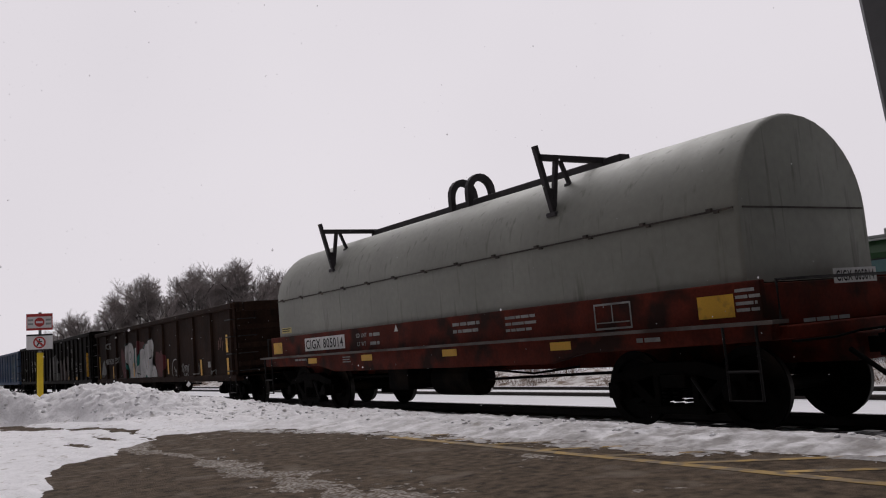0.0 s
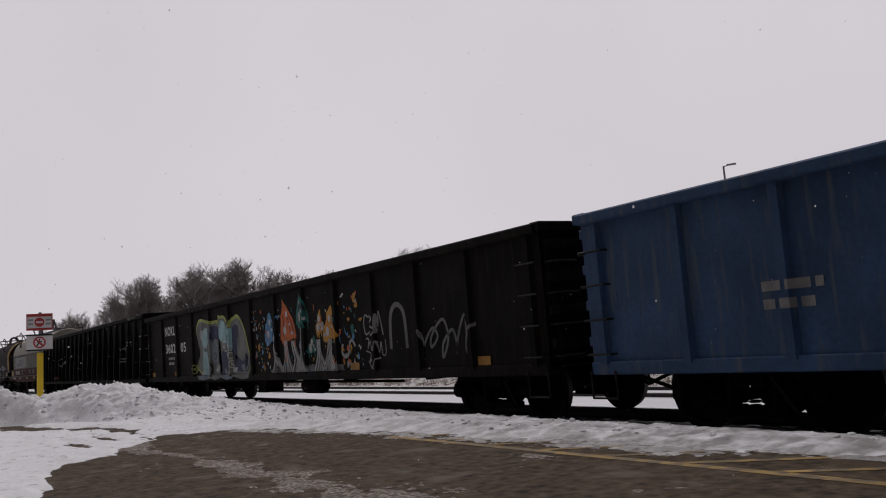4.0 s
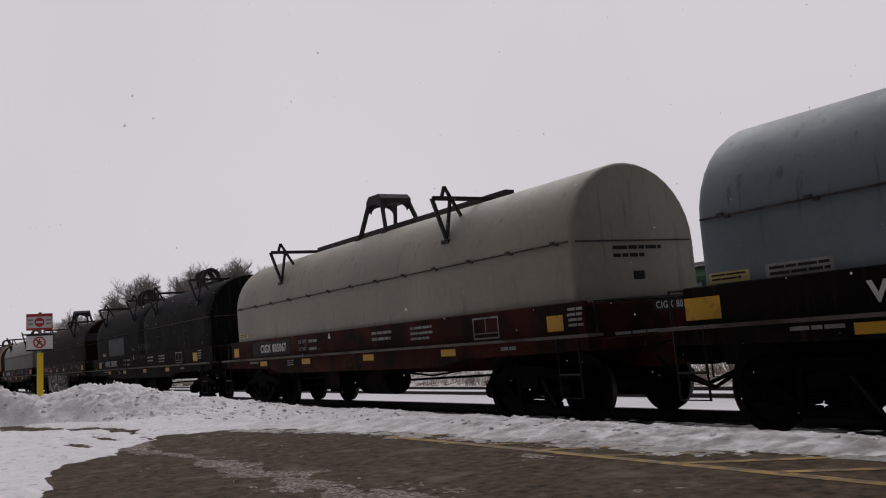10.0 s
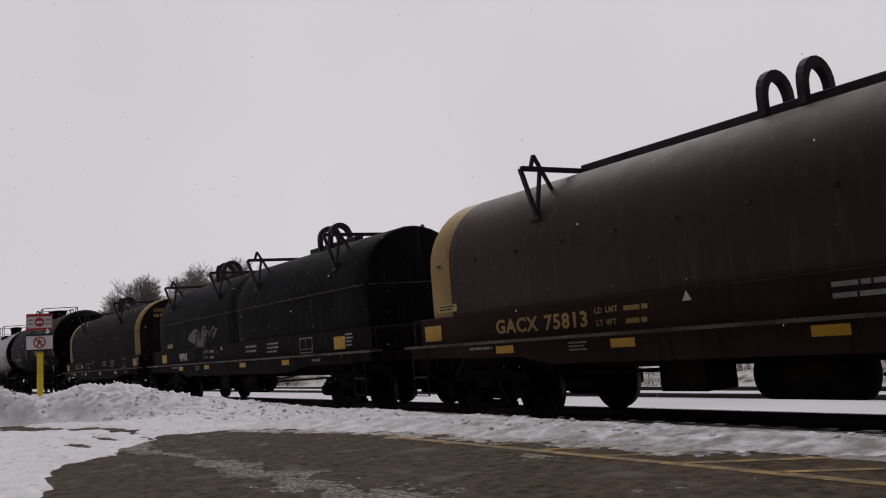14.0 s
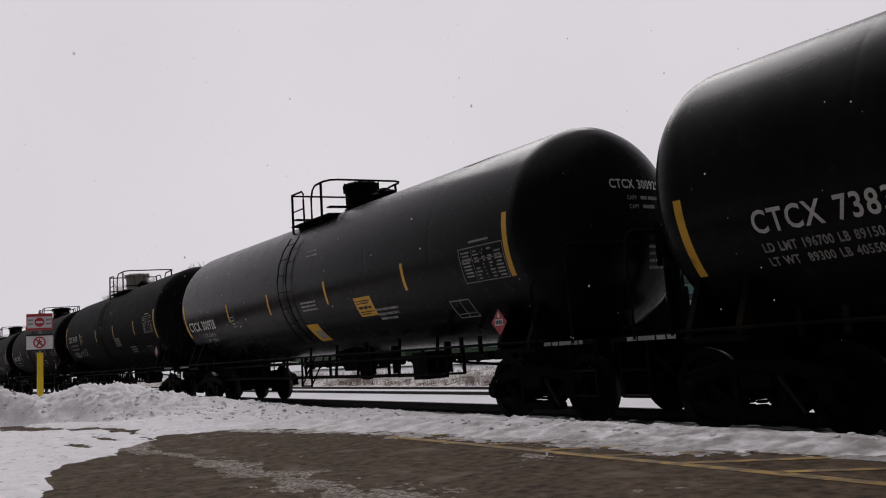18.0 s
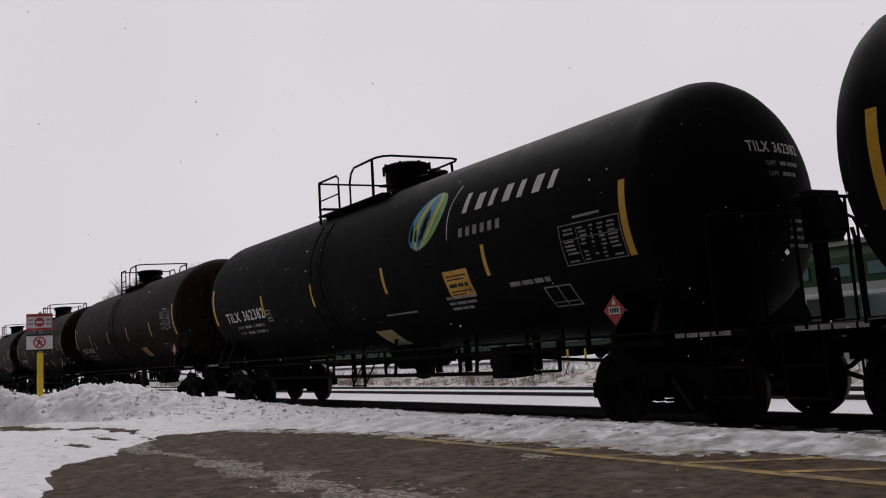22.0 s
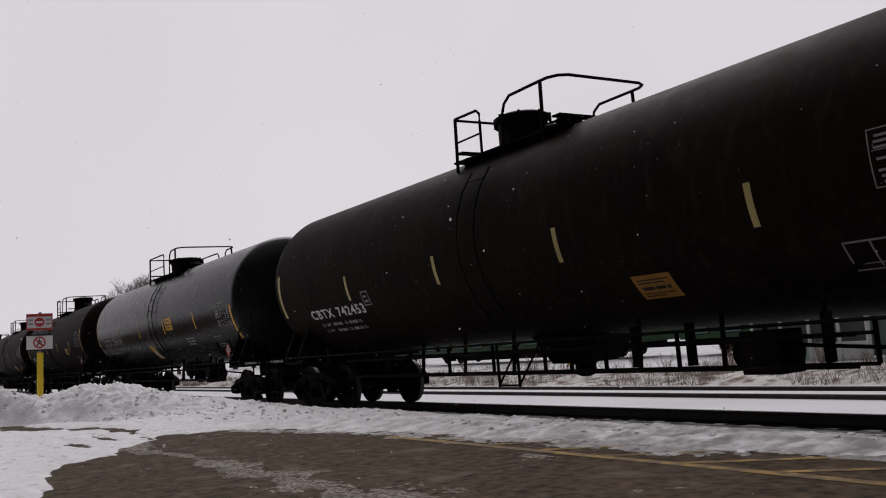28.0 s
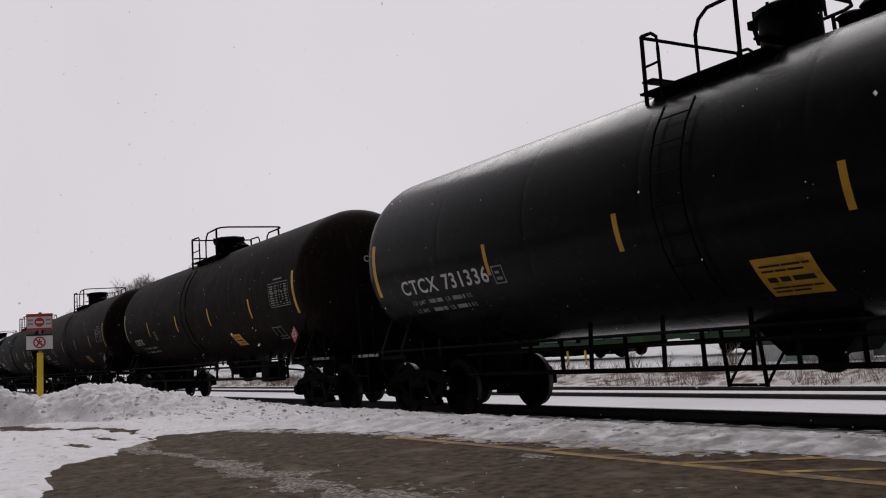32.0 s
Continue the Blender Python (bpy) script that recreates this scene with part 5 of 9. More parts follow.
    # print on the end of the car
    end = lambda u, v: Vector((7.07, u, v))
    bm = bmesh.new()
    for it in bars(-1.1, 1.16, (0.8,), 0.04, 0.0, rnd):
        put_patch(bm, *it[1:], end)
    tagged(part("end_print", bm, M["grime_white"], fr), kind="stuff")
    if spec.get("plate"):
        ex = 6.73 * half / C_HALF
        bm = bmesh.new()
        put_patch(bm, 0.02, 0.86, 1.55, 1.72, lambda u, v: Vector((ex, u, v)))
        board = part("number_board", bm, M["white"], fr)
        bm = bmesh.new()
        put_fit(bm, spec["marks"], 0.12, 0.07, 0.81, 1.575, lambda u, v: Vector((ex + 0.004, u, v)), 0.003)
        part("lettering", bm, M["grime"], board)
    if not spec.get("faded"):
        marks("corner_print", M["grime_white"], fr, side, bars(6.42, 1.53, (0.3, 0.32, 0.28, 0.3), 0.035, 0.035, rnd))
    lx, lz, lab = spec.get("hood_label", (-6.3, 1.72, "pale_yellow"))
    label = marks("hood_label", M[lab], hood, hside, [("p", lx, lx + 0.55, lz, lz + 0.12)])
    marks("label_print", M["grime"], label, on_flat(-1.21), bars(lx + 0.04, lz + 0.08, (0.46, 0.4), 0.02, 0.025, rnd))
    for kind in spec.get("extra", ()):
        kind(car, hood, fr, side, hside, rnd)
    for s in (-1, 1):
        add_truck(car, s * (5.22 + half - C_HALF))
    add_couplers(car, 7.0 + half - C_HALF)
    return car


# ---- car paints ----
M["grime"] = material("black_print", (0.02, 0.02, 0.02), 0.7, vary=0.3)
M["grime_metal"] = material("dull_grab_iron", (0.012, 0.0105, 0.0098), 0.6, vary=0.3)
M["seam"] = material("rusty_hood_seam", (0.07, 0.06, 0.055), 0.75, vary=0.35, scale=5, second=(0.14, 0.12, 0.10), amount=0.2, second_scale=6)
M["dark_gear"] = material("dark_lifting_gear", (0.055, 0.05, 0.055), 0.7, vary=0.3, scale=4)
M["grey_gear"] = material("grey_lifting_gear", (0.115, 0.11, 0.118), 0.7, vary=0.3, scale=4, second=(0.06, 0.05, 0.045), amount=0.2, streak=1)
M["brake_yellow"] = material("grimy_yellow_paint", (0.20, 0.16, 0.05), 0.7, vary=0.4, scale=8, second=(0.05, 0.04, 0.025), amount=0.3, second_scale=9)
M["ledge"] = material("galvanised_walkway", (0.12, 0.10, 0.09), 0.6, vary=0.3, scale=3, second=(0.05, 0.03, 0.025), amount=0.3)
M["band_yellow"] = material("yellow_end_band", (0.42, 0.27, 0.08), 0.6, vary=0.15, scale=1.5, second=(0.2, 0.12, 0.05), amount=0.15, streak=1)
M["tank_black"] = material("tank_black", (0.0066, 0.0060, 0.0063), 0.62, vary=0.3, scale=0.8, second=(0.0115, 0.0098, 0.0095), amount=0.15, streak=1, bump=0.03, bump_scale=6, spec=0.03)
M["tank_gloss"] = material("tank_gloss_black", (0.0108, 0.0104, 0.0110), 0.25, vary=0.3, scale=0.8, second=(0.014, 0.013, 0.013), amount=0.15, streak=1, bump=0.012, bump_scale=3, spec=0.06)
M["tank_brown"] = material("tank_road_film", (0.0135, 0.0088, 0.0071), 0.6, vary=0.35, scale=0.8, second=(0.022, 0.0157, 0.0126), amount=0.25, streak=1, bump=0.03, bump_scale=6, spec=0.03)
M["gon_brown"] = material("gondola_rust_brown", (0.030, 0.0165, 0.0115), 0.75, vary=0.4, scale=1.2, second=(0.02, 0.013, 0.011), amount=0.3, streak=1, bump=0.25, bump_scale=14, spec=0.07)
M["gon_black"] = material("gondola_black", (0.013, 0.0115, 0.0105), 0.7, vary=0.4, scale=1.2, second=(0.022, 0.017, 0.014), amount=0.25, streak=1, bump=0.25, bump_scale=14, spec=0.06)
M["gon_green"] = material("gondola_green_black", (0.0080, 0.0088, 0.0076), 0.7, vary=0.4, scale=1.2, second=(0.02, 0.017, 0.014), amount=0.2, streak=1, bump=0.25, bump_scale=14, spec=0.06)
M["gon_blue"] = material("gondola_blue", (0.045, 0.095, 0.20), 0.65, vary=0.3, scale=1.2, second=(0.10, 0.13, 0.17), amount=0.25, streak=1, bump=0.2, bump_scale=14)
M["hood_grey"] = material("hood_grey_green", (0.29, 0.295, 0.262), 0.55, vary=0.14, scale=0.7, second=(0.17, 0.175, 0.15), amount=0.08, streak=1, bump=0.06, bump_scale=5)
# beige hood's upright side: its weaker light painted in as a darker colour
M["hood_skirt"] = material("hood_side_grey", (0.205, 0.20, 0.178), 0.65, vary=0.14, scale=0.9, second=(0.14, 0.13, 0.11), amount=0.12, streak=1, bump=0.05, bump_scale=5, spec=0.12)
M["hood_beige"] = material("hood_beige", (0.36, 0.335, 0.28), 0.6, vary=0.12, scale=0.7, second=(0.25, 0.23, 0.19), amount=0.08, streak=1, bump=0.06, bump_scale=5)
M["hood_brown"] = material("hood_dark_brown", (0.026, 0.0140, 0.0125), 0.6, vary=0.25, scale=0.7, second=(0.032, 0.023, 0.02), amount=0.2, streak=1, bump=0.06, bump_scale=5, spec=0.015)
M["hood_black"] = material("hood_black", (0.014, 0.0135, 0.0145), 0.6, vary=0.3, scale=0.7, second=(0.03, 0.028, 0.028), amount=0.2, streak=1, bump=0.06, bump_scale=5, spec=0.02)
M["hood_purple"] = material("hood_plum_brown", (0.024, 0.0165, 0.0175), 0.6, vary=0.2, scale=0.7, second=(0.045, 0.033, 0.031), amount=0.2, streak=1, bump=0.06, bump_scale=5, spec=0.015)
M["hood_maroon"] = material("hood_maroon", (0.07, 0.040, 0.038), 0.6, vary=0.2, scale=0.7, second=(0.09, 0.055, 0.05), amount=0.2, streak=1, bump=0.06, bump_scale=5, spec=0.15)
M["hood_blue"] = material("hood_blue_grey", (0.182, 0.214, 0.246), 0.55, vary=0.14, scale=0.7, second=(0.09, 0.10, 0.115), amount=0.08, streak=1, bump=0.06, bump_scale=5)
M["hood_red"] = material("hood_oxide_red", (0.150, 0.034, 0.0165), 0.6, vary=0.2, scale=0.7, second=(0.062, 0.022, 0.016), amount=0.02, streak=1, bump=0.06, bump_scale=5, spec=0.14)
M["frame_red"] = material("frame_oxide_red", (0.115, 0.020, 0.011), 0.7, vary=0.4, scale=1.6, second=(0.03, 0.012, 0.009), amount=0.42, second_scale=1.7, bump=0.15, spec=0.10)
M["frame_oxide"] = material("frame_oxide_brown", (0.095, 0.0235, 0.0135), 0.75, vary=0.35, scale=1.6, second=(0.04, 0.015, 0.011), amount=0.4, second_scale=1.9, bump=0.15, spec=0.08)
M["frame_grimy"] = material("frame_grimy_red", (0.062, 0.0165, 0.011), 0.75, vary=0.4, scale=1.6, second=(0.02, 0.011, 0.009), amount=0.5, second_scale=1.9, bump=0.15, spec=0.08)
# hood_grey darkened, painted shade for the upright side under the arch
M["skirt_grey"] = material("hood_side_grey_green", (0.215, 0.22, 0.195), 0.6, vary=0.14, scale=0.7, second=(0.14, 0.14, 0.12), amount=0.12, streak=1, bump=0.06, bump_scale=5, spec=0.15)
M["frame_black"] = material("frame_black", (0.011, 0.0088, 0.0080), 0.7, vary=0.3, scale=1.2, second=(0.03, 0.02, 0.016), amount=0.25, streak=1, bump=0.15, spec=0.05)
M["frame_brown"] = material("frame_brown", (0.036, 0.019, 0.015), 0.7, vary=0.3, scale=1.2, second=(0.025, 0.015, 0.013), amount=0.25, streak=1, bump=0.15, spec=0.08)

# ---- the train, from its front: (kind, place of the car's rear body end at the start, details) ----
COIL = "covered coil car, arched %s hood, %s frame"
TRAIN = []


def coil_spec(at, hood, frame, text, words, **kw):
    TRAIN.append((coil_car, at, dict(hood=hood, frame=frame, marks=text, label=COIL % words, seed=len(TRAIN), **kw)))


def gon_spec(e, half, ribs, paint, words, trucks, **kw):
    TRAIN.append((gondola, e + half, dict(half=half, ribs=ribs, paint=paint, trucks=trucks, label=words, seed=len(TRAIN), **kw)))


def tank_spec(e, text, paint="tank_black", words="long black tank car with yellow side reflectors and roof platform", **kw):
    TRAIN.append((tank_car, e + 8.52, dict(marks=text, paint=paint, label=words, seed=len(TRAIN), **kw)))


# ---- painted marks of single cars ----
M["spray_white"] = material("white_spray", (0.50, 0.50, 0.50), 0.6, vary=0.2, scale=3)
M["spray_grey"] = material("silver_spray", (0.15, 0.152, 0.148), 0.6, vary=0.4, scale=3)
M["spray_soot"] = material("faded_black_spray", (0.035, 0.032, 0.031), 0.7, vary=0.4, scale=5)
M["spray_pink"] = material("pinkish_silver_spray", (0.105, 0.084, 0.082), 0.6, vary=0.4, scale=4)
M["spray_black"] = material("black_spray", (0.012, 0.012, 0.012), 0.6, vary=0.2)
M["spray_teal"] = material("teal_spray", (0.01, 0.14, 0.12), 0.6, vary=0.25, scale=3)
M["spray_red"] = material("red_spray", (0.085, 0.011, 0.014), 0.7, vary=0.35, scale=2)
M["spray_lime"] = material("lime_spray", (0.36, 0.42, 0.10), 0.6, vary=0.3, scale=3)
M["spray_aqua"] = material("aqua_spray", (0.30, 0.50, 0.52), 0.6, vary=0.35, scale=2)
M["spray_dusk"] = material("dusky_blue_spray", (0.15, 0.19, 0.22), 0.6, vary=0.35, scale=2)
M["spray_navy"] = material("navy_spray", (0.018, 0.024, 0.075), 0.6, vary=0.3, scale=2)
M["spray_blue"] = material("blue_spray", (0.10, 0.27, 0.50), 0.6, vary=0.2, scale=3)
M["spray_orange"] = material("orange_spray", (0.55, 0.13, 0.03), 0.6, vary=0.2, scale=3)
M["spray_amber"] = material("amber_spray", (0.55, 0.27, 0.03), 0.6, vary=0.2, scale=3)
M["leaf_blue"] = material("emblem_blue", (0.05, 0.28, 0.50), 0.5, vary=0.1)
M["leaf_green"] = material("emblem_green", (0.16, 0.42, 0.14), 0.5, vary=0.1)
M["leaf_lime"] = material("emblem_lime", (0.50, 0.55, 0.10), 0.5, vary=0.1)
M["dull_red_text"] = material("dull_red_plate", (0.16, 0.06, 0.045), 0.6, vary=0.2)


def oval(u, v, a, b, turn=0.0, n=18, wave=0.0, seed=0):
    rnd = random.Random(seed)
    ph = [rnd.uniform(0, 6.28) for _ in range(3)]
    out = []
    for k in range(n):
        t = 2 * math.pi * k / n
        r = 1 + wave * (math.sin(3 * t + ph[0]) * 0.5 + math.sin(5 * t + ph[1]) * 0.35 + math.sin(2 * t + ph[2]) * 0.5)
        x, y = a * r * math.cos(t), b * r * math.sin(t)
        out.append((u + x * math.cos(turn) - y * math.sin(turn), v + x * math.sin(turn) + y * math.cos(turn)))
    return out


def scribble(u0, u1, v0, v1, seed, loops=6, w=0.035):
    """A quick unreadable tag: one looping sprayed line."""
    rnd = random.Random(seed)
    pts = []
    n = loops * 8
    amp = [rnd.uniform(0.55, 1.0) for _ in range(loops + 2)]
    lead = [rnd.uniform(0.3, 1.3) for _ in range(loops + 2)]
    for k in range(n + 1):
        f = k / n
        i = int(f * loops)
        a = 2 * math.pi * f * loops
        cell = (u1 - u0) / loops
        pts.append((u0 + (u1 - u0) * f + lead[i] * cell * 0.5 * math.sin(a + 0.6), (v0 + v1) / 2 + (v1 - v0) / 2 * amp[i] * math.cos(a) + 0.12 * (v1 - v0) * math.sin(a * 0.37 + seed)))
    return [("s", pts[::2], w)]


def gon_layer(half, n, top, taper=0.0, lift=0.0, inset=0.25):
    """The painted skin of a gondola side: flat panels that step out over each rib."""
    step = (2 * half - 2 * inset) / n
    xs = [-half + inset + step * i for i in range(n + 1)]

    def side(u, v):
        d, v = 0.0, max(v, 0.868)
        i = round((u - xs[0]) / step)
        if 0 <= i <= n:
            off = abs(u - xs[i])
            deep = 0.07 + taper if v < 1.2 else 0.055 + (0.015 + taper) * max(0.0, (top - 0.13 - v) / (top - 1.33))
            d = deep * max(0.0, min(1.0, (0.089 - off) / 0.032))
        return Vector((u, -G_Y + 0.056 - d - lift, v))
    side.cuts = [x + o for x in xs for o in (-0.089, -0.055, 0.055, 0.089)]
    return side


STROKES = {
    "C": [[(0.95, 0.9), (0.75, 1.0), (0.3, 0.95), (0.05, 0.5), (0.35, 0.02), (0.75, 0.15), (0.95, 0.45), (0.6, 0.3)]],
    "A": [[(0.0, 0.0), (0.25, 0.8), (0.45, 1.0), (0.6, 0.8), (0.95, 0.0)], [(0.15, 0.4), (0.85, 0.48)]],
    "N": [[(0.0, 0.0), (0.05, 0.9)], [(0.05, 0.9), (0.45, 1.0), (0.75, 0.7), (1.0, 0.05)]],
    "K": [[(0.0, 1.0), (0.1, 0.5), (0.2, 0.0)], [(0.8, 1.0), (0.15, 0.42)], [(0.15, 0.42), (0.55, 0.3), (1.0, 0.2)]],
    "Y": [[(0.0, 1.0), (0.1, 0.6), (0.4, 0.5), (0.75, 0.65), (0.8, 1.0)], [(0.8, 1.0), (0.7, 0.4), (0.15, 0.0)]],
    "W": [[(0.0, 1.0), (0.05, 0.3), (0.25, 0.05), (0.45, 0.35), (0.5, 0.7)], [(0.5, 0.7), (0.55, 0.2), (0.75, 0.02), (0.95, 0.4), (1.0, 1.0)]],
    "E": [[(0.9, 0.95), (0.3, 0.95), (0.1, 0.72), (0.55, 0.55), (0.1, 0.35), (0.3, 0.05), (0.95, 0.1)]],
    "H": [[(0.0, 1.05), (0.12, 0.5), (0.05, -0.1)], [(0.8, 0.95), (0.85, 0.5), (0.95, 0.05)], [(0.1, 0.5), (0.9, 0.55)]],
    "O": [[(0.5, 1.0), (0.1, 0.75), (0.05, 0.3), (0.5, 0.0), (0.95, 0.35), (0.9, 0.75), (0.45, 0.98)]],
    "L": [[(0.2, 1.05), (0.1, 0.5), (0.1, 0.08), (0.5, 0.02), (1.05, 0.1)]],
    "S": [[(0.95, 0.9), (0.5, 1.02), (0.1, 0.75), (0.5, 0.52), (0.9, 0.3), (0.5, 0.0), (0.0, 0.12)]],
    "T": [[(0.0, 0.95), (1.0, 1.0)], [(0.5, 0.97), (0.45, 0.0)]],
    "R": [[(0.1, 0.0), (0.15, 1.0)], [(0.15, 1.0), (0.7, 0.95), (0.8, 0.7), (0.2, 0.5)], [(0.2, 0.5), (0.6, 0.25), (1.0, 0.0)]],
}


def soft(pts, n=4):
    """A closed rounded outline through the points."""
    m = len(pts)
    return [tuple(q) for q in curve_pts([pts[-1]] + list(pts) + [pts[0], pts[1]], n)[n:-n - 1]]


def stroke_word(word, places, v, h, w):
    out = []
    for ch, (u0, u1) in zip(word, places):
        for line in STROKES[ch]:
            out.append(("s", [(u0 + (u1 - u0) * a, v + h * b) for a, b in line], w))
    return out


def brown_gon(car, wall, side, rnd, half):
    L0, L1, L2, L3 = [gon_layer(half, 10, G_TOP - 0.12, 0.0, k * 0.003) for k in range(4)]
    marks("red_haze", M["spray_red"], wall, L0, [("b", oval(-3.6, 1.25, 0.42, 0.62, 0.3, wave=0.3, seed=1)), ("b", oval(1.05, 1.2, 0.5, 0.6, -0.4, wave=0.35, seed=2)), ("b", oval(-1.2, 1.85, 0.5, 0.25, 0.1, wave=0.3, seed=3))])
    # four fat letters: black outline, teal shade, silver-white body, a few drawn lines inside
    fat = [[(-3.06, 1.95), (-2.74, 2.06), (-2.32, 1.99), (-2.15, 1.74), (-2.23, 1.41), (-2.1, 1.2), (-2.04, 0.76), (-2.74, 0.76), (-2.75, 1.09), (-3.0, 1.37), (-3.15, 1.67)],
           [(-1.98, 1.8), (-1.67, 1.81), (-1.6, 1.38), (-1.43, 1.27), (-1.28, 1.75), (-0.74, 1.74), (-0.89, 1.16), (-1.09, 0.76), (-1.91, 0.76), (-1.96, 1.2)],
           [(-0.69, 1.87), (-0.22, 1.93), (-0.17, 1.73), (-0.01, 0.76), (-0.34, 0.76), (-0.61, 0.96), (-0.91, 0.76), (-0.86, 1.28)],
           [(-0.21, 1.93), (0.18, 2.06), (0.4, 1.87), (0.27, 1.53), (0.13, 1.27), (0.5, 1.19), (0.67, 0.93), (0.58, 0.76), (0.04, 0.76), (-0.11, 1.13), (-0.17, 1.61)]]
    for pts in fat:
        cu, cv = sum(q[0] for q in pts) / len(pts), sum(q[1] for q in pts) / len(pts)
        big = [(cu + (u - cu) * 1.12, max(0.72, cv + (v - cv) * 1.07)) for u, v in pts]
        marks("letter_shade", M["spray_teal"], wall, L1, [("b", soft([(u - 0.13, max(0.72, v - 0.03)) for u, v in big]))])
        marks("letter_outline", M["spray_black"], wall, L2, [("b", soft(big))])
        marks("painted_letter", M["spray_white"], wall, L3, [("b", soft(pts))])
    L4, L5 = [gon_layer(half, 10, G_TOP - 0.12, 0.0, 0.012 + 0.004 * k) for k in range(2)]
    marks("linework", M["spray_black"], wall, L4, [("s", [(-2.72, 1.72), (-2.55, 1.76), (-2.5, 1.58), (-2.66, 1.5)], 0.03), ("s", [(-2.36, 1.42), (-2.4, 1.0), (-2.38, 0.8)], 0.025), ("s", [(-1.62, 1.38), (-1.5, 1.02), (-1.3, 0.98)], 0.03), ("s", [(-0.72, 1.72), (-0.6, 1.3), (-0.5, 1.1)], 0.025), ("s", [(0.12, 1.75), (0.18, 1.6), (0.05, 1.45)], 0.03), ("s", [(0.1, 1.15), (0.25, 0.95), (0.28, 0.8)], 0.025)])
    marks("lettering", M["grime_white"], wall, L0, [("w", "ICG", 0.24, -6.26, -5.6, 1.95, 0.004), ("w", "243620", 0.20, -6.39, -5.25, 1.40, 0.004)])
    marks("tag", M["grime_white"], wall, L0, scribble(-4.92, -4.34, 1.4, 1.62, 5, 4, 0.03))
    marks("white_tag", M["grime_white"], wall, L0, [("s", [(2.3, 1.0), (2.45, 1.3), (2.8, 1.35), (2.9, 1.15), (2.7, 0.95), (2.9, 0.8), (3.0, 0.95)], 0.035), ("s", [(2.3, 1.0), (2.5, 0.78), (2.7, 0.95), (2.55, 1.15)], 0.03)] + scribble(2.3, 3.0, 0.72, 0.84, 7, 6, 0.025))
    marks("white_tag", M["grime_white"], wall, L0, scribble(3.3, 4.0, 0.95, 1.2, 6, 6, 0.028) + scribble(3.45, 3.9, 0.78, 0.95, 8, 4, 0.025))
    marks("route_box", M["grime_white"], wall, L0, [("p", 4.9, 4.93, 0.91, 1.2), ("p", 4.55, 4.9, 0.90, 0.925), ("p", 4.52, 4.54, 0.9, 1.1)])
    marks("paper_label", M["grime_white"], wall, L0, [("p", 5.7, 6.08, 1.07, 1.22)])
    marks("faint_tag", M["spray_grey"], wall, L0, scribble(6.1, 6.4, 0.86, 1.02, 9, 4, 0.02))
    marks("red_tag", M["dull_red_text"], wall, L0, scribble(6.6, 7.0, 1.5, 1.8, 17, 3, 0.025))
    for x, v0, v1 in ((-7.5, 0.87, 1.72), (-5.25, 0.84, 1.31), (-2.19, 0.90, 1.37), (-0.13, 0.94, 1.40), (1.97, 0.94, 1.39), (5.16, 0.84, 1.29), (7.32, 0.86, 1.28), (7.32, 1.42, 1.86)):
        marks("reflector", M["yellow"], wall, L5, [("p", x - 0.07, x + 0.07, v0, v1)])
    marks("small_print", M["grime_white"], wall, L0, bars(-7.2, 0.92, (0.4,), 0.1, 0, rnd))
    marks("worn_patch", M["spray_grey"], wall, L0, [("b", oval(-6.9, 1.2, 0.3, 0.35, wave=0.4, seed=9))])


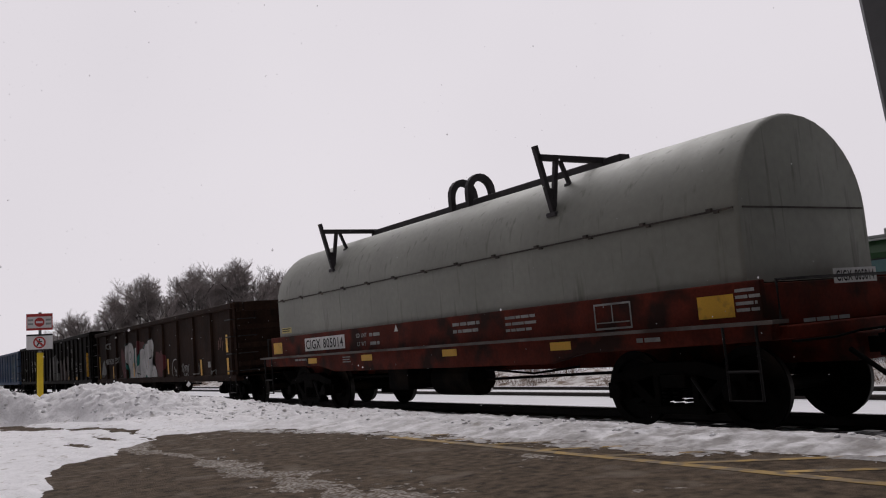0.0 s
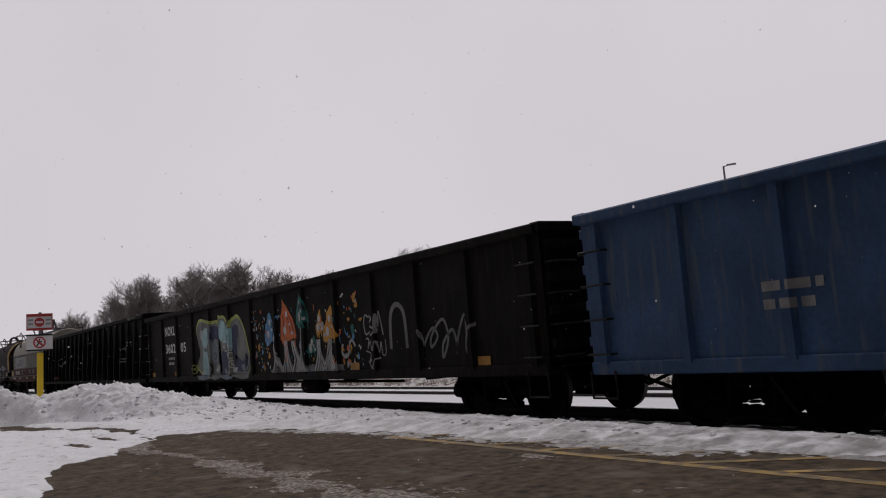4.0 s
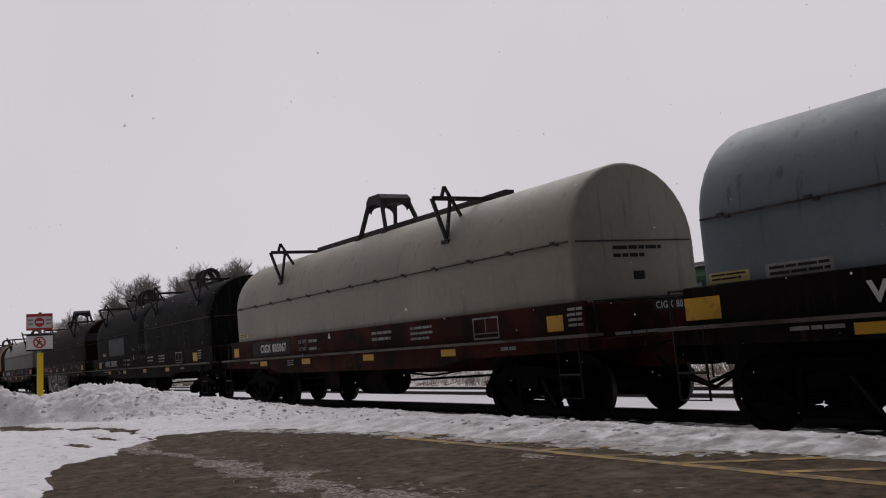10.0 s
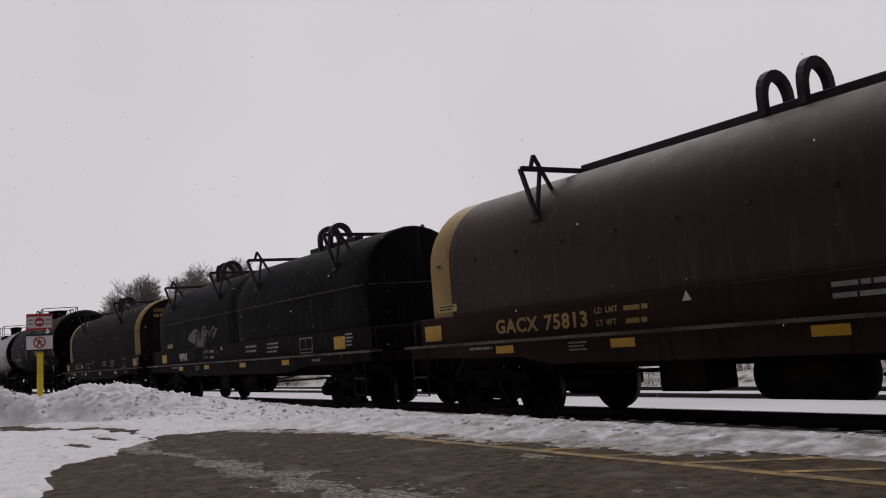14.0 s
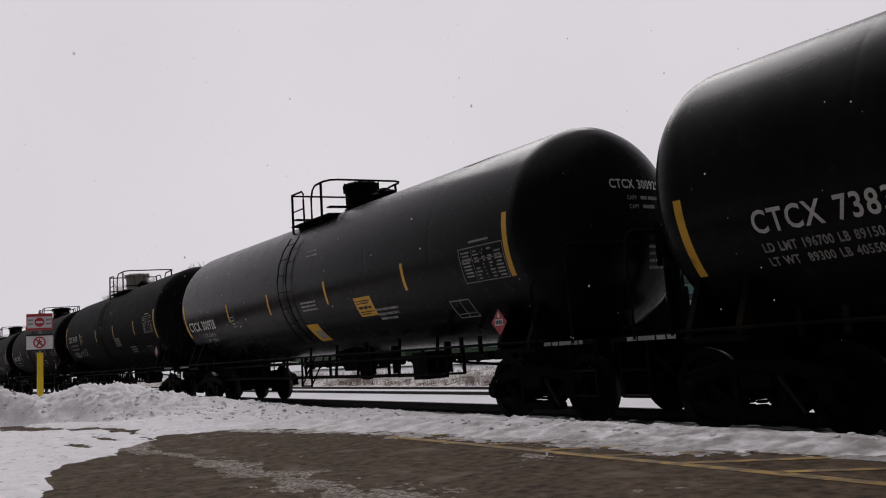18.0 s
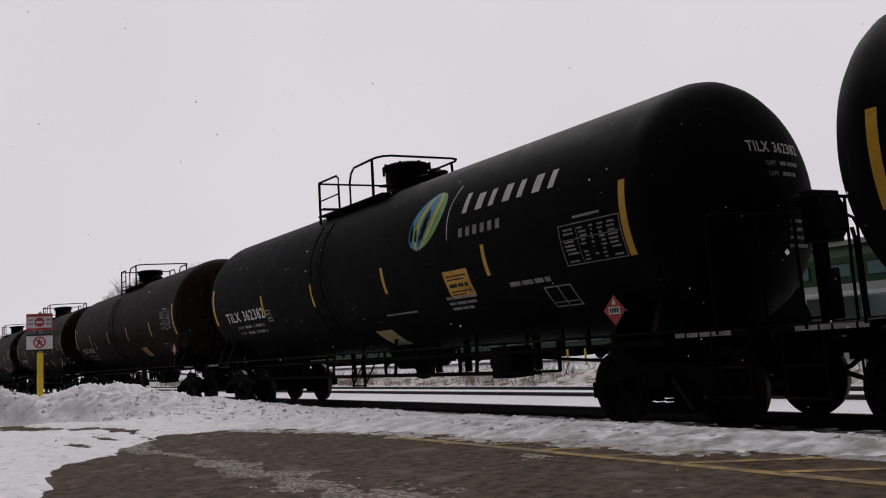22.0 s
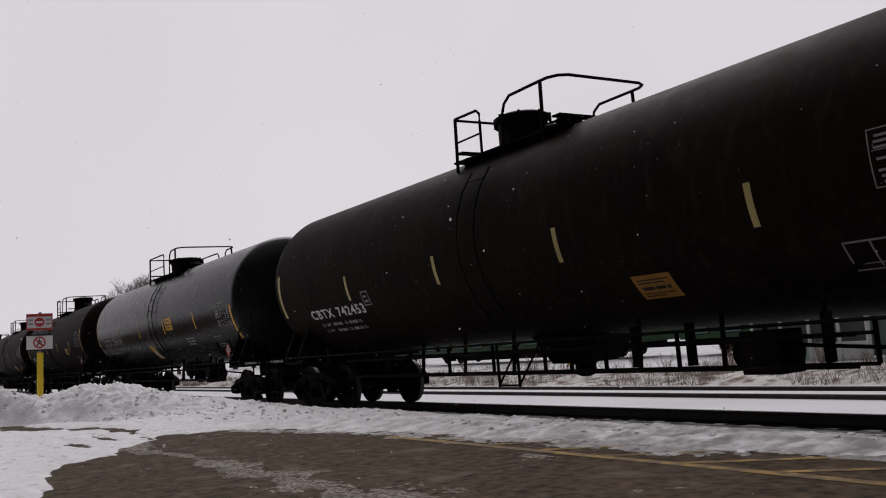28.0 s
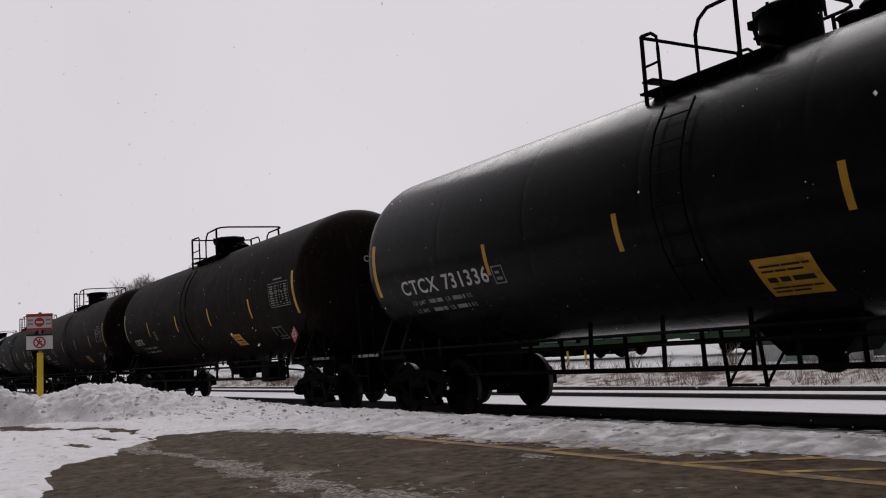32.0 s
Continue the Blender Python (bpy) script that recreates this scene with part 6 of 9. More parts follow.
def black_gon(car, wall, side, rnd, half):
    L0, L1 = [gon_layer(half, 19, 2.77, 0.0, k * 0.003, 0.91) for k in range(2)]
    faded = [[(-0.2, 1.45), (-0.1, 1.9), (0.35, 1.97), (0.5, 1.5), (0.36, 1.3), (0.46, 1.0), (0.42, 0.76), (-0.33, 0.76), (-0.36, 1.1)],
             [(0.79, 1.98), (1.15, 1.92), (1.3, 1.6), (1.45, 2.0), (1.73, 2.04), (1.7, 1.3), (1.62, 0.76), (0.7, 0.76), (0.72, 1.4)],
             [(1.84, 1.45), (1.95, 1.85), (2.3, 1.95), (2.5, 1.75), (2.4, 1.4), (2.56, 1.1), (2.51, 0.81), (1.92, 0.76)]]
    L2 = gon_layer(half, 19, 2.77, 0.0, 0.006, 0.91)
    for k, pts in enumerate(faded):
        cu, cv = sum(q[0] for q in pts) / len(pts), sum(q[1] for q in pts) / len(pts)
        marks("letter_outline", M["spray_black"], wall, L0, [("b", soft([(cu + (u - cu) * 1.12, max(0.72, cv + (v - cv) * 1.06)) for u, v in pts]))])
        marks("silver_letter", M["spray_grey"], wall, L1, [("b", soft(pts))])
        marks("linework", M["spray_soot"], wall, L2, [("s", [(cu - 0.3, 1.22 + 0.05 * k), (cu, 1.30), (cu + 0.3, 1.2)], 0.028), ("s", [(cu - 0.06 + 0.05 * k, 0.92), (cu + 0.02, 1.2)], 0.026)])
    for k, pts in enumerate(([(2.75, 1.78), (3.43, 1.82), (3.46, 0.82), (2.78, 0.80)], [(3.62, 1.80), (4.32, 1.95), (4.46, 0.80), (3.6, 0.79)], [(4.47, 1.95), (4.91, 1.90), (4.89, 1.09), (4.55, 0.84)])):
        fine = [(a[0] + (b[0] - a[0]) * q / 5 + 0.03 * math.sin(7 * q + k), a[1] + (b[1] - a[1]) * q / 5 + 0.03 * math.cos(9 * q + 2 * k)) for a, b in zip(pts, pts[1:] + pts[:1]) for q in range(5)]
        marks("pale_panel", M["spray_pink"], wall, L0, [("b", fine)])
        u0, grit = pts[0][0] + 0.08, random.Random(40 + k)
        marks("linework", M["spray_soot"], wall, L1, [("s", [(u0 + grit.uniform(0, 0.15), z), (u0 + 0.25, z + grit.uniform(-0.02, 0.02)), (u0 + grit.uniform(0.35, 0.6), z + grit.uniform(-0.03, 0.03))], 0.018) for z in (0.93, 1.01, 1.09, 1.17, 1.25, 1.34, 1.43, 1.52, 1.61, 1.7)])
    marks("tag", M["grime_white"], wall, L0, stroke_word("RKER", [(5.56 + 0.17 * k, 5.70 + 0.17 * k) for k in range(4)], 1.32, 0.28, 0.024) + stroke_word("LYR", [(5.58 + 0.13 * k, 5.69 + 0.13 * k) for k in range(3)], 1.62, 0.2, 0.022) + stroke_word("WEN", [(5.56 + 0.14 * k, 5.68 + 0.14 * k) for k in range(3)], 2.06, 0.16, 0.022) + [("s", [(5.78, 1.2), (5.95, 1.14), (5.85, 1.06), (5.92, 0.96)], 0.03), ("p", 5.76, 6.13, 0.89, 0.915), ("p", 5.78, 6.08, 0.85, 0.87)])
    marks("small_tag", M["spray_grey"], wall, L0, scribble(6.53, 6.81, 1.46, 1.64, 48, 4, 0.02))
    marks("small_print", M["grime_white"], wall, L0, bars(6.62, 1.32, (0.2, 0.3), 0.05, 0.05, rnd) + [("p", 6.69, 6.81, 1.01, 1.11)])
    marks("lettering", M["white"], wall, L0, [("w", "NO", 0.22, -6.01, -5.43, 1.72, 0.008), ("w", "KL", 0.22, -5.0, -4.54, 1.72, 0.008), ("w", "360", 0.22, -5.96, -5.33, 1.37, 0.008), ("w", "190", 0.22, -4.96, -4.34, 1.37, 0.008)])
    marks("weight_stencil", M["grime_white"], wall, L0, [("w", "LD LMT", 0.08, -5.76, -5.3, 1.08), ("w", "LT WT", 0.08, -5.74, -5.34, 0.96)] + bars(-4.8, 1.08, (0.32, 0.32), 0.07, 0.05, rnd))
    for x, w in ((-6.48, 0.3), (-3.63, 0.5), (0.16, 0.42), (2.16, 0.46), (4.98, 0.44), (6.75, 0.44)):
        marks("reflector", M["yellow"], wall, L1, [("p", x - w / 2, x + w / 2, 0.87, 1.0)])
    marks("plate_row", M["grime_white"], wall, L0, [("p", x, x + 0.14, 0.98, 1.09) for x in (-6.4, -3.65, -1.7, 0.1, 2.1)] + [("p", x, x + 0.12, 0.9, 1.02) for x in (-9.2, -8.4, 7.9)])
    marks("side_stripe", M["yellow"], wall, L0, [("p", 9.2, 9.3, 0.98, 1.95)])
    marks("route_box", M["grime_white"], wall, L0, [("f", 7.36, 7.94, 1.21, 1.55, 0.028), ("p", 7.63, 7.66, 1.30, 1.52), ("p", 7.39, 7.91, 1.28, 1.30)])
    marks("tag", M["spray_grey"], wall, L0, scribble(-8.2, -7.6, 1.35, 1.6, 45, 3, 0.03))


def blue_gon(car, wall, side, rnd, half):
    L0, L1 = [gon_layer(half, 15, G_TOP - 0.04, 0.0, k * 0.003) for k in range(2)]
    marks("faded_panel", M["faded_blue"], wall, L0, [("p", 6.9, 7.95, 0.86, 2.44)])
    marks("route_box", M["grime_white"], wall, L1, [("f", 7.2, 7.75, 1.1, 1.45, 0.03), ("p", 7.3, 7.65, 1.2, 1.27)])
    marks("plate_row", M["grime_white"], wall, L1, bars(8.9, 1.0, (0.6,), 0.12, 0, rnd) + bars(6.0, 1.05, (0.4,), 0.08, 0, rnd) + bars(-7.5, 1.5, (0.7, 0.6), 0.1, 0.08, rnd))


def mural_gon(car, wall, side, rnd, half):
    Ls = [gon_layer(half, 13, G_TOP, 0.0, k * 0.003) for k in range(5)]
    # a row of four tall block letters: lime haze round a silver body, aqua and navy fills
    for k, outline in enumerate(([(-4.94, 1.98), (-4.72, 2.28), (-4.28, 2.27), (-3.86, 2.08), (-3.84, 1.4), (-3.86, 0.84), (-4.5, 0.86), (-4.92, 1.12), (-4.72, 1.5)],
                                 [(-3.9, 2.1), (-3.6, 2.18), (-3.1, 2.12), (-3.0, 1.4), (-3.05, 0.74), (-3.9, 0.8)],
                                 [(-3.12, 2.18), (-2.9, 2.28), (-2.62, 2.25), (-2.38, 2.0), (-2.2, 2.04), (-2.05, 1.4), (-2.1, 0.76), (-3.1, 0.78)],
                                 [(-2.2, 2.0), (-1.92, 2.2), (-1.64, 2.22), (-1.3, 1.95), (-1.14, 1.55), (-0.98, 1.15), (-1.28, 0.74), (-2.15, 0.76)])):
        cu = sum(p[0] for p in outline) / len(outline)
        edge = [(cu + (p[0] - cu) * 1.09 + 0.02 * math.sin(9 * q + k), max(0.80, p[1] + (0.08 if p[1] > 1.3 else -0.03))) for q, p in enumerate(outline)]
        marks("lettering_edge", M["spray_lime"], wall, Ls[0], [("b", soft(edge))])
        marks("lettering_body", M["spray_grey"], wall, Ls[1], [("b", soft(outline))])
        low = [p[0] for p in outline if p[1] < 1.2]
        marks("sill_paint", M["spray_grey" if k % 2 else "spray_dusk"], wall, on_flat(-G_Y + 0.006), [("b", [(min(low), 0.862), (min(low) + 0.06, 0.76 + 0.02 * k), (sum(low) / len(low), 0.74), (max(low) - 0.05, 0.77), (max(low), 0.862)])])
    for col, outline in (("spray_aqua", [(-4.55, 1.9), (-4.25, 2.1), (-3.96, 2.06), (-4.02, 1.75), (-4.2, 1.5), (-4.4, 1.55)]),
                         ("spray_aqua", [(-4.38, 1.6), (-4.18, 1.55), (-3.9, 1.02), (-4.05, 0.82), (-4.5, 1.0)]),
                         ("spray_dusk", [(-3.88, 2.06), (-3.68, 2.06), (-3.7, 1.7), (-3.95, 1.58)]),
                         ("spray_navy", [(-3.7, 2.12), (-3.15, 2.08), (-3.15, 1.78), (-3.45, 1.8), (-3.68, 1.72)]),
                         ("spray_aqua", [(-3.02, 2.2), (-2.68, 2.2), (-2.48, 1.9), (-2.5, 1.66), (-3.1, 1.78)]),
                         ("spray_aqua", [(-2.55, 1.88), (-2.14, 2.0), (-2.12, 1.5), (-2.52, 1.68)]),
                         ("spray_dusk", [(-3.66, 1.62), (-3.42, 1.74), (-3.22, 1.58), (-3.24, 1.28), (-3.45, 1.18), (-3.66, 1.25)]),
                         ("spray_navy", [(-2.95, 1.42), (-2.58, 1.42), (-2.45, 1.12), (-2.62, 0.82), (-2.92, 0.93)]),
                         ("spray_navy", [(-2.08, 2.0), (-1.78, 2.08), (-1.62, 1.94), (-1.82, 1.6), (-1.82, 1.2), (-2.0, 1.3), (-2.12, 1.62)]),
                         ("spray_navy", [(-1.98, 1.32), (-1.8, 1.3), (-1.42, 1.18), (-1.14, 1.34), (-1.1, 1.16), (-1.4, 0.93), (-1.94, 1.0)]),
                         ("spray_dusk", [(-1.22, 1.5), (-1.08, 1.4), (-1.06, 1.05), (-1.2, 0.82), (-1.36, 0.8), (-1.2, 1.1)])):
        marks("lettering_fill", M[col], wall, Ls[2], [("b", soft(outline))])
    for seed in range(6):
        u = -4.5 + 0.62 * seed
        marks("fade", M["spray_dusk" if seed % 2 else "spray_silver"], wall, Ls[3], [("b", oval(u, 0.92 + 0.05 * (seed % 3), 0.16, 0.07, 0.3 * (-1) ** seed, 14, 0.3, seed))])
    ring = lambda u, v, r, w=0.03: ("s", [(u + r * math.cos(2.2 * math.pi * k / 10), v + r * 0.9 * math.sin(2.2 * math.pi * k / 10)) for k in range(11)], w)
    marks("linework", M["spray_white"], wall, Ls[3], [ring(-4.52, 1.95, 0.12), ring(-4.52, 1.95, 0.05), ring(-4.34, 1.5, 0.09), ring(-4.3, 1.62, 0.04), ring(-2.74, 1.62, 0.08), ring(-2.2, 1.52, 0.06), ring(-2.2, 1.33, 0.08), ring(-2.14, 1.12, 0.1), ring(-2.14, 1.12, 0.04),
          ("s", [(-4.32, 2.0), (-4.24, 2.08), (-4.16, 1.9), (-4.12, 1.8)], 0.03), ("s", [(-2.7, 1.46), (-2.55, 1.44), (-2.52, 1.3)], 0.03), ("s", [(-3.98, 2.0), (-4.05, 1.7), (-4.2, 1.5)], 0.025)])
    marks("linework", M["spray_black"], wall, Ls[3], [ring(-3.45, 1.35, 0.09), ring(-1.75, 1.85, 0.1), ring(-1.2, 1.25, 0.1), ring(-1.2, 1.02, 0.1), ("s", [(-3.12, 1.76), (-3.18, 1.2), (-3.0, 0.78)], 0.025), ("s", [(-2.42, 1.98), (-2.5, 1.4), (-2.35, 0.8)], 0.025), ("s", [(-3.95, 1.58), (-3.7, 1.1), (-3.75, 0.8)], 0.025)])
    # a cluster of pointed toadstools with dripping silver stems
    bell = lambda u, v, a, b, lean=0.0: soft([(u - a, v - 0.75 * b), (u - 0.85 * a, v - 0.1 * b), (u - 0.42 * a + lean, v + 0.55 * b), (u + lean * 2, v + b), (u + 0.38 * a + lean, v + 0.5 * b), (u + 0.75 * a, v - 0.05 * b), (u + a, v - 0.7 * b), (u + 0.3 * a, v - 0.72 * b), (u - 0.4 * a, v - 0.95 * b)])
    shade = {"spray_blue": "spray_navy", "spray_orange": "spray_red", "spray_teal": "spray_black", "spray_amber": "spray_orange"}
    paint = random.Random(11)
    for k, (u, v, a, b, col, lean) in enumerate(((0.42, 1.86, 0.36, 0.38, "spray_blue", -0.02), (1.40, 1.94, 0.44, 0.50, "spray_orange", -0.10), (2.20, 2.16, 0.32, 0.40, "spray_teal", -0.03), (3.02, 1.82, 0.18, 0.25, "spray_amber", 0.02), (3.50, 1.76, 0.34, 0.36, "spray_amber", 0.02), (2.62, 1.40, 0.26, 0.18, "spray_teal", 0.04))):
        ragged = [(x + 0.05 * a * math.sin(7 * q + k) + paint.uniform(-0.02, 0.02), z + 0.05 * b * math.cos(5 * q + k) + paint.uniform(-0.02, 0.02)) for q, (x, z) in enumerate(bell(u, v, a, b, lean))]
        marks("mushroom_cap", M[col], wall, Ls[1], [("b", ragged)])
        marks("cap_mottle", M[shade[col]], wall, Ls[2], [("s", [(u + f * a * 0.5 + lean, v + 0.35 * b), (u + f * a * 0.8, v - 0.15 * b), (u + f * a, v - 0.55 * b)], 0.03 + 0.03 * paint.random()) for f in (-0.55, 0.3, 0.7)])
        marks("cap_spotting", M["spray_white"], wall, Ls[3], [("b", oval(u + dx * a, v + dy * b, r, r * 1.25, 0.1, n=10)) for dx, dy, r in ((-0.35, -0.35, 0.075), (0.25, -0.1, 0.03), (-0.05, 0.35, 0.055), (0.45, -0.5, 0.03))])
        marks("cap_drip", M[col], wall, Ls[3], [("s", [(u + a * f, v - 0.6 * b), (u + a * f + 0.02, v - 0.9 * b - 0.1 * paint.random())], 0.035) for f in (-0.75, -0.3, 0.35, 0.8)])
    for k, (u, top, lean) in enumerate(((0.62, 1.5, 0.1), (1.25, 1.55, 0.02), (1.62, 1.52, 0.2), (2.16, 1.78, -0.06), (2.92, 1.5, 0.02), (3.46, 1.48, -0.08))):
        # each stem is a bundle of wavering streaks that spread at the foot
        for tone, layer, n in (("spray_grey", 1, 6), ("spray_silver", 2, 5), ("spray_black", 3, 3), ("spray_white", 4, 3)):
            its = []
            for q in range(n):
                f = (q + 0.5) / n - 0.5 + paint.uniform(-0.08, 0.08)
                its.append(("s", [(u + 0.16 * f, top), (u + lean * 0.5 + 0.20 * f + paint.uniform(-0.03, 0.03), top - 0.22), (u + lean + 0.30 * f + paint.uniform(-0.03, 0.03), 1.12), (u + lean + 0.85 * f, 0.84)], 0.055 if layer < 3 else 0.03))
            marks("mushroom_stem" if layer == 1 else "stem_streak", M[tone], wall, Ls[layer], its)
    marks("drip", M["spray_orange"], wall, Ls[3], [("s", [(1.22, 1.6), (1.26, 1.3), (1.24, 1.1)], 0.07)])
    marks("ground_haze", M["spray_grey"], wall, Ls[0], [("b", oval(u, 0.90, 0.40, 0.085, 0.02, 16, 0.25, k)) for k, u in enumerate((0.75, 1.4, 1.95, 2.5, 3.1, 3.65))] + [("s", [(u, 1.0), (u + 0.3, 0.97), (u + 0.62, 1.02)], 0.04) for u in (0.9, 1.7, 2.5, 3.2)])
    marks("swirl", M["spray_silver"], wall, Ls[2], [("s", [(4.0, 1.36), (3.96, 1.2), (4.1, 1.12), (4.25, 1.2), (4.2, 1.28)], 0.07), ("s", [(4.28, 1.36), (4.4, 1.42), (4.52, 1.3)], 0.06), ("s", [(4.22, 1.05), (4.3, 0.95), (4.28, 0.86)], 0.06)])
    dots = random.Random(3)
    for col in ("spray_blue", "spray_orange", "spray_teal", "spray_amber", "spray_white", "spray_silver"):
        its = [("b", oval(dots.choice((dots.uniform(-0.6, 0.3), dots.uniform(0.2, 4.0), dots.uniform(3.9, 4.8))), dots.uniform(0.85, 2.3), dots.uniform(0.012, 0.025) + 0.06 * dots.random() ** 3, dots.uniform(0.015, 0.035) + 0.07 * dots.random() ** 3, dots.uniform(-0.8, 0.8), 12, 0.3, dots.randrange(99))) for _ in range(26)]
        marks("paint_spatter", M[col], wall, Ls[3], its)
    marks("tag", M["grime_white"], wall, Ls[0], [("s", [(5.1, 1.8), (4.96, 1.84), (4.9, 1.68), (4.96, 1.5), (5.12, 1.54)], 0.035), ("s", [(5.14, 1.5), (5.16, 1.82), (5.3, 1.76), (5.18, 1.66), (5.4, 1.56), (5.18, 1.45)], 0.035), ("s", [(5.36, 1.5), (5.38, 1.84), (5.43, 1.62), (5.48, 1.88), (5.6, 1.46)], 0.035),
          ("s", [(4.95, 1.42), (5.05, 1.4), (5.0, 1.24), (5.1, 1.36), (5.16, 1.22), (5.22, 1.38), (5.28, 1.2), (5.36, 1.36), (5.42, 1.16), (5.5, 1.34), (5.54, 1.12), (5.66, 1.14), (5.66, 1.38)], 0.028),
          ("s", [(4.92, 1.2), (5.1, 1.14), (5.02, 0.98), (5.2, 1.1), (5.24, 0.9), (5.34, 1.04), (5.46, 1.06)], 0.026), ("s", [(5.0, 1.02), (5.12, 0.85), (5.21, 0.72), (5.28, 0.9)], 0.026)])
    marks("arch_stroke", M["spray_grey"], wall, Ls[0], [("s", [(5.85, 1.2), (5.9, 1.75), (6.1, 1.95), (6.35, 1.8), (6.4, 1.2)], 0.09)] + scribble(6.8, 8.4, 1.0, 1.6, 48, 5, 0.05))
    marks("lettering", M["white"], wall, Ls[0], [("w", "NOKL", 0.27, -8.07, -7.03, 2.08, 0.008), ("w", "3602", 0.27, -8.05, -7.06, 1.56, 0.008), ("w", "05", 0.27, -6.51, -6.02, 1.56, 0.008)])
    marks("weight_stencil", M["grime_white"], wall, Ls[0], bars(-7.8, 1.36, (0.6, 0.55), 0.07, 0.08, rnd))
    marks("tag", M["spray_lime"], wall, Ls[0], [("s", [(-5.42, 1.16), (-5.5, 1.02), (-5.4, 0.92), (-5.33, 1.04), (-5.42, 1.16)], 0.025), ("s", [(-5.26, 0.92), (-5.24, 1.14), (-5.14, 1.1), (-5.22, 1.04), (-5.1, 0.96), (-5.24, 0.92)], 0.025), ("s", [(-5.06, 0.94), (-5.06, 1.16), (-4.98, 1.0), (-4.9, 1.18), (-4.86, 0.96)], 0.025)])
    for x in (-9.5, -7.0, 4.47, 8.6):
        marks("reflector", M["dull_orange"], wall, Ls[4], [("p", x - 0.16, x + 0.16, 0.87, 1.0)])


def green_gon(car, wall, side, rnd, half):
    L0 = gon_layer(half, 19, 2.93, 0.12, 0.0, 1.11)
    marks("scrawled_letters", M["grime_white"], wall, L0, stroke_word("CANKYWER", ((-5.2, -4.6), (-4.25, -3.7), (-3.2, -2.8), (-2.15, -1.72), (-1.3, -0.75), (-0.35, 0.35), (0.75, 1.15), (1.5, 2.05)), 1.38, 0.60, 0.028))
    marks("lettering", M["white"], wall, L0, [("w", "ATW", 0.22, -9.75, -9.05, 2.42, 0.008), ("w", "40", 0.24, -9.62, -9.12, 1.97, 0.008), ("w", "525", 0.24, -8.82, -8.2, 1.97, 0.008)])
    marks("weight_stencil", M["grime_white"], wall, L0, bars(-8.65, 1.58, (0.36,), 0.07, 0.0, rnd) + bars(-8.62, 1.40, (0.36, 0.36), 0.06, 0.05, rnd) + bars(-8.6, 1.08, (0.34, 0.34), 0.05, 0.04, rnd) + bars(-9.4, 1.5, (0.15, 0.15), 0.07, 0.08, rnd))
    marks("route_box", M["white"], wall, L0, [("f", 6.5, 7.0, 1.3, 1.62, 0.03), ("s", [(6.55, 1.36), (6.75, 1.5), (6.95, 1.56)], 0.03)])
    marks("tag", M["grime_white"], wall, L0, scribble(6.5, 7.4, 1.78, 1.95, 61, 5, 0.035) + bars(7.08, 1.52, (0.42, 0.42), 0.045, 0.05, rnd) + bars(7.85, 2.06, (0.36, 0.4), 0.05, 0.05, rnd) + [("f", -8.15, -7.95, 2.1, 2.4, 0.025)])
    marks("plate_row", M["dull_red_text"], wall, L0, [("p", x, x + 0.45, 0.92, 1.04) for x in (-6.3, -1.9, 2.6)] + [("p", 8.3, 8.75, 0.95, 1.15)])
    marks("faint_plate", M["grime"], wall, L0, [("p", x, x + 0.4, 0.95, 1.05) for x in (-4.0, 0.6, 4.6)])
    chord = on_flat(-G_Y - 0.034)
    marks("chord_tag", M["grime_white"], wall, chord, scribble(8.0, 9.2, 2.83, 2.90, 62, 6, 0.02))


def pale_patch(car, hood, fr, side, hside, rnd):
    marks("pale_patch", M["patch_grey"], hood, hside, [("p", -5.45, -0.7, 1.70, 2.36)])
    marks("black_tag", M["spray_black"], hood, on_flat(-1.209), [("s", [(-4.66, 2.04), (-4.86, 1.98), (-4.9, 1.92), (-4.7, 1.9), (-4.72, 1.83), (-4.92, 1.81)], 0.03), ("s", [(-4.66, 1.84), (-4.56, 2.06), (-4.5, 1.86)], 0.03), ("s", [(-4.34, 2.02), (-4.46, 1.94), (-4.36, 1.86), (-4.24, 1.9)], 0.03),
          ("s", [(-4.12, 2.0), (-4.26, 1.94), (-4.12, 1.92), (-4.24, 1.86), (-4.06, 1.84)], 0.03), ("s", [(-4.06, 2.0), (-4.08, 1.8)], 0.03), ("s", [(-4.16, 1.9), (-3.94, 1.93)], 0.03),
          ("s", [(-3.66, 2.1), (-3.86, 2.12), (-3.93, 1.94), (-3.76, 1.82), (-3.5, 1.9), (-3.4, 2.1), (-3.55, 2.16), (-3.66, 2.0), (-3.5, 1.86), (-3.28, 1.9)], 0.04),
          ("s", [(-3.14, 2.14), (-3.3, 2.18), (-3.42, 2.06), (-3.2, 2.0), (-3.16, 1.9), (-3.4, 1.86)], 0.04), ("s", [(-3.1, 1.96), (-2.98, 2.16), (-2.8, 2.16), (-2.74, 1.96), (-2.92, 1.88), (-3.04, 2.0), (-2.84, 2.04), (-2.7, 1.9), (-2.84, 1.78)], 0.04)])
    marks("faint_tag", M["spray_grey"], hood, on_flat(-1.209), scribble(-2.4, -1.5, 1.95, 2.2, 73, 4, 0.03))


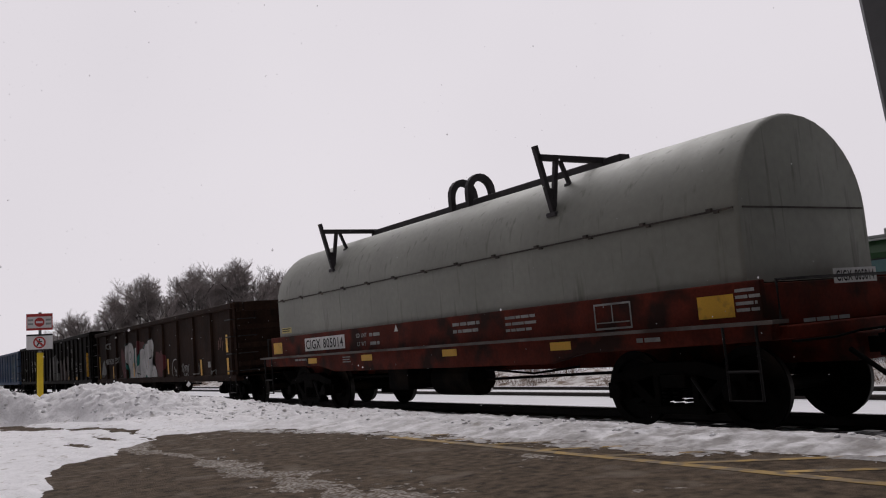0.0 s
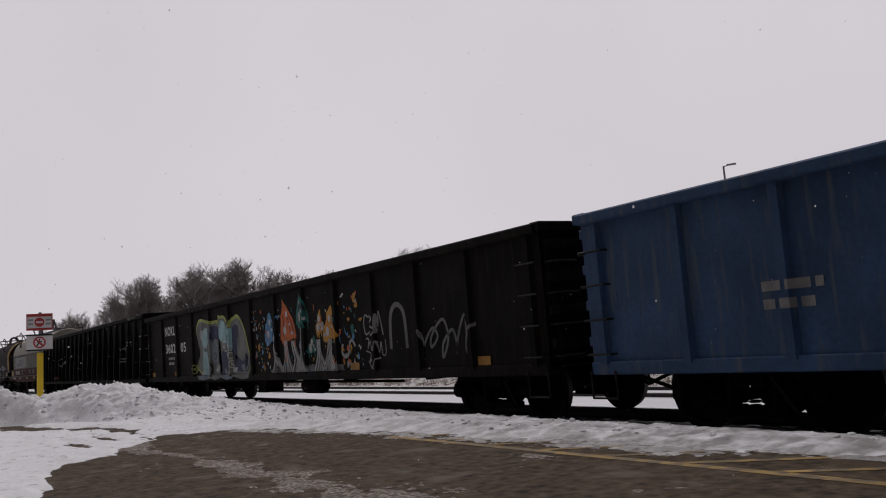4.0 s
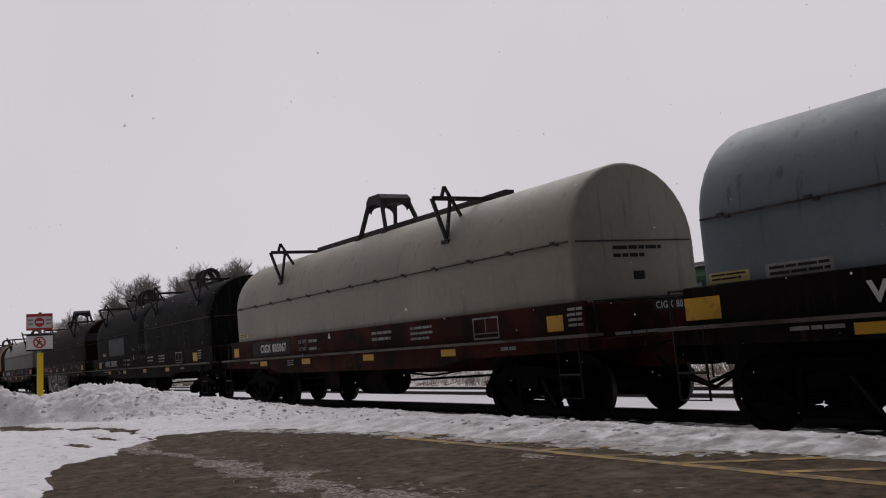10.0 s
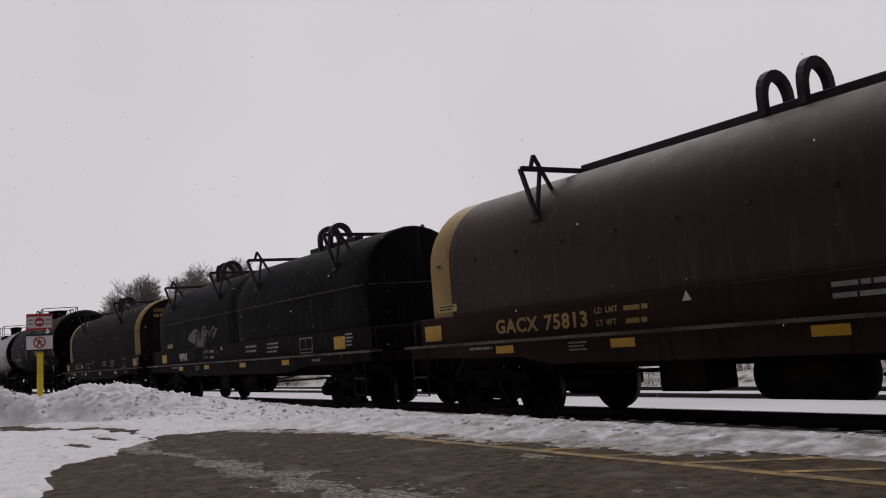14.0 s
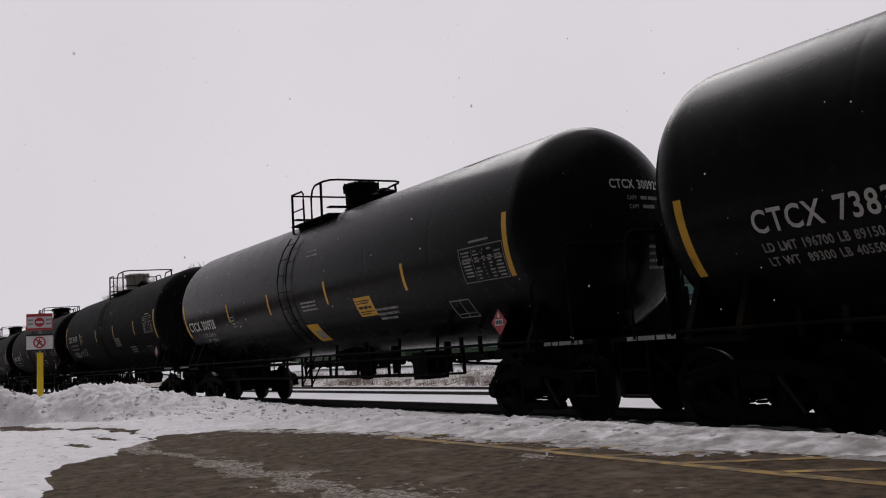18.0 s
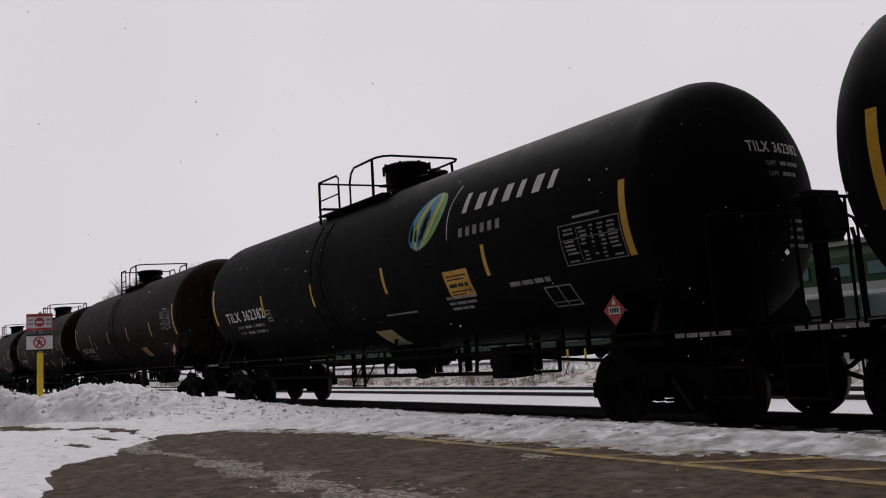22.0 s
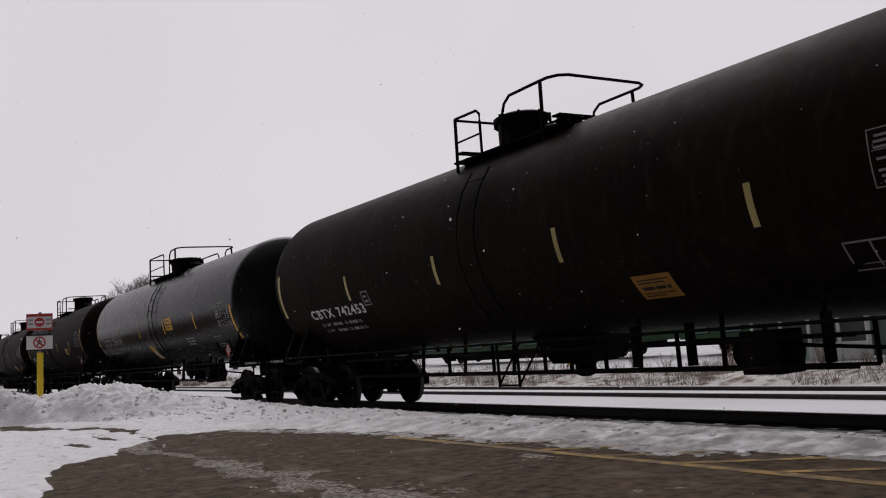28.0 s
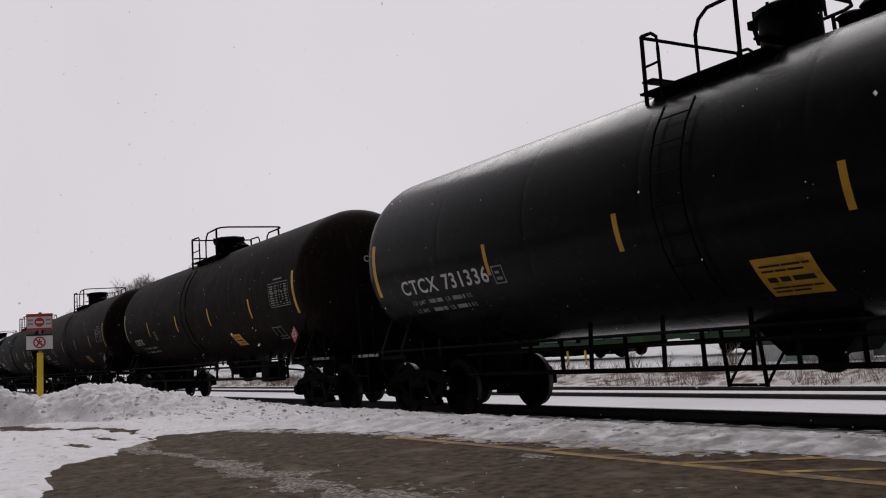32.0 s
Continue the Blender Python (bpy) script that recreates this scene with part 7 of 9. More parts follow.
def white_tags(car, hood, fr, side, hside, rnd):
    for u in (-2.22, 0.45, 2.82):
        marks("white_tag", M["spray_white"], hood, hside, stroke_word("HOLYS", [(u + 0.24 * k, u + 0.24 * k + 0.2) for k in range(5)], 1.76, 0.24, 0.038) + [("s", [(u + 0.1, 1.72), (u + 0.6, 1.70), (u + 1.25, 1.74)], 0.03), ("s", [(u - 0.08, 1.78), (u - 0.02, 1.8)], 0.035)])
        marks("white_tag", M["spray_white"], hood, hside, stroke_word("STA", [(u + 1.36 + 0.19 * k, u + 1.36 + 0.19 * k + 0.15) for k in range(3)], 1.72, 0.14, 0.03))


def series_end(car, hood, fr, side, hside, rnd):
    bm = bmesh.new()
    end = lambda u, v: Vector((C_HALF + 0.006, u, v))
    put_fit(bm, "CAR SERIES", 0.12, -0.66, 0.28, 3.10, end, 0.008)
    for it in bars(-0.67, 2.92, (1.0,), 0.09, 0.0, rnd):
        put_patch(bm, *it[1:], end)
    tagged(part("series_mark", bm, M["band_yellow"], hood), kind="stuff")


def numbered_end(car, hood, fr, side, hside, rnd):
    bm = bmesh.new()
    end = lambda u, v: Vector((C_HALF + 0.006, u, v))
    put_fit(bm, "CAR SERIES", 0.12, -0.66, 0.28, 3.10, end, 0.008)
    put_fit(bm, "250216-250435", 0.12, -0.68, 0.34, 2.91, end, 0.006)
    tagged(part("series_mark", bm, M["band_yellow"], hood), kind="stuff")
    bm = bmesh.new()
    put_fit(bm, "MBKX 250305", 0.1, -0.15, 0.85, 1.585, end, 0.005)
    part("end_lettering", bm, M["grime_white"], hood)
    bm = bmesh.new()
    for it in bars(0.02, 1.48, (0.34, 0.36, 0.3, 0.34), 0.03, 0.045, rnd):
        put_patch(bm, *it[1:], end)
    tagged(part("end_print", bm, M["orange_text"], hood), kind="stuff")


def red_car(car, hood, fr, side, hside, rnd):
    marks("address_bars", M["spray_white"], hood, lambda u, v: Vector((u, -1.2 * math.cos(math.asin(min(1, (v - 2.45) / 1.13))) - 0.006, v)), [("p", 4.1 + 0.14 * k, 4.2 + 0.14 * k, 2.61, 2.73) for k in range(9)])
    marks("white_tag", M["spray_grey"], hood, hside, stroke_word("SCKYR", [(-5.12 + 0.24 * k, -4.90 + 0.24 * k) for k in range(5)], 1.78, 0.25, 0.03))
    marks("faint_tag", M["spray_pink"], hood, hside, stroke_word("WNY", [(-6.87 + 0.13 * k, -6.76 + 0.13 * k) for k in range(3)], 1.76, 0.28, 0.02) + [("s", [(-6.9, 2.06), (-6.88, 1.72), (-6.48, 1.74)], 0.02)])
    marks("white_tag", M["grime_white"], hood, hside, scribble(1.8, 3.3, 1.68, 1.95, 81, 6, 0.04) + scribble(-0.9, 0.5, 1.55, 1.8, 82, 3, 0.03) + [("s", [(4.8, 1.6), (5.2, 1.75), (5.8, 1.7), (5.75, 1.6)], 0.05)])
    marks("faint_tag", M["spray_pink"], hood, hside, scribble(3.9, 4.5, 1.75, 2.1, 83, 4, 0.03) )
    sill = on_flat(-1.327)
    marks("size_stencil", M["grime_white"], hood, hside, [("w", "L 52 FT 6 IN", 0.085, 5.87, 6.47, 1.60, 0.003), ("w", "IL 48 FT 0 IN", 0.085, 5.9, 6.48, 1.43, 0.003)])
    marks("route_box", M["grime_white"], fr, sill, [("f", 2.38, 2.9, 0.54, 0.86, 0.025), ("p", 2.45, 2.82, 0.6, 0.62)])
    marks("sill_print", M["grime_white"], fr, sill, bars(3.95, 0.98, (0.55, 0.6), 0.035, 0.05, rnd))
    marks("pale_edge", M["ledge"], fr, on_flat(-1.328), [("p", -3.55, 3.55, 0.31, 0.335)])
    marks("snow_lumps", M["snow"], fr, on_flat(-1.505), [("b", oval(x, 1.215, 0.12, 0.03, n=10)) for x in (-6.5, -5.7, -4.6, -2.2, 1.2, 4.3)])
    bm = bmesh.new()
    red_end = lambda u, v: Vector((C_HALF * 1.123 + 0.008, u, v))
    put_fit(bm, "FOR USE ON GTW", 0.10, -0.63, 0.22, 2.84, red_end, 0.004)
    put_fit(bm, "THRU", 0.10, -0.29, 0.0, 2.69, red_end, 0.004)
    for it in bars(0.27, 2.85, (0.4,), 0.085, 0.0, rnd) + bars(0.05, 2.70, (0.34,), 0.085, 0.0, rnd) + bars(-0.11, 1.94, (0.3,), 0.12, 0, rnd) + bars(0.23, 1.62, (0.7,), 0.09, 0, rnd):
        put_patch(bm, *it[1:], red_end)
    tagged(part("end_print", bm, M["grime_white"], hood), kind="stuff")


def blue_end(car, hood, fr, side, hside, rnd):
    end = lambda u, v: Vector((C_HALF + 0.006, u, v))
    bm = bmesh.new()
    put_patch(bm, -1.1, 1.1, 1.75, 2.85, end)
    part("end_panel", bm, M["deep_blue"], hood)
    end2 = lambda u, v: Vector((C_HALF + 0.010, u, v))
    bm = bmesh.new()
    put_fit(bm, "WFRX", 0.26, -0.62, 0.42, 3.05, end2, 0.008)
    put_fit(bm, "382000-382149", 0.11, -0.62, 0.62, 2.88, end2, 0.003)
    tagged(part("series_mark", bm, M["white"], hood), kind="stuff")
    bm = bmesh.new()
    for it in stroke_word("ERNKOS", [(-0.64 + 0.2 * k, -0.47 + 0.2 * k) for k in range(6)], 2.5, 0.26, 0.03):
        put_stroke(bm, curve_pts(it[1]), it[2], end2)
    part("faint_tag", bm, M["spray_dusk"], hood)
    sill = lambda u, v: Vector((6.59, u, v))
    bm = bmesh.new()
    put_patch(bm, -0.64, -0.18, 1.49, 1.60, sill)
    part("reflector", bm, M["yellow"], fr)
    bm = bmesh.new()
    put_fit(bm, "WFRX 382106", 0.11, 0.15, 1.05, 1.48, sill, 0.004)
    part("end_lettering", bm, M["grime_white"], fr)
    bm = bmesh.new()
    for it in bars(-0.95, 1.26, (0.5, 0.8), 0.04, 0.05, rnd) + bars(0.45, 1.28, (0.12, 0.12, 0.12), 0.04, 0.05, rnd) + bars(0.8, 1.28, (0.22, 0.2), 0.04, 0.05, rnd):
        put_patch(bm, *it[1:], sill)
    tagged(part("end_print", bm, M["grime_white"], fr), kind="stuff")
    marks("white_plate", M["grime_white"], hood, hside, [("p", -5.55, -4.75, 1.68, 1.86)])
    marks("plate_print", M["grime"], hood, on_flat(-1.209), bars(-5.5, 1.80, (0.7, 0.7), 0.03, 0.03, rnd))


def side_mural(car, hood, fr, side, hside, rnd):
    s0, s1, s2, s3 = [on_flat(-1.327 - 0.003 * k) for k in range(4)]
    marks("mural_ground", M["spray_black"], fr, s0, [("p", -2.62, 2.62, 0.33, 1.14)])
    # jagged interlocking letters in silver with moss-green shading, black cuts and pale edges
    for outline in ([(-2.6, 1.12), (-2.36, 1.11), (-2.27, 0.88), (-1.56, 1.13), (-1.48, 1.0), (-2.19, 0.76), (-1.4, 0.34), (-2.0, 0.34), (-2.26, 0.55), (-2.28, 0.34), (-2.5, 0.34)],
                    [(-1.65, 0.77), (-0.69, 1.13), (-0.57, 0.77), (-0.74, 0.45), (-0.83, 0.34), (-1.31, 0.58), (-0.71, 0.66), (-0.75, 0.87), (-1.52, 0.73)],
                    [(-0.63, 1.12), (-0.27, 1.13), (-0.01, 0.67), (0.1, 0.97), (0.22, 0.94), (0.13, 0.34), (-0.04, 0.45), (-0.37, 0.92), (-0.43, 0.55), (-0.67, 0.51)],
                    [(0.16, 1.12), (1.05, 1.03), (0.93, 0.92), (0.3, 0.88), (0.23, 0.8), (1.07, 0.83), (1.13, 0.74), (0.33, 0.71), (0.25, 0.58), (1.1, 0.57), (1.15, 0.46), (0.6, 0.42), (1.37, 0.34), (0.15, 0.34)],
                    [(1.26, 1.12), (2.15, 0.86), (1.5, 0.72), (2.12, 0.34), (1.91, 0.34), (1.63, 0.54), (1.6, 0.34), (1.41, 0.34), (1.29, 0.74)],
                    [(1.6, 1.12), (2.58, 0.8), (2.58, 0.74), (2.19, 0.72), (2.58, 0.46), (2.58, 0.34), (2.24, 0.34), (1.83, 0.63), (2.19, 0.70), (2.5, 0.78), (2.21, 0.9)]):
        marks("painted_letter", M["spray_silver"], fr, s1, [("b", outline)])
    for outline in ([(-2.55, 1.07), (-2.4, 1.07), (-2.22, 0.78), (-2.3, 0.62)], [(-2.14, 0.86), (-1.6, 1.06), (-1.56, 1.0), (-2.05, 0.80)], [(-1.3, 0.84), (-0.76, 1.05), (-0.72, 0.94)], [(-0.6, 1.04), (-0.42, 1.0), (-0.44, 0.66), (-0.58, 0.62)],
                    [(0.22, 1.06), (0.74, 1.02), (0.62, 0.95), (0.28, 0.95)], [(1.32, 1.05), (1.86, 0.88), (1.44, 0.78), (1.33, 0.82)], [(0.06, 0.90), (0.18, 0.9), (0.14, 0.62), (0.02, 0.62)]):
        marks("letter_fill", M["spray_moss"], fr, s2, [("b", outline)])
    cut = [(-2.3, 0.70, -1.75, 0.36), (-2.12, 0.52, -1.86, 0.34), (-1.5, 0.66, -0.92, 0.42), (-1.2, 0.88, -0.80, 0.98), (-0.55, 1.08, -0.48, 0.60), (-0.25, 0.95, 0.04, 0.50), (0.30, 0.50, 1.05, 0.44), (0.40, 0.77, 1.0, 0.79), (1.42, 1.02, 2.0, 0.88), (1.62, 0.68, 1.98, 0.40),
           (1.75, 0.36, 1.64, 0.50), (2.0, 1.0, 2.5, 0.80), (2.3, 0.62, 2.5, 0.40), (2.25, 0.60, 2.3, 0.36), (2.4, 0.56, 2.42, 0.36), (0.62, 0.44, 1.12, 0.48)]
    marks("linework", M["spray_black"], fr, s3, [("s", [(a, b), (c, d)], 0.035) for a, b, c, d in cut])
    rim = [(-2.6, 1.12, -2.44, 0.36), (-2.34, 1.04, -1.52, 1.13), (-0.27, 1.13, -0.04, 0.58), (0.56, 1.13, 0.95, 1.04), (1.75, 1.12, 2.58, 0.79), (2.3, 0.71, 2.6, 0.45), (2.2, 1.03, 2.56, 1.03), (2.56, 1.03, 2.56, 0.82), (-1.62, 0.79, -0.72, 1.13), (1.60, 0.36, 1.66, 0.56), (1.66, 0.56, 1.92, 0.36), (-0.2, 0.42, 0.05, 0.46)]
    marks("pale_edge", M["grime_white"], fr, s3, [("s", [(a, b), (c, d)], 0.03) for a, b, c, d in rim])
    for x in (-1.93, -0.21, 1.63):
        marks("reflector", M["yellow"], fr, on_flat(-1.309), [("p", x - 0.2, x + 0.2, 1.28, 1.38), ("p", x - 0.06, x + 0.06, 1.38, 1.44)])


def grey_end(car, hood, fr, side, hside, rnd):
    bm = bmesh.new()
    put_patch(bm, -1.16, 1.16, 2.60, 2.92, lambda u, v: Vector((C_HALF + 0.006, u, v)))
    part("repaint_band", bm, M["patch_slate"], hood, "worn grey repainted band")


def numbered_sill(car, hood, fr, side, hside, rnd):
    end = lambda u, v: Vector((C_HALF + 0.006, u, v))
    bm = bmesh.new()
    for it in bars(-0.45, 2.33, (0.95, 0.6), 0.05, 0.06, rnd) + bars(-0.1, 1.9, (0.22,), 0.12, 0.0, rnd):
        put_patch(bm, *it[1:], end)
    tagged(part("end_print", bm, M["grime"], hood), kind="stuff")
    ex = 6.706
    bm = bmesh.new()
    put_patch(bm, 0.0, 0.95, 1.44, 1.60, lambda u, v: Vector((ex, u, v)))
    board = part("dark_patch", bm, M["grime"], fr)
    bm = bmesh.new()
    put_fit(bm, "CIGX 805067", 0.10, 0.06, 0.90, 1.47, lambda u, v: Vector((ex + 0.004, u, v)), 0.003)
    part("lettering", bm, M["white"], board)


def wheel_end(car, hood, fr, side, hside, rnd):
    """Yellow hand-brake wheel and the car's number on the end, and a faint tag on the side."""
    ex = 7.4
    bm = bmesh.new()
    ring = [(ex + 0.06, 0.25 + 0.16 * math.cos(math.pi * k / 9), 2.17 + 0.16 * math.sin(math.pi * k / 9)) for k in range(19)]
    tube(bm, ring, 0.022, 6)
    for k in (0, 3, 6):
        tube(bm, [ring[k], ring[k + 9]], 0.012, 5)
    beam(bm, (ex - 0.03, 0.25, 2.17), (ex + 0.08, 0.25, 2.17), 0.07, 0.07)
    part("hand_brake_wheel", bm, M["brake_yellow"], car, "dull yellow brake wheel", smooth=True)
    bm = bmesh.new()
    put_fit(bm, "WFRX 383982", 0.10, 0.1, 1.0, 1.62, lambda u, v: Vector((ex + 0.008, u, v)), 0.003)
    part("end_lettering", bm, M["grime_white"], hood)
    marks("faint_tag", M["patch_slate"], fr, on_flat(-1.206), stroke_word("HYNKAY", [(-0.6 + 0.24 * k, -0.4 + 0.24 * k) for k in range(6)], 1.78, 0.2, 0.02))


def grey_square(car, hood, fr, side, hside, rnd):
    marks("repaint_square", M["patch_slate"], hood, hside, [("p", -5.2, -2.7, 1.70, 2.34)])


def rust_gap(car, hood, fr, side, hside, rnd):
    marks("white_tag", M["spray_grey"], hood, hside, scribble(-3.5, -1.5, 1.7, 2.2, 86, 5, 0.06) + [("b", oval(-3.2, 1.9, 0.7, 0.3, wave=0.3))])


def leaf_emblem(car, tank, side):
    """A slanting leaf cut into five curved stripes, a thin line, and the brand as plain slanting bars."""
    def edge(f, z):
        # the leaf's width shrinks towards its two tips, and it leans forward at the top
        q = (z - 3.24) / 0.48
        return 2.87 + 0.34 * q * 0.6 + f * 0.46 * math.sqrt(max(0.0, 1 - q * q))
    zs = [2.765 + 0.95 * k / 14 for k in range(15)]
    for tone, f0, f1 in (("leaf_blue", -1.0, -0.66), ("leaf_lime", -0.62, -0.30), ("leaf_blue", -0.26, 0.26), ("leaf_lime", 0.30, 0.62), ("leaf_green", 0.66, 1.0)):
        marks("emblem_stripe", M[tone], tank, side, [("b", [(edge(f0, z), z) for z in zs] + [(edge(f1, z) + 0.004, z) for z in zs[::-1]])])
    marks("emblem_line", M["white"], tank, side, [("s", [(3.54, 2.81), (3.54, 3.3), (3.68, 3.71)], 0.02)])
    for k in range(7):
        u = 3.92 + 0.34 * k
        marks("brand_bar", M["white"], tank, side, [("p", u, u + 0.12 + 0.05 * (k % 2), 3.17, 3.43 + (0.07 if k == 0 else 0.0), 0.06)])
    for k in range(6):
        marks("brand_bar", M["grime_white"], tank, side, [("p", 3.87 + 0.19 * k, 3.97 + 0.19 * k, 2.80, 2.94)])
    marks("pale_label", M["pale_yellow"], tank, side, [("p", 0.1, 0.72, 0.86, 1.40)])
    marks("label_paper", M["grime_white"], tank, on_tank(T_R + 0.009, T_Z), [("p", 0.34, 0.68, 0.90, 1.12)])
    marks("side_stencil", M["grime_white"], tank, side, bars(4.83, 1.92, (0.9,), 0.07, 0.0, random.Random(6)) + bars(0.98, 1.72, (1.1,), 0.035, 0.0, random.Random(7)))


def loop_tag(car, tank, side):
    marks("white_tag", M["grime_white"], tank, side, [("s", [(2.02, 2.33), (1.75, 2.42), (1.5, 2.25), (1.48, 2.02), (1.7, 1.92), (1.9, 2.05), (1.8, 2.2), (1.66, 2.1), (2.0, 1.92)], 0.045),
        ("s", [(1.98, 1.9), (2.06, 2.26), (2.14, 1.86), (2.4, 2.1), (2.5, 1.96), (2.25, 1.84), (2.4, 1.7), (2.1, 1.62)], 0.04), ("s", [(1.7, 1.76), (2.1, 1.58), (2.47, 1.47)], 0.03)])


def word_tag(car, tank, side):
    marks("white_tag", M["grime_white"], tank, side, stroke_word("EKSKERS", [(-3.85 + 0.23 * k, -3.67 + 0.23 * k) for k in range(7)], 2.12, 0.2, 0.028))
    # a burst of white paint thrown against the side
    rnd = random.Random(4)
    its = [("b", oval(2.2, 1.8, 0.2, 0.12, -0.3, 22, 0.4, 4)), ("b", oval(2.45, 1.66, 0.14, 0.1, 0.5, 20, 0.5, 9))]
    for k in range(14):
        a, r = 2 * math.pi * k / 14 + rnd.uniform(-0.15, 0.15), rnd.uniform(0.22, 0.55)
        its.append(("s", [(2.3, 1.74), (2.3 + 0.5 * r * math.cos(a) + rnd.uniform(-0.04, 0.04), 1.74 + 0.35 * r * math.sin(a)), (2.3 + r * math.cos(a), 1.74 + 0.75 * r * math.sin(a))], 0.03))
    marks("white_smear", M["grime_white"], tank, side, its)


def low_tag(car, tank, side):
    marks("white_tag", M["grime_white"], tank, side, [("s", [(-7.02, 1.95), (-6.5, 1.98), (-6.82, 1.76), (-6.28, 2.06), (-6.6, 1.76), (-6.1, 2.04), (-6.35, 1.74), (-5.85, 2.0), (-6.1, 1.76), (-5.5, 1.97), (-5.75, 1.76)], 0.05),
        ("s", [(-5.9, 1.82), (-5.4, 1.99), (-4.85, 2.0), (-5.3, 1.88), (-4.95, 1.8)], 0.04), ("s", [(-4.68, 2.18), (-4.8, 1.86), (-4.5, 1.84), (-4.42, 2.1), (-4.6, 1.98)], 0.045),
        ("s", [(-4.45, 1.85), (-4.24, 2.12), (-4.05, 2.0), (-4.3, 1.9), (-4.2, 1.75), (-4.08, 1.66)], 0.045), ("s", [(-6.9, 1.84), (-6.0, 1.86)], 0.03)])


def top_snow(car, tank, side):
    """Thin snow left lying on the tank's back."""
    for seed, x, a in ((3, 5.6, 0.5), (4, -1.6, 0.28)):
        marks("snow_rest", M["snow"], tank, on_tank(T_R + 0.008, T_Z), [("b", oval(x, 2.70 + T_R * 1.22, a, 0.16, wave=0.25, seed=seed))])


def low_label(car, tank, side):
    marks("paper_label", M["yellow"], tank, side, [("p", -1.2, -0.72, 1.2, 1.84)])
    marks("label_print", M["white"], tank, on_tank(T_R + 0.009, T_Z), [("p", -1.0, -0.78, 1.26, 1.62)])


def two_labels(car, tank, side):
    marks("warning_panel", M["yellow"], tank, side, [("p", -0.1, 0.45, 1.28, 1.78, -0.02)])
    marks("label_paper", M["grime_white"], tank, on_tank(T_R + 0.009, T_Z), [("p", 0.1, 0.4, 1.36, 1.60)])
    marks("small_print", M["grime_white"], tank, side, bars(0.1, 2.25, (0.75, 0.75, 0.75), 0.04, 0.04, random.Random(4)) + bars(0.5, 3.3, (0.5, 0.55), 0.05, 0.05, random.Random(5)))


M["olive_label"] = material("olive_paper_label", (0.24, 0.235, 0.15), 0.6, vary=0.15, scale=5)
M["faded_blue"] = material("faded_blue_patch", (0.13, 0.19, 0.26), 0.7, vary=0.25, scale=2)
M["spray_silver"] = material("bright_silver_spray", (0.36, 0.365, 0.35), 0.5, vary=0.3, scale=3)
M["spray_moss"] = material("moss_spray", (0.09, 0.12, 0.06), 0.6, vary=0.4, scale=2)
M["dull_orange"] = material("dull_orange_reflector", (0.40, 0.20, 0.035), 0.6, vary=0.2)
M["patch_grey"] = material("pale_repaint", (0.36, 0.36, 0.355), 0.6, vary=0.1, scale=1)
M["patch_slate"] = material("slate_repaint", (0.055, 0.06, 0.068), 0.6, vary=0.12, scale=1)
M["deep_blue"] = material("deep_blue_repaint", (0.045, 0.07, 0.10), 0.6, vary=0.15, scale=1)


def hopper_car(spec):
    """Covered hopper with overhanging sloped ends."""
    car = thing("hopper_car", spec["label"], "hopper car")
    bm = bmesh.new()
    extrude_y(bm, [(-7.6, 2.75), (-7.72, 4.25), (7.72, 4.25), (7.6, 2.75), (5.4, 1.3), (-5.4, 1.3)], -1.55, 1.55)
    body = part("body", bm, M["hopper_grey"], car, bevel=0.05)
    bm = bmesh.new()
    extrude_x(bm, [(-1.57, 4.25), (-0.9, 4.58), (0.9, 4.58), (1.57, 4.25)], -7.65, 7.65)
    part("roof", bm, M["hopper_grey"], car)
    for i in range(11):
        bm = bmesh.new()
        x = -6.8 + i * 1.36
        box(bm, x - 0.05, x + 0.05, -1.63, -1.55, 2.0, 4.2)
        part("rib", bm, M["hopper_grey"], body)
    bm = bmesh.new()
    box(bm, -7.9, 7.9, -0.3, 0.3, 0.75, 1.1)
    for x in (-7.7, 7.7):
        box(bm, x - 0.15, x + 0.15, -1.5, 1.5, 0.95, 1.2)
        beam(bm, (x, -1.2, 1.2), (x * 0.98, -1.2, 2.75), 0.08, 0.08)
        beam(bm, (x, 1.2, 1.2), (x * 0.98, 1.2, 2.75), 0.08, 0.08)
    part("frame", bm, M["truck"], car)
    for x in (-6.2, 6.2):
        add_truck(car, x)
    add_couplers(car, 7.9)
    return car


M["hopper_grey"] = material("hopper_grey", (0.17, 0.175, 0.185), 0.6, vary=0.12, scale=0.8, second=(0.11, 0.11, 0.115), amount=0.2, streak=1)
TRAIN.append((hopper_car, 3.35, dict(label="tall grey covered hopper car with sloped overhanging ends")))
coil_spec(-12.68, "hood_grey", "frame_red", "CIGX 805014", ("grey-green", "rust-red"), plate=True)
gon_spec(-37.01, 7.95, 10, "gon_brown", "rusty brown open gondola car covered in white painted letters", (-6.45, 6.45), top=G_TOP - 0.12, extra=[brown_gon])
gon_spec(-58.22, 10.08, 19, "gon_black", "long black open gondola car with faded silver painting", (-8.15, 8.15), top=2.77, inset=0.91, extra=[black_gon])
gon_spec(-79.23, 10.08, 15, "gon_blue", "long faded blue open gondola car with ribbed sides", (-8.15, 8.15), top=G_TOP - 0.04, extra=[blue_gon])
gon_spec(-100.24, 10.08, 13, "gon_black", "long black open gondola car with bright mural along its side", (-8.15, 8.15), extra=[mural_gon])
gon_spec(-120.71, 10.08, 19, "gon_green", "long green-black open gondola car with scrawled white letters", (-8.15, 8.15), taper=0.12, top=2.93, inset=1.11, extra=[green_gon])
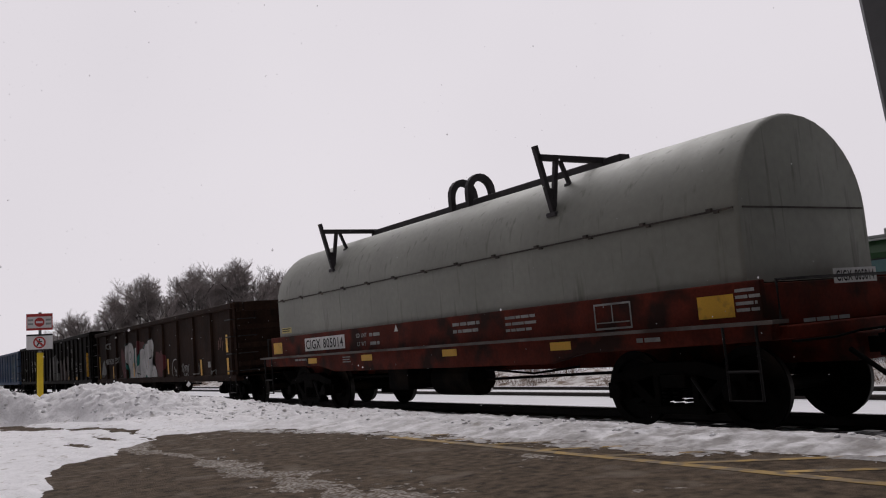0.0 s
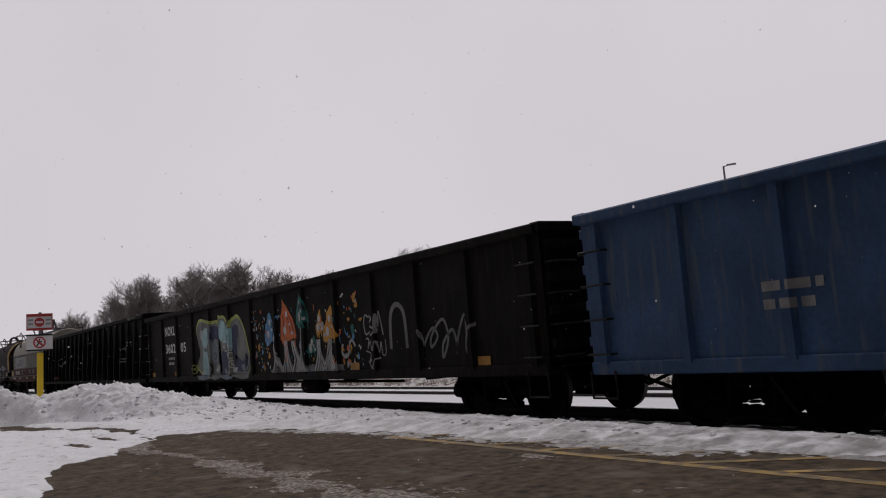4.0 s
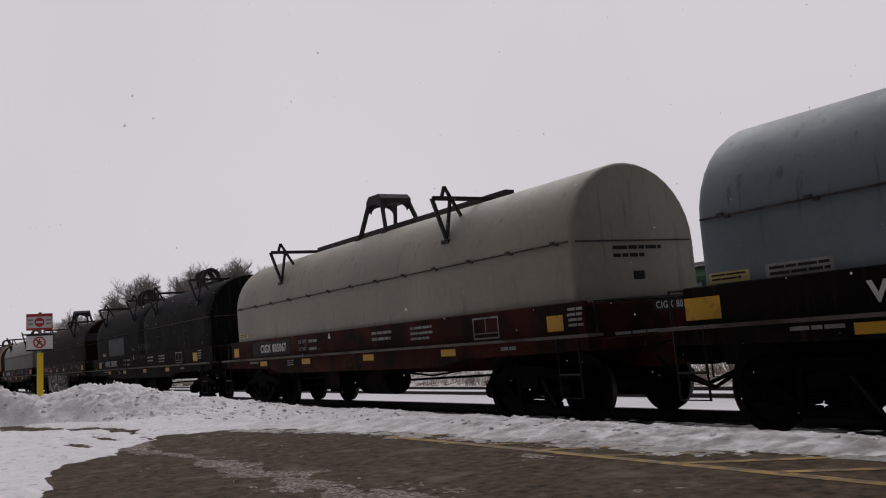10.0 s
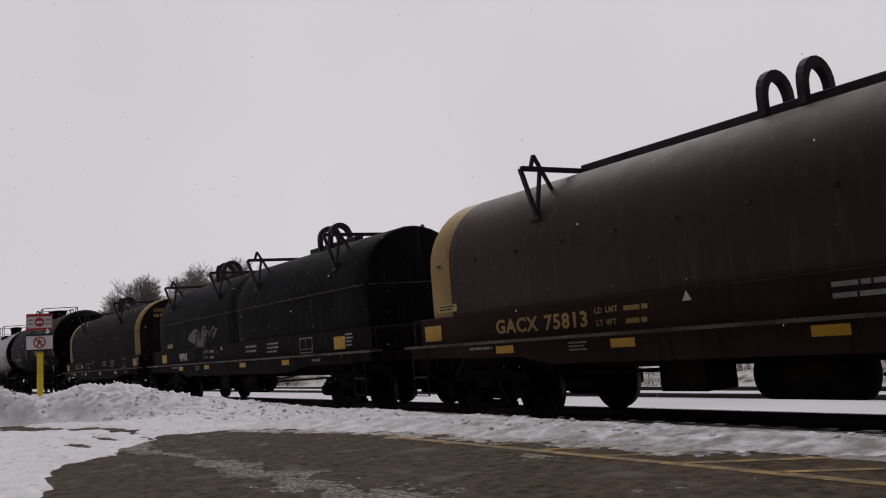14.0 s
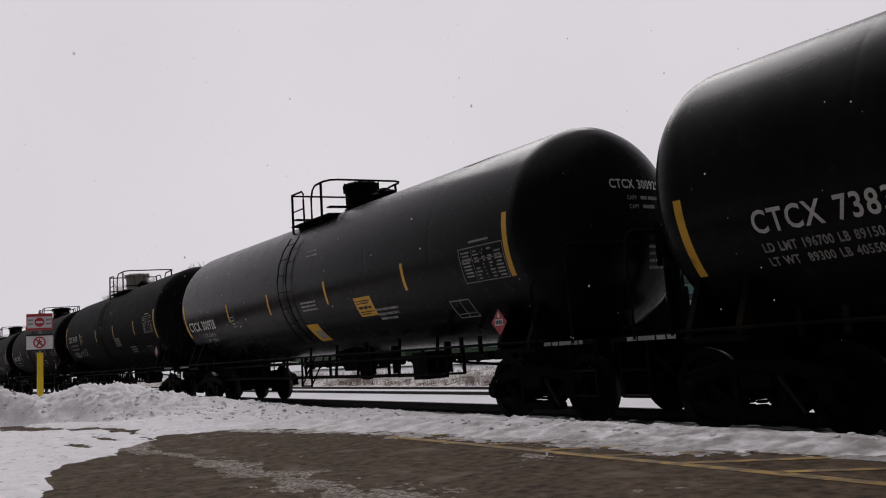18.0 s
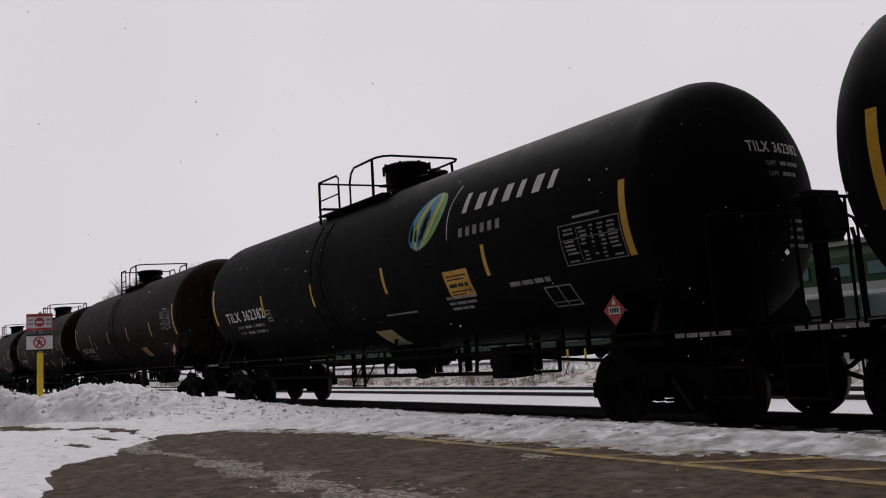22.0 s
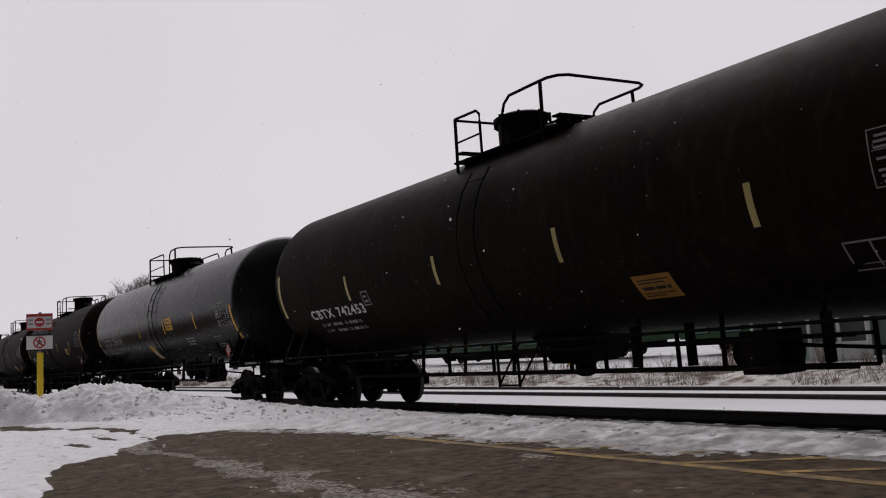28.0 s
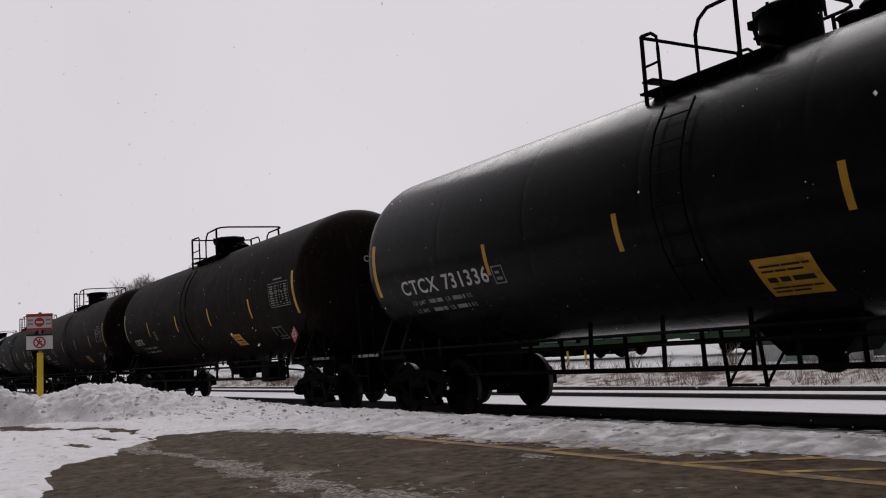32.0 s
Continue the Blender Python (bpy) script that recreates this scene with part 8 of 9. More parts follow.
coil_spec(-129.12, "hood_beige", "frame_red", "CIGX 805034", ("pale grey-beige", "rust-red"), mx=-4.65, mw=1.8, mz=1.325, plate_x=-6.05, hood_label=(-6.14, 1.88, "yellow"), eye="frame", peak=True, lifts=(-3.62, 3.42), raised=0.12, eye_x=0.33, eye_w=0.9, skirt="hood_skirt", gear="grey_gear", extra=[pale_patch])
coil_spec(-144.55, "hood_purple", "frame_black", "MBKX 250305", ("plum-brown, yellow-ended", "black"), band=True, ink="band_yellow", peak=True, spaced=True, mx=-4.62, mw=2.09, sx=-2.24, row=False, plate_x=-5.97, plate_w=0.38, loads=("224000", "62000"), hood_label=(-5.57, 1.80, "yellow"), lifts=(-3.5, 3.4), raised=0.13, extra=[white_tags, numbered_end])
coil_spec(-160.85, "hood_red", "frame_oxide", "GTW 188168", ("oxide-red", "grimy dark red"), deep=(3.2, 4.55), half=7.3, lifts=(-4.54, 4.2), plates=False, drop=0.06, raised=0.05, big=0.21, mx=-6.05, mz=1.30, peak=True, sx=-3.7, seam="hood_red", hood_label=(-6.96, 2.25, "yellow"), extra=[red_car])
coil_spec(-177.2, "hood_blue", "frame_black", "WFRX 382106", ("blue-grey", "black"), peak=True, mx=-4.4, mw=2.3, sx=-1.9, half=6.38, drop=0.07, extra=[blue_end])
coil_spec(-192.25, "hood_beige", "frame_grimy", "CIGX 805067", ("beige", "grimy rust-brown"), plate_w=0.34, patch=True, big=0.18, mx=-4.7, mw=1.55, mz=1.33, eye="frame", eye_w=0.95, peak=True, extra=[numbered_sill])
coil_spec(-208.2, "hood_black", "frame_black", "WFRX 383982", ("black twin", "black"), half=7.4, twin=True, mx=-5.5, mw=2.0, peak=True, plate_w=0.42, extra=[grey_square, wheel_end])
coil_spec(-224.45, "hood_brown", "frame_brown", "CIGX 802958", ("dark brown", "painted brown"), deep=(2.6, 3.15), drop=0.09, ink="orange_text", eye="frame", eye_w=1.12, ridge=3.60, faded=True, plate_w=0.36, peak=True, mx=-5.2, mw=2.0, sx=-3.0, extra=[side_mural, grey_end])
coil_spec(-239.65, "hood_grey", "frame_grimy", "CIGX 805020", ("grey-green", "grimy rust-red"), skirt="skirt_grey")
coil_spec(-255.0, "hood_maroon", "frame_brown", "GACX 75813", ("faded maroon, yellow-ended", "brown"), band=True, ink="band_yellow", mx=-4.6, mw=2.0, peak=True, extra=[series_end])
coil_spec(-271.0, "hood_black", "frame_black", "WFRX", ("black twin", "black"), half=7.2, twin=True, peak=True, extra=[rust_gap])
coil_spec(-287.3, "hood_purple", "frame_black", "GACX 7581", ("plum-brown, yellow-ended", "black"), band=True, ink="band_yellow", lifts=(-3.46, 3.4), raised=0.08, big=0.22, mx=-4.72, mw=1.75, peak=True, extra=[series_end])
BROWN = "long black tank car filmed with brown road dirt"
GLOSS = "long glossy black tank car with yellow reflectors"
LONG = (-1.36, -0.55, 0.05, 0.75)
tank_spec(-312.2, "TILX 351841", ends=(0.38, 0.05), mx=-6.84, mw=2.2, big=0.22, loads=(("LD LMT 211500 LB 95950 KG", 1.9), ("LT WT   74500 LB 33750 KG", 1.85)), tagx=1.75, tagz=2.22, tagw=0.58, tagh=0.36, mz=2.05, ring=LONG, dome_x=0.0, tall=0.12)
tank_spec(-330.68, "CTCX 738367", "tank_gloss", GLOSS, ends=(0.46, 0.6), mx=-6.79, mw=1.85, loads=(("LD LMT 196700 LB 89150 KG", 1.5), ("LT WT  89300 LB 40550 KG", 1.45)), ez=1.67, tagx=1.78, tagz=2.33, tagw=0.55, tagh=0.3, mz=2.08, ring=(-0.99, 0.0, 0.9, 1.9), dome_x=0.8, step_x=0.3, tall=0.16)
tank_spec(-348.94, "CTCX 300928", "tank_gloss", GLOSS, ends=(0.69, 0.25), tagx=2.45, tagz=1.78, tagw=0.66, tagh=0.40, big=0.26, mz=2.06, mx=-7.7, mw=2.15, loads=(("LD LMT 206200 LB", 1.0), ("LT WT  79300 LB", 0.95)), loads_x=0.85, ez=1.88, ring=(-1.28, -0.65, -0.25, 0.26), dome_x=0.35, tall=0.2, extra=[two_labels, top_snow])
tank_spec(-367.23, "CBTX 741397", "tank_black", "long black tank car with a white manway dome", dome="dome_white", ends=(0.65, -0.08), mx=-7.24, mw=1.88, wx=0.06, box=(-4.58, 2.42), ez=2.28, wz=2.32, big=0.24, mz=2.5, tagcol="olive_label", tagx=1.33, tagz=2.0, tagw=0.74, tagh=0.32, tall=0.27, extra=[low_tag])
tank_spec(-385.9, "NATX 318032", ends=(0.60, 0.2), tag=False, stripe="pale_yellow", shift=-0.3, ix=5.76, plac=(7.1, 1.54), mz=2.12, mx=-7.3, ez=1.77, ring=(-0.96, -0.35, 0.15, 0.8), dome_x=0.6, tall=0.2, extra=[loop_tag])
tank_spec(-404.4, "TILX 351848", ends=(0.69, 0.1), mx=-6.8, mw=2.2, big=0.21, stripe="grime_white", tagx=2.4, tagz=2.12, tagw=0.74, mz=2.12, ring=(-1.59, -0.85, -0.35, 0.28), dome_x=0.1, tall=0.2, extra=[word_tag])
tank_spec(-422.84, "TILX 362382", "tank_black", "long black tank car with a blue and green leaf emblem", ends=(0.45, 0.22), tagx=3.27, tagz=1.87, tagw=0.67, tagh=0.46, mz=2.12, ring=(-2.19, -1.25, -0.75, 0.21), dome_x=-0.05, tall=0.2, step_x=-1.2, extra=[leaf_emblem])
tank_spec(-441.5, "CBTX 743242", "tank_brown", BROWN, stripe="pale_yellow")
tank_spec(-460.07, "CBTX 742466", "tank_brown", BROWN, ends=(0.45, -0.15), stripe="pale_yellow", tagcol="dull_orange")
tank_spec(-478.8, "CBTX", "tank_brown", BROWN)
tank_spec(-497.47, "CBTX 741424", "tank_black", ends=(0.62, 0.0), mx=-7.22, mw=2.13, mz=2.51, big=0.23, ez=2.3, wz=2.32, first=-4.94, box=(-4.76, 2.52), loads=(("LD LMT 211100 LB 95750 KG", 1.56), ("LT WT   74900 LB 33950 KG", 1.56)))
tank_spec(-516.35, "CTCX 736620", "tank_gloss", GLOSS, ends=(0.58, 0.68), shift=-0.38, fz=2.32, tagx=2.95, tagz=2.0, tagw=0.68, tagh=0.47, mz=2.06, ring=(-0.43, 0.34, 1.0, 1.25), dome_x=0.05, tall=0.16, step_x=1.03, extra=[top_snow])
tank_spec(-535.43, "CBTX 742453", "tank_brown", BROWN, ends=(0.7, 0.0), mx=-6.7, mw=2.35, mz=1.87, big=0.2, wx=0.2, ez=2.0, stripe="pale_yellow", tagcol="dull_orange")
tank_spec(-554.12, "CTCX 738410", "tank_gloss", GLOSS, ends=(0.65, 0.35), fz=1.66, tagx=1.6, tagz=2.24, tagw=0.70, mz=2.06, ring=(-2.04, -0.31, 0.31, 0.97), dome_x=-0.98, wide=1.0, tall=0.12, step_x=0.25, extra=[low_label])
tank_spec(-572.79, "CBTX 742191", "tank_brown", BROWN, tagx=3.2, tagz=2.0, tagw=0.72, tagh=0.3, tall=0.24, dome_x=0.1, ring=(-1.6, -0.82, -0.2, 0.86))
tank_spec(-591.12, "CBTX 742311", "tank_brown", BROWN)
tank_spec(-609.8, "CTCX 731336", "tank_gloss", GLOSS, ends=(0.45, 0.3), tagx=0.05, tagz=1.25, tagw=0.72, tagh=0.55, mz=2.06, ring=(-1.46, -1.2, -0.62, -0.03), dome_x=0.0, tall=0.2, step_x=-0.7, extra=[top_snow])
tank_spec(-628.28, "CBTX", "tank_brown", BROWN)
tank_spec(-646.8, "CBTX", "tank_brown", BROWN)
tank_spec(-665.3, "CBTX", "tank_black")
tank_spec(-683.8, "CTCX", "tank_gloss", GLOSS)
tank_spec(-702.3, "CBTX", "tank_brown", BROWN)
tank_spec(-720.8, "CBTX", "tank_brown", BROWN)

M["dome_white"] = material("white_dome_paint", (0.50, 0.49, 0.45), 0.6, vary=0.2, scale=2, second=(0.2, 0.17, 0.13), amount=0.25, streak=1)
CARS = [(make(spec), at) for make, at, spec in TRAIN]


# ---- the sign at the edge of the lot ----
M["sign_white"] = material("sign_white", (0.72, 0.71, 0.72), 0.5, vary=0.08)
M["sign_red"] = material("sign_red", (0.45, 0.05, 0.05), 0.5, vary=0.1)
M["sign_grey"] = material("sign_grey_print", (0.33, 0.33, 0.34), 0.6, vary=0.1)
M["post_yellow"] = material("yellow_post_sleeve", (0.70, 0.50, 0.03), 0.45, vary=0.1, second=(0.4, 0.3, 0.1), amount=0.1)
M["galv"] = material("galvanised_steel", (0.25, 0.25, 0.26), 0.45, 0.6, vary=0.15)


def warning_sign():
    """Yellow post with two boards, facing the lot. Board space: x right, z up, front towards -y."""
    st = thing("warning_sign", "two warning boards on a yellow post in the snow", "sign", at=pose(-22.63, -5.82, -0.184, 0, 2.0, 72) @ Matrix.Scale(1.14, 4))
    bm = bmesh.new()
    tube(bm, [(0, 0.05, 0.2), (0, 0.05, 1.72)], 0.062, 16)
    part("post_sleeve", bm, M["post_yellow"], st)
    bm = bmesh.new()
    tube(bm, [(0, 0.05, 0.2), (0, 0.05, 2.55)], 0.03, 8)
    part("post", bm, M["galv"], st)
    for z0, z1, kind in ((2.18, 2.52, "upper"), (1.76, 2.10, "lower")):
        w = 0.25
        bm = bmesh.new()
        box(bm, -w, w, -0.012, 0.0, z0, z1)
        b = part("board", bm, M["sign_white"], st, "white board with a red symbol", bevel=0.004)
        f = on_flat(-0.016)
        if kind == "upper":
            marks("border", M["sign_red"], b, f, [("p", -w, w, z1 - 0.06, z1), ("p", -w, w, z0, z0 + 0.045), ("p", -w, -w + 0.02, z0, z1), ("p", w - 0.02, w, z0, z1)])
            marks("print", M["sign_grey"], b, f, [("p", -0.22, -0.12, 2.37, 2.41), ("p", -0.22, -0.12, 2.29, 2.33), ("p", 0.12, 0.22, 2.37, 2.41), ("p", 0.12, 0.22, 2.29, 2.33)])
            ring = [(0.095 * math.cos(a), 2.345 + 0.095 * math.sin(a)) for a in [2 * math.pi * k / 24 for k in range(24)]]
            marks("symbol", M["sign_red"], b, on_flat(-0.018), [("b", ring)])
            marks("symbol_bar", M["sign_white"], b, on_flat(-0.021), [("p", -0.065, 0.065, 2.325, 2.365)])
        else:
            marks("border", M["grime"], b, f, [("p", -w, w, z1 - 0.035, z1), ("p", -w, w, z0, z0 + 0.03)])
            pts = [(0.105 * math.cos(2 * math.pi * k / 24), 1.93 + 0.105 * math.sin(2 * math.pi * k / 24)) for k in range(25)]
            marks("symbol", M["sign_red"], b, on_flat(-0.018), [("s", pts, 0.03), ("s", [(-0.075, 2.0), (0.075, 1.86)], 0.03)])
            marks("figure", M["grime"], b, f, [("s", [(0.0, 2.0), (-0.01, 1.93), (-0.05, 1.86)], 0.025), ("s", [(-0.01, 1.93), (0.05, 1.86)], 0.022), ("s", [(-0.05, 1.94), (0.05, 1.95)], 0.02)])
    return st


warning_sign()

# ---- distance ----
M["bark"] = material("winter_bark", (0.13, 0.115, 0.11), 0.9, vary=0.2, scale=0.3, bump=0)
M["twig"] = material("winter_twigs", (0.34, 0.30, 0.29), 0.9, vary=0.2, scale=0.2, bump=0)
M["weed"] = material("dry_weeds", (0.24, 0.175, 0.14), 0.9, vary=0.35, scale=0.8, bump=0)
M["evergreen"] = material("dark_evergreen", (0.05, 0.06, 0.05), 0.9, vary=0.3, scale=0.5, bump=0)


def tree_meshes(seed):
    """Trunk and crown of a bare tree of unit height; the finest twigs are straight slivers."""
    rnd = random.Random(seed)
    limbs = bmesh.new()
    tube(limbs, [(0, 0, 0), (0.01, 0, 0.15), (0, 0.01, 0.34)], 0.022, 7, 0.015)
    vs, fs = [], []

    def sliver(p, e, r):
        d = (e - p).normalized()
        a = d.orthogonal().normalized() * r
        b = d.cross(a)
        k = len(vs)
        for q, s in ((p, 1.0), (e, 0.4)):
            vs.extend([q + a * s, q - a * 0.5 * s + b * 0.87 * s, q - a * 0.5 * s - b * 0.87 * s])
        fs.extend([(k, k + 1, k + 4, k + 3), (k + 1, k + 2, k + 5, k + 4), (k + 2, k, k + 3, k + 5)])

    def grow(p, d, length, r, depth):
        e = p + d * length
        if depth < 2:
            q = p + d * length * 0.5 + Vector((rnd.uniform(-1, 1), rnd.uniform(-1, 1), rnd.uniform(-0.3, 0.6))) * length * 0.08
            tube(limbs, [p, q, e], r, 5, r * 0.6, cap=False)
        else:
            sliver(p, e, r)
        if depth == 5:
            return
        for k in range((5, 5, 5, 5, 4)[depth]):
            f = rnd.uniform(0.3, 1.0)
            nd = (d * 0.9 + Vector((rnd.gauss(0, 0.48), rnd.gauss(0, 0.48), rnd.uniform(-0.25, 0.40)))).normalized()
            grow(p + d * length * f, nd, length * rnd.uniform(0.45, 0.66), r * 0.56, depth + 1)

    for k in range(6):
        a = 2 * math.pi * (k + rnd.random() * 0.6) / 6
        lean = rnd.uniform(0.15, 0.6)
        grow(Vector((0, 0, rnd.uniform(0.18, 0.34))), Vector((math.cos(a) * lean, math.sin(a) * lean, 1)).normalized(), rnd.uniform(0.24, 0.32), 0.010, 0)
    me = bpy.data.meshes.new("crown")
    me.from_pydata(vs, [], fs)
    me.materials.append(M["twig"])
    top = max(v.z for v in vs)
    for m in (me,):
        m.transform(Matrix.Diagonal((1 / top, 1 / top, 1 / top, 1)))
    trunk = mesh_of("trunk", limbs, M["bark"])
    trunk.transform(Matrix.Diagonal((1 / top, 1 / top, 1 / top, 1)))
    return trunk, me


def bare_tree(x, y, top, seed, wide=1.0):
    tr = thing("bare_tree", "leafless winter tree with a dense grey-brown crown", "tree", "bare trees beyond the railway", at=pose(x, y, -0.75))
    trunk, crown = shared(("tree", seed % 5), lambda: tree_meshes(seed % 5 + 60))
    h = top + 0.75
    m = pose(0, 0, 0, 0, 0, seed * 73) @ Matrix.Diagonal((h * wide, h * wide, h, 1))
    part("trunk", trunk, None, tr, at=m)
    part("crown", crown, None, tr, at=m)
    return tr


# place and height of the crown's top
TREES = [(-138, 13.2, 7.2), (-133, 14.2, 8.6), (-131, 16.1, 9.3), (-136, 18.8, 8.8), (-132, 20.4, 9.9), (-138, 23.6, 12.7), (-133, 24.4, 13.8), (-131, 25.8, 13.3), (-136, 30.2, 14.0),
         (-132, 32.1, 14.5), (-138, 36.7, 16.2), (-133, 38.0, 15.7), (-131, 40.2, 15.6), (-136, 44.8, 15.2), (-132, 45.6, 13.4), (-138, 52.0, 14.8), (-133, 53.7, 13.5), (-150, 15.5, 6.2), (-155, 12, 5.2), (-118, 61, 15.2), (-114, 64.5, 15.4), (-110, 86, 15.4), (-108, 88.5, 14.6)]
for i, (x, y, top) in enumerate(TREES):
    bare_tree(x, y, top * 1.05, i, 0.9)


def spruce(x, y, h, seed):
    rnd = random.Random(seed)
    tr = thing("spruce_tree", "distant dark evergreen spruce", "tree", "spruces beyond the railway", at=pose(x, y, -0.75))
    bm = bmesh.new()
    tube(bm, [(0, 0, 0), (0, 0, h)], 0.16, 6, 0.02)
    part("trunk", bm, M["bark"], tr)
    bm = bmesh.new()
    for k in range(26):
        z = h * (0.12 + 0.86 * k / 26)
        r = h * 0.2 * (1 - k / 27) + 0.1
        for j in range(7):
            a = rnd.uniform(0, 2 * math.pi)
            tube(bm, [(0, 0, z + 0.2), (r * math.cos(a) * rnd.uniform(0.7, 1.1), r * math.sin(a) * rnd.uniform(0.7, 1.1), z - 0.15 * r)], 0.16 * r + 0.05, 4, 0.02)
    part("crown", bm, M["evergreen"], tr)


for i, (x, y, h) in enumerate([(-150, 2.5, 8.2), (-152, 4.2, 7.2), (-160, 6.0, 7.5)]):
    spruce(x, y, h, i)


def shrub_mesh(seed):
    """Leafless shrub of unit height: a sheaf of forked stems from one root."""
    rnd = random.Random(seed)
    bm = bmesh.new()
    for k in range(11):
        lean = Vector((rnd.gauss(0, 0.28), rnd.gauss(0, 0.28), 1)).normalized()
        tip = lean * rnd.uniform(0.6, 1.0)
        mid = tip * 0.5 + Vector((rnd.gauss(0, 0.03), rnd.gauss(0, 0.03), 0))
        tube(bm, [(0, 0, 0), mid, tip], 0.014, 4, 0.004, cap=False)
        for q in range(4):
            p = mid.lerp(tip, rnd.uniform(-0.3, 0.8))
            tube(bm, [p, p + Vector((rnd.gauss(0, 0.13), rnd.gauss(0, 0.13), rnd.uniform(0.1, 0.28)))], 0.006, 3, 0.002, cap=False)
    return mesh_of("shrub", bm, M["weed"])


SHRUBS = [(-9.2, 13.2, 1.5), (-10.1, 13.9, 1.7), (-11.0, 13.0, 1.3), (-11.6, 14.2, 1.6), (-13.6, 12.6, 0.9), (-15.4, 13.4, 1.1), (-17.0, 12.9, 0.8), (-18.7, 13.6, 1.2), (-20.9, 13.0, 0.9), (-23.0, 13.6, 1.0), (-25.8, 12.8, 0.8), (-29.0, 13.8, 1.1), (-33.0, 13.2, 0.9), (-38.0, 13.9, 1.2)]
for i, (x, y, h) in enumerate(SHRUBS):
    ob = new("shrub", shared(("shrub", i % 4), lambda: shrub_mesh(70 + i % 4)))
    ob.matrix_basis = pose(x, y, -0.55, 0, 0, 77 * i) @ Matrix.Diagonal((h * 0.9, h * 0.9, h, 1))
    tagged(ob, "leafless reddish-brown shrub in the snow", "shrub", "shrubs beyond the tracks")


def brush():
    """Dry weeds in drifts along the far side of the second track."""
    rnd = random.Random(5)
    bm = bmesh.new()
    for i in range(9500):
        x, y = -75 + 82 * rnd.random(), 10.6 + rnd.random() ** 1.4 * 6
        if noise.noise(Vector((x * 0.45, y * 0.5, 1))) < -0.06:
            continue
        h = rnd.uniform(0.15, 0.62) * (1.2 if noise.noise(Vector((x * 0.35, y * 0.3, 1))) > 0.2 else 0.7)
        for k in range(3):
            d = Vector((rnd.gauss(0, 0.38), rnd.gauss(0, 0.38), 1))
            foot = Vector((x, y, -0.66))
            tube(bm, [foot, foot + d * h], 0.006, 3, 0.003, cap=False)
    return tagged(new("weeds", mesh_of("weeds", bm, M["weed"])), "dry brown weeds standing in the snow", "weeds", kind="stuff")


brush()
field("snow_ridge", frange(-90, 12, 0.5), frange(9.4, 18, 0.25), lambda x, y: -0.72 + 0.45 * bump01((y - 12.8) / 3.2) * (0.7 + 0.5 * fbm(x, y, 0.25)) + 0.06 * fbm(x, y, 1.2), M["weedy_snow"], "low weedy ridge of dirty snow beside the second track", "snow ridge")

M["coach_green"] = material("coach_green", (0.025, 0.07, 0.025), 0.45, vary=0.12, scale=0.6)
M["coach_white"] = material("coach_white", (0.40, 0.41, 0.40), 0.45, vary=0.08, scale=0.6)
M["coach_glass"] = material("tinted_glass", (0.12, 0.2, 0.2), 0.12, vary=0.05, bump=0, spec=0.6)
M["shelter_glass"] = material("dark_shelter_glass", (0.045, 0.06, 0.052), 0.2, vary=0.15, scale=1.5, bump=0, spec=0.5)
M["shelter_white"] = material("shelter_white_paint", (0.55, 0.56, 0.55), 0.5, vary=0.1, scale=2)
M["shelter_panel"] = material("pale_teal_panel", (0.30, 0.40, 0.37), 0.5, vary=0.12, scale=1.5)


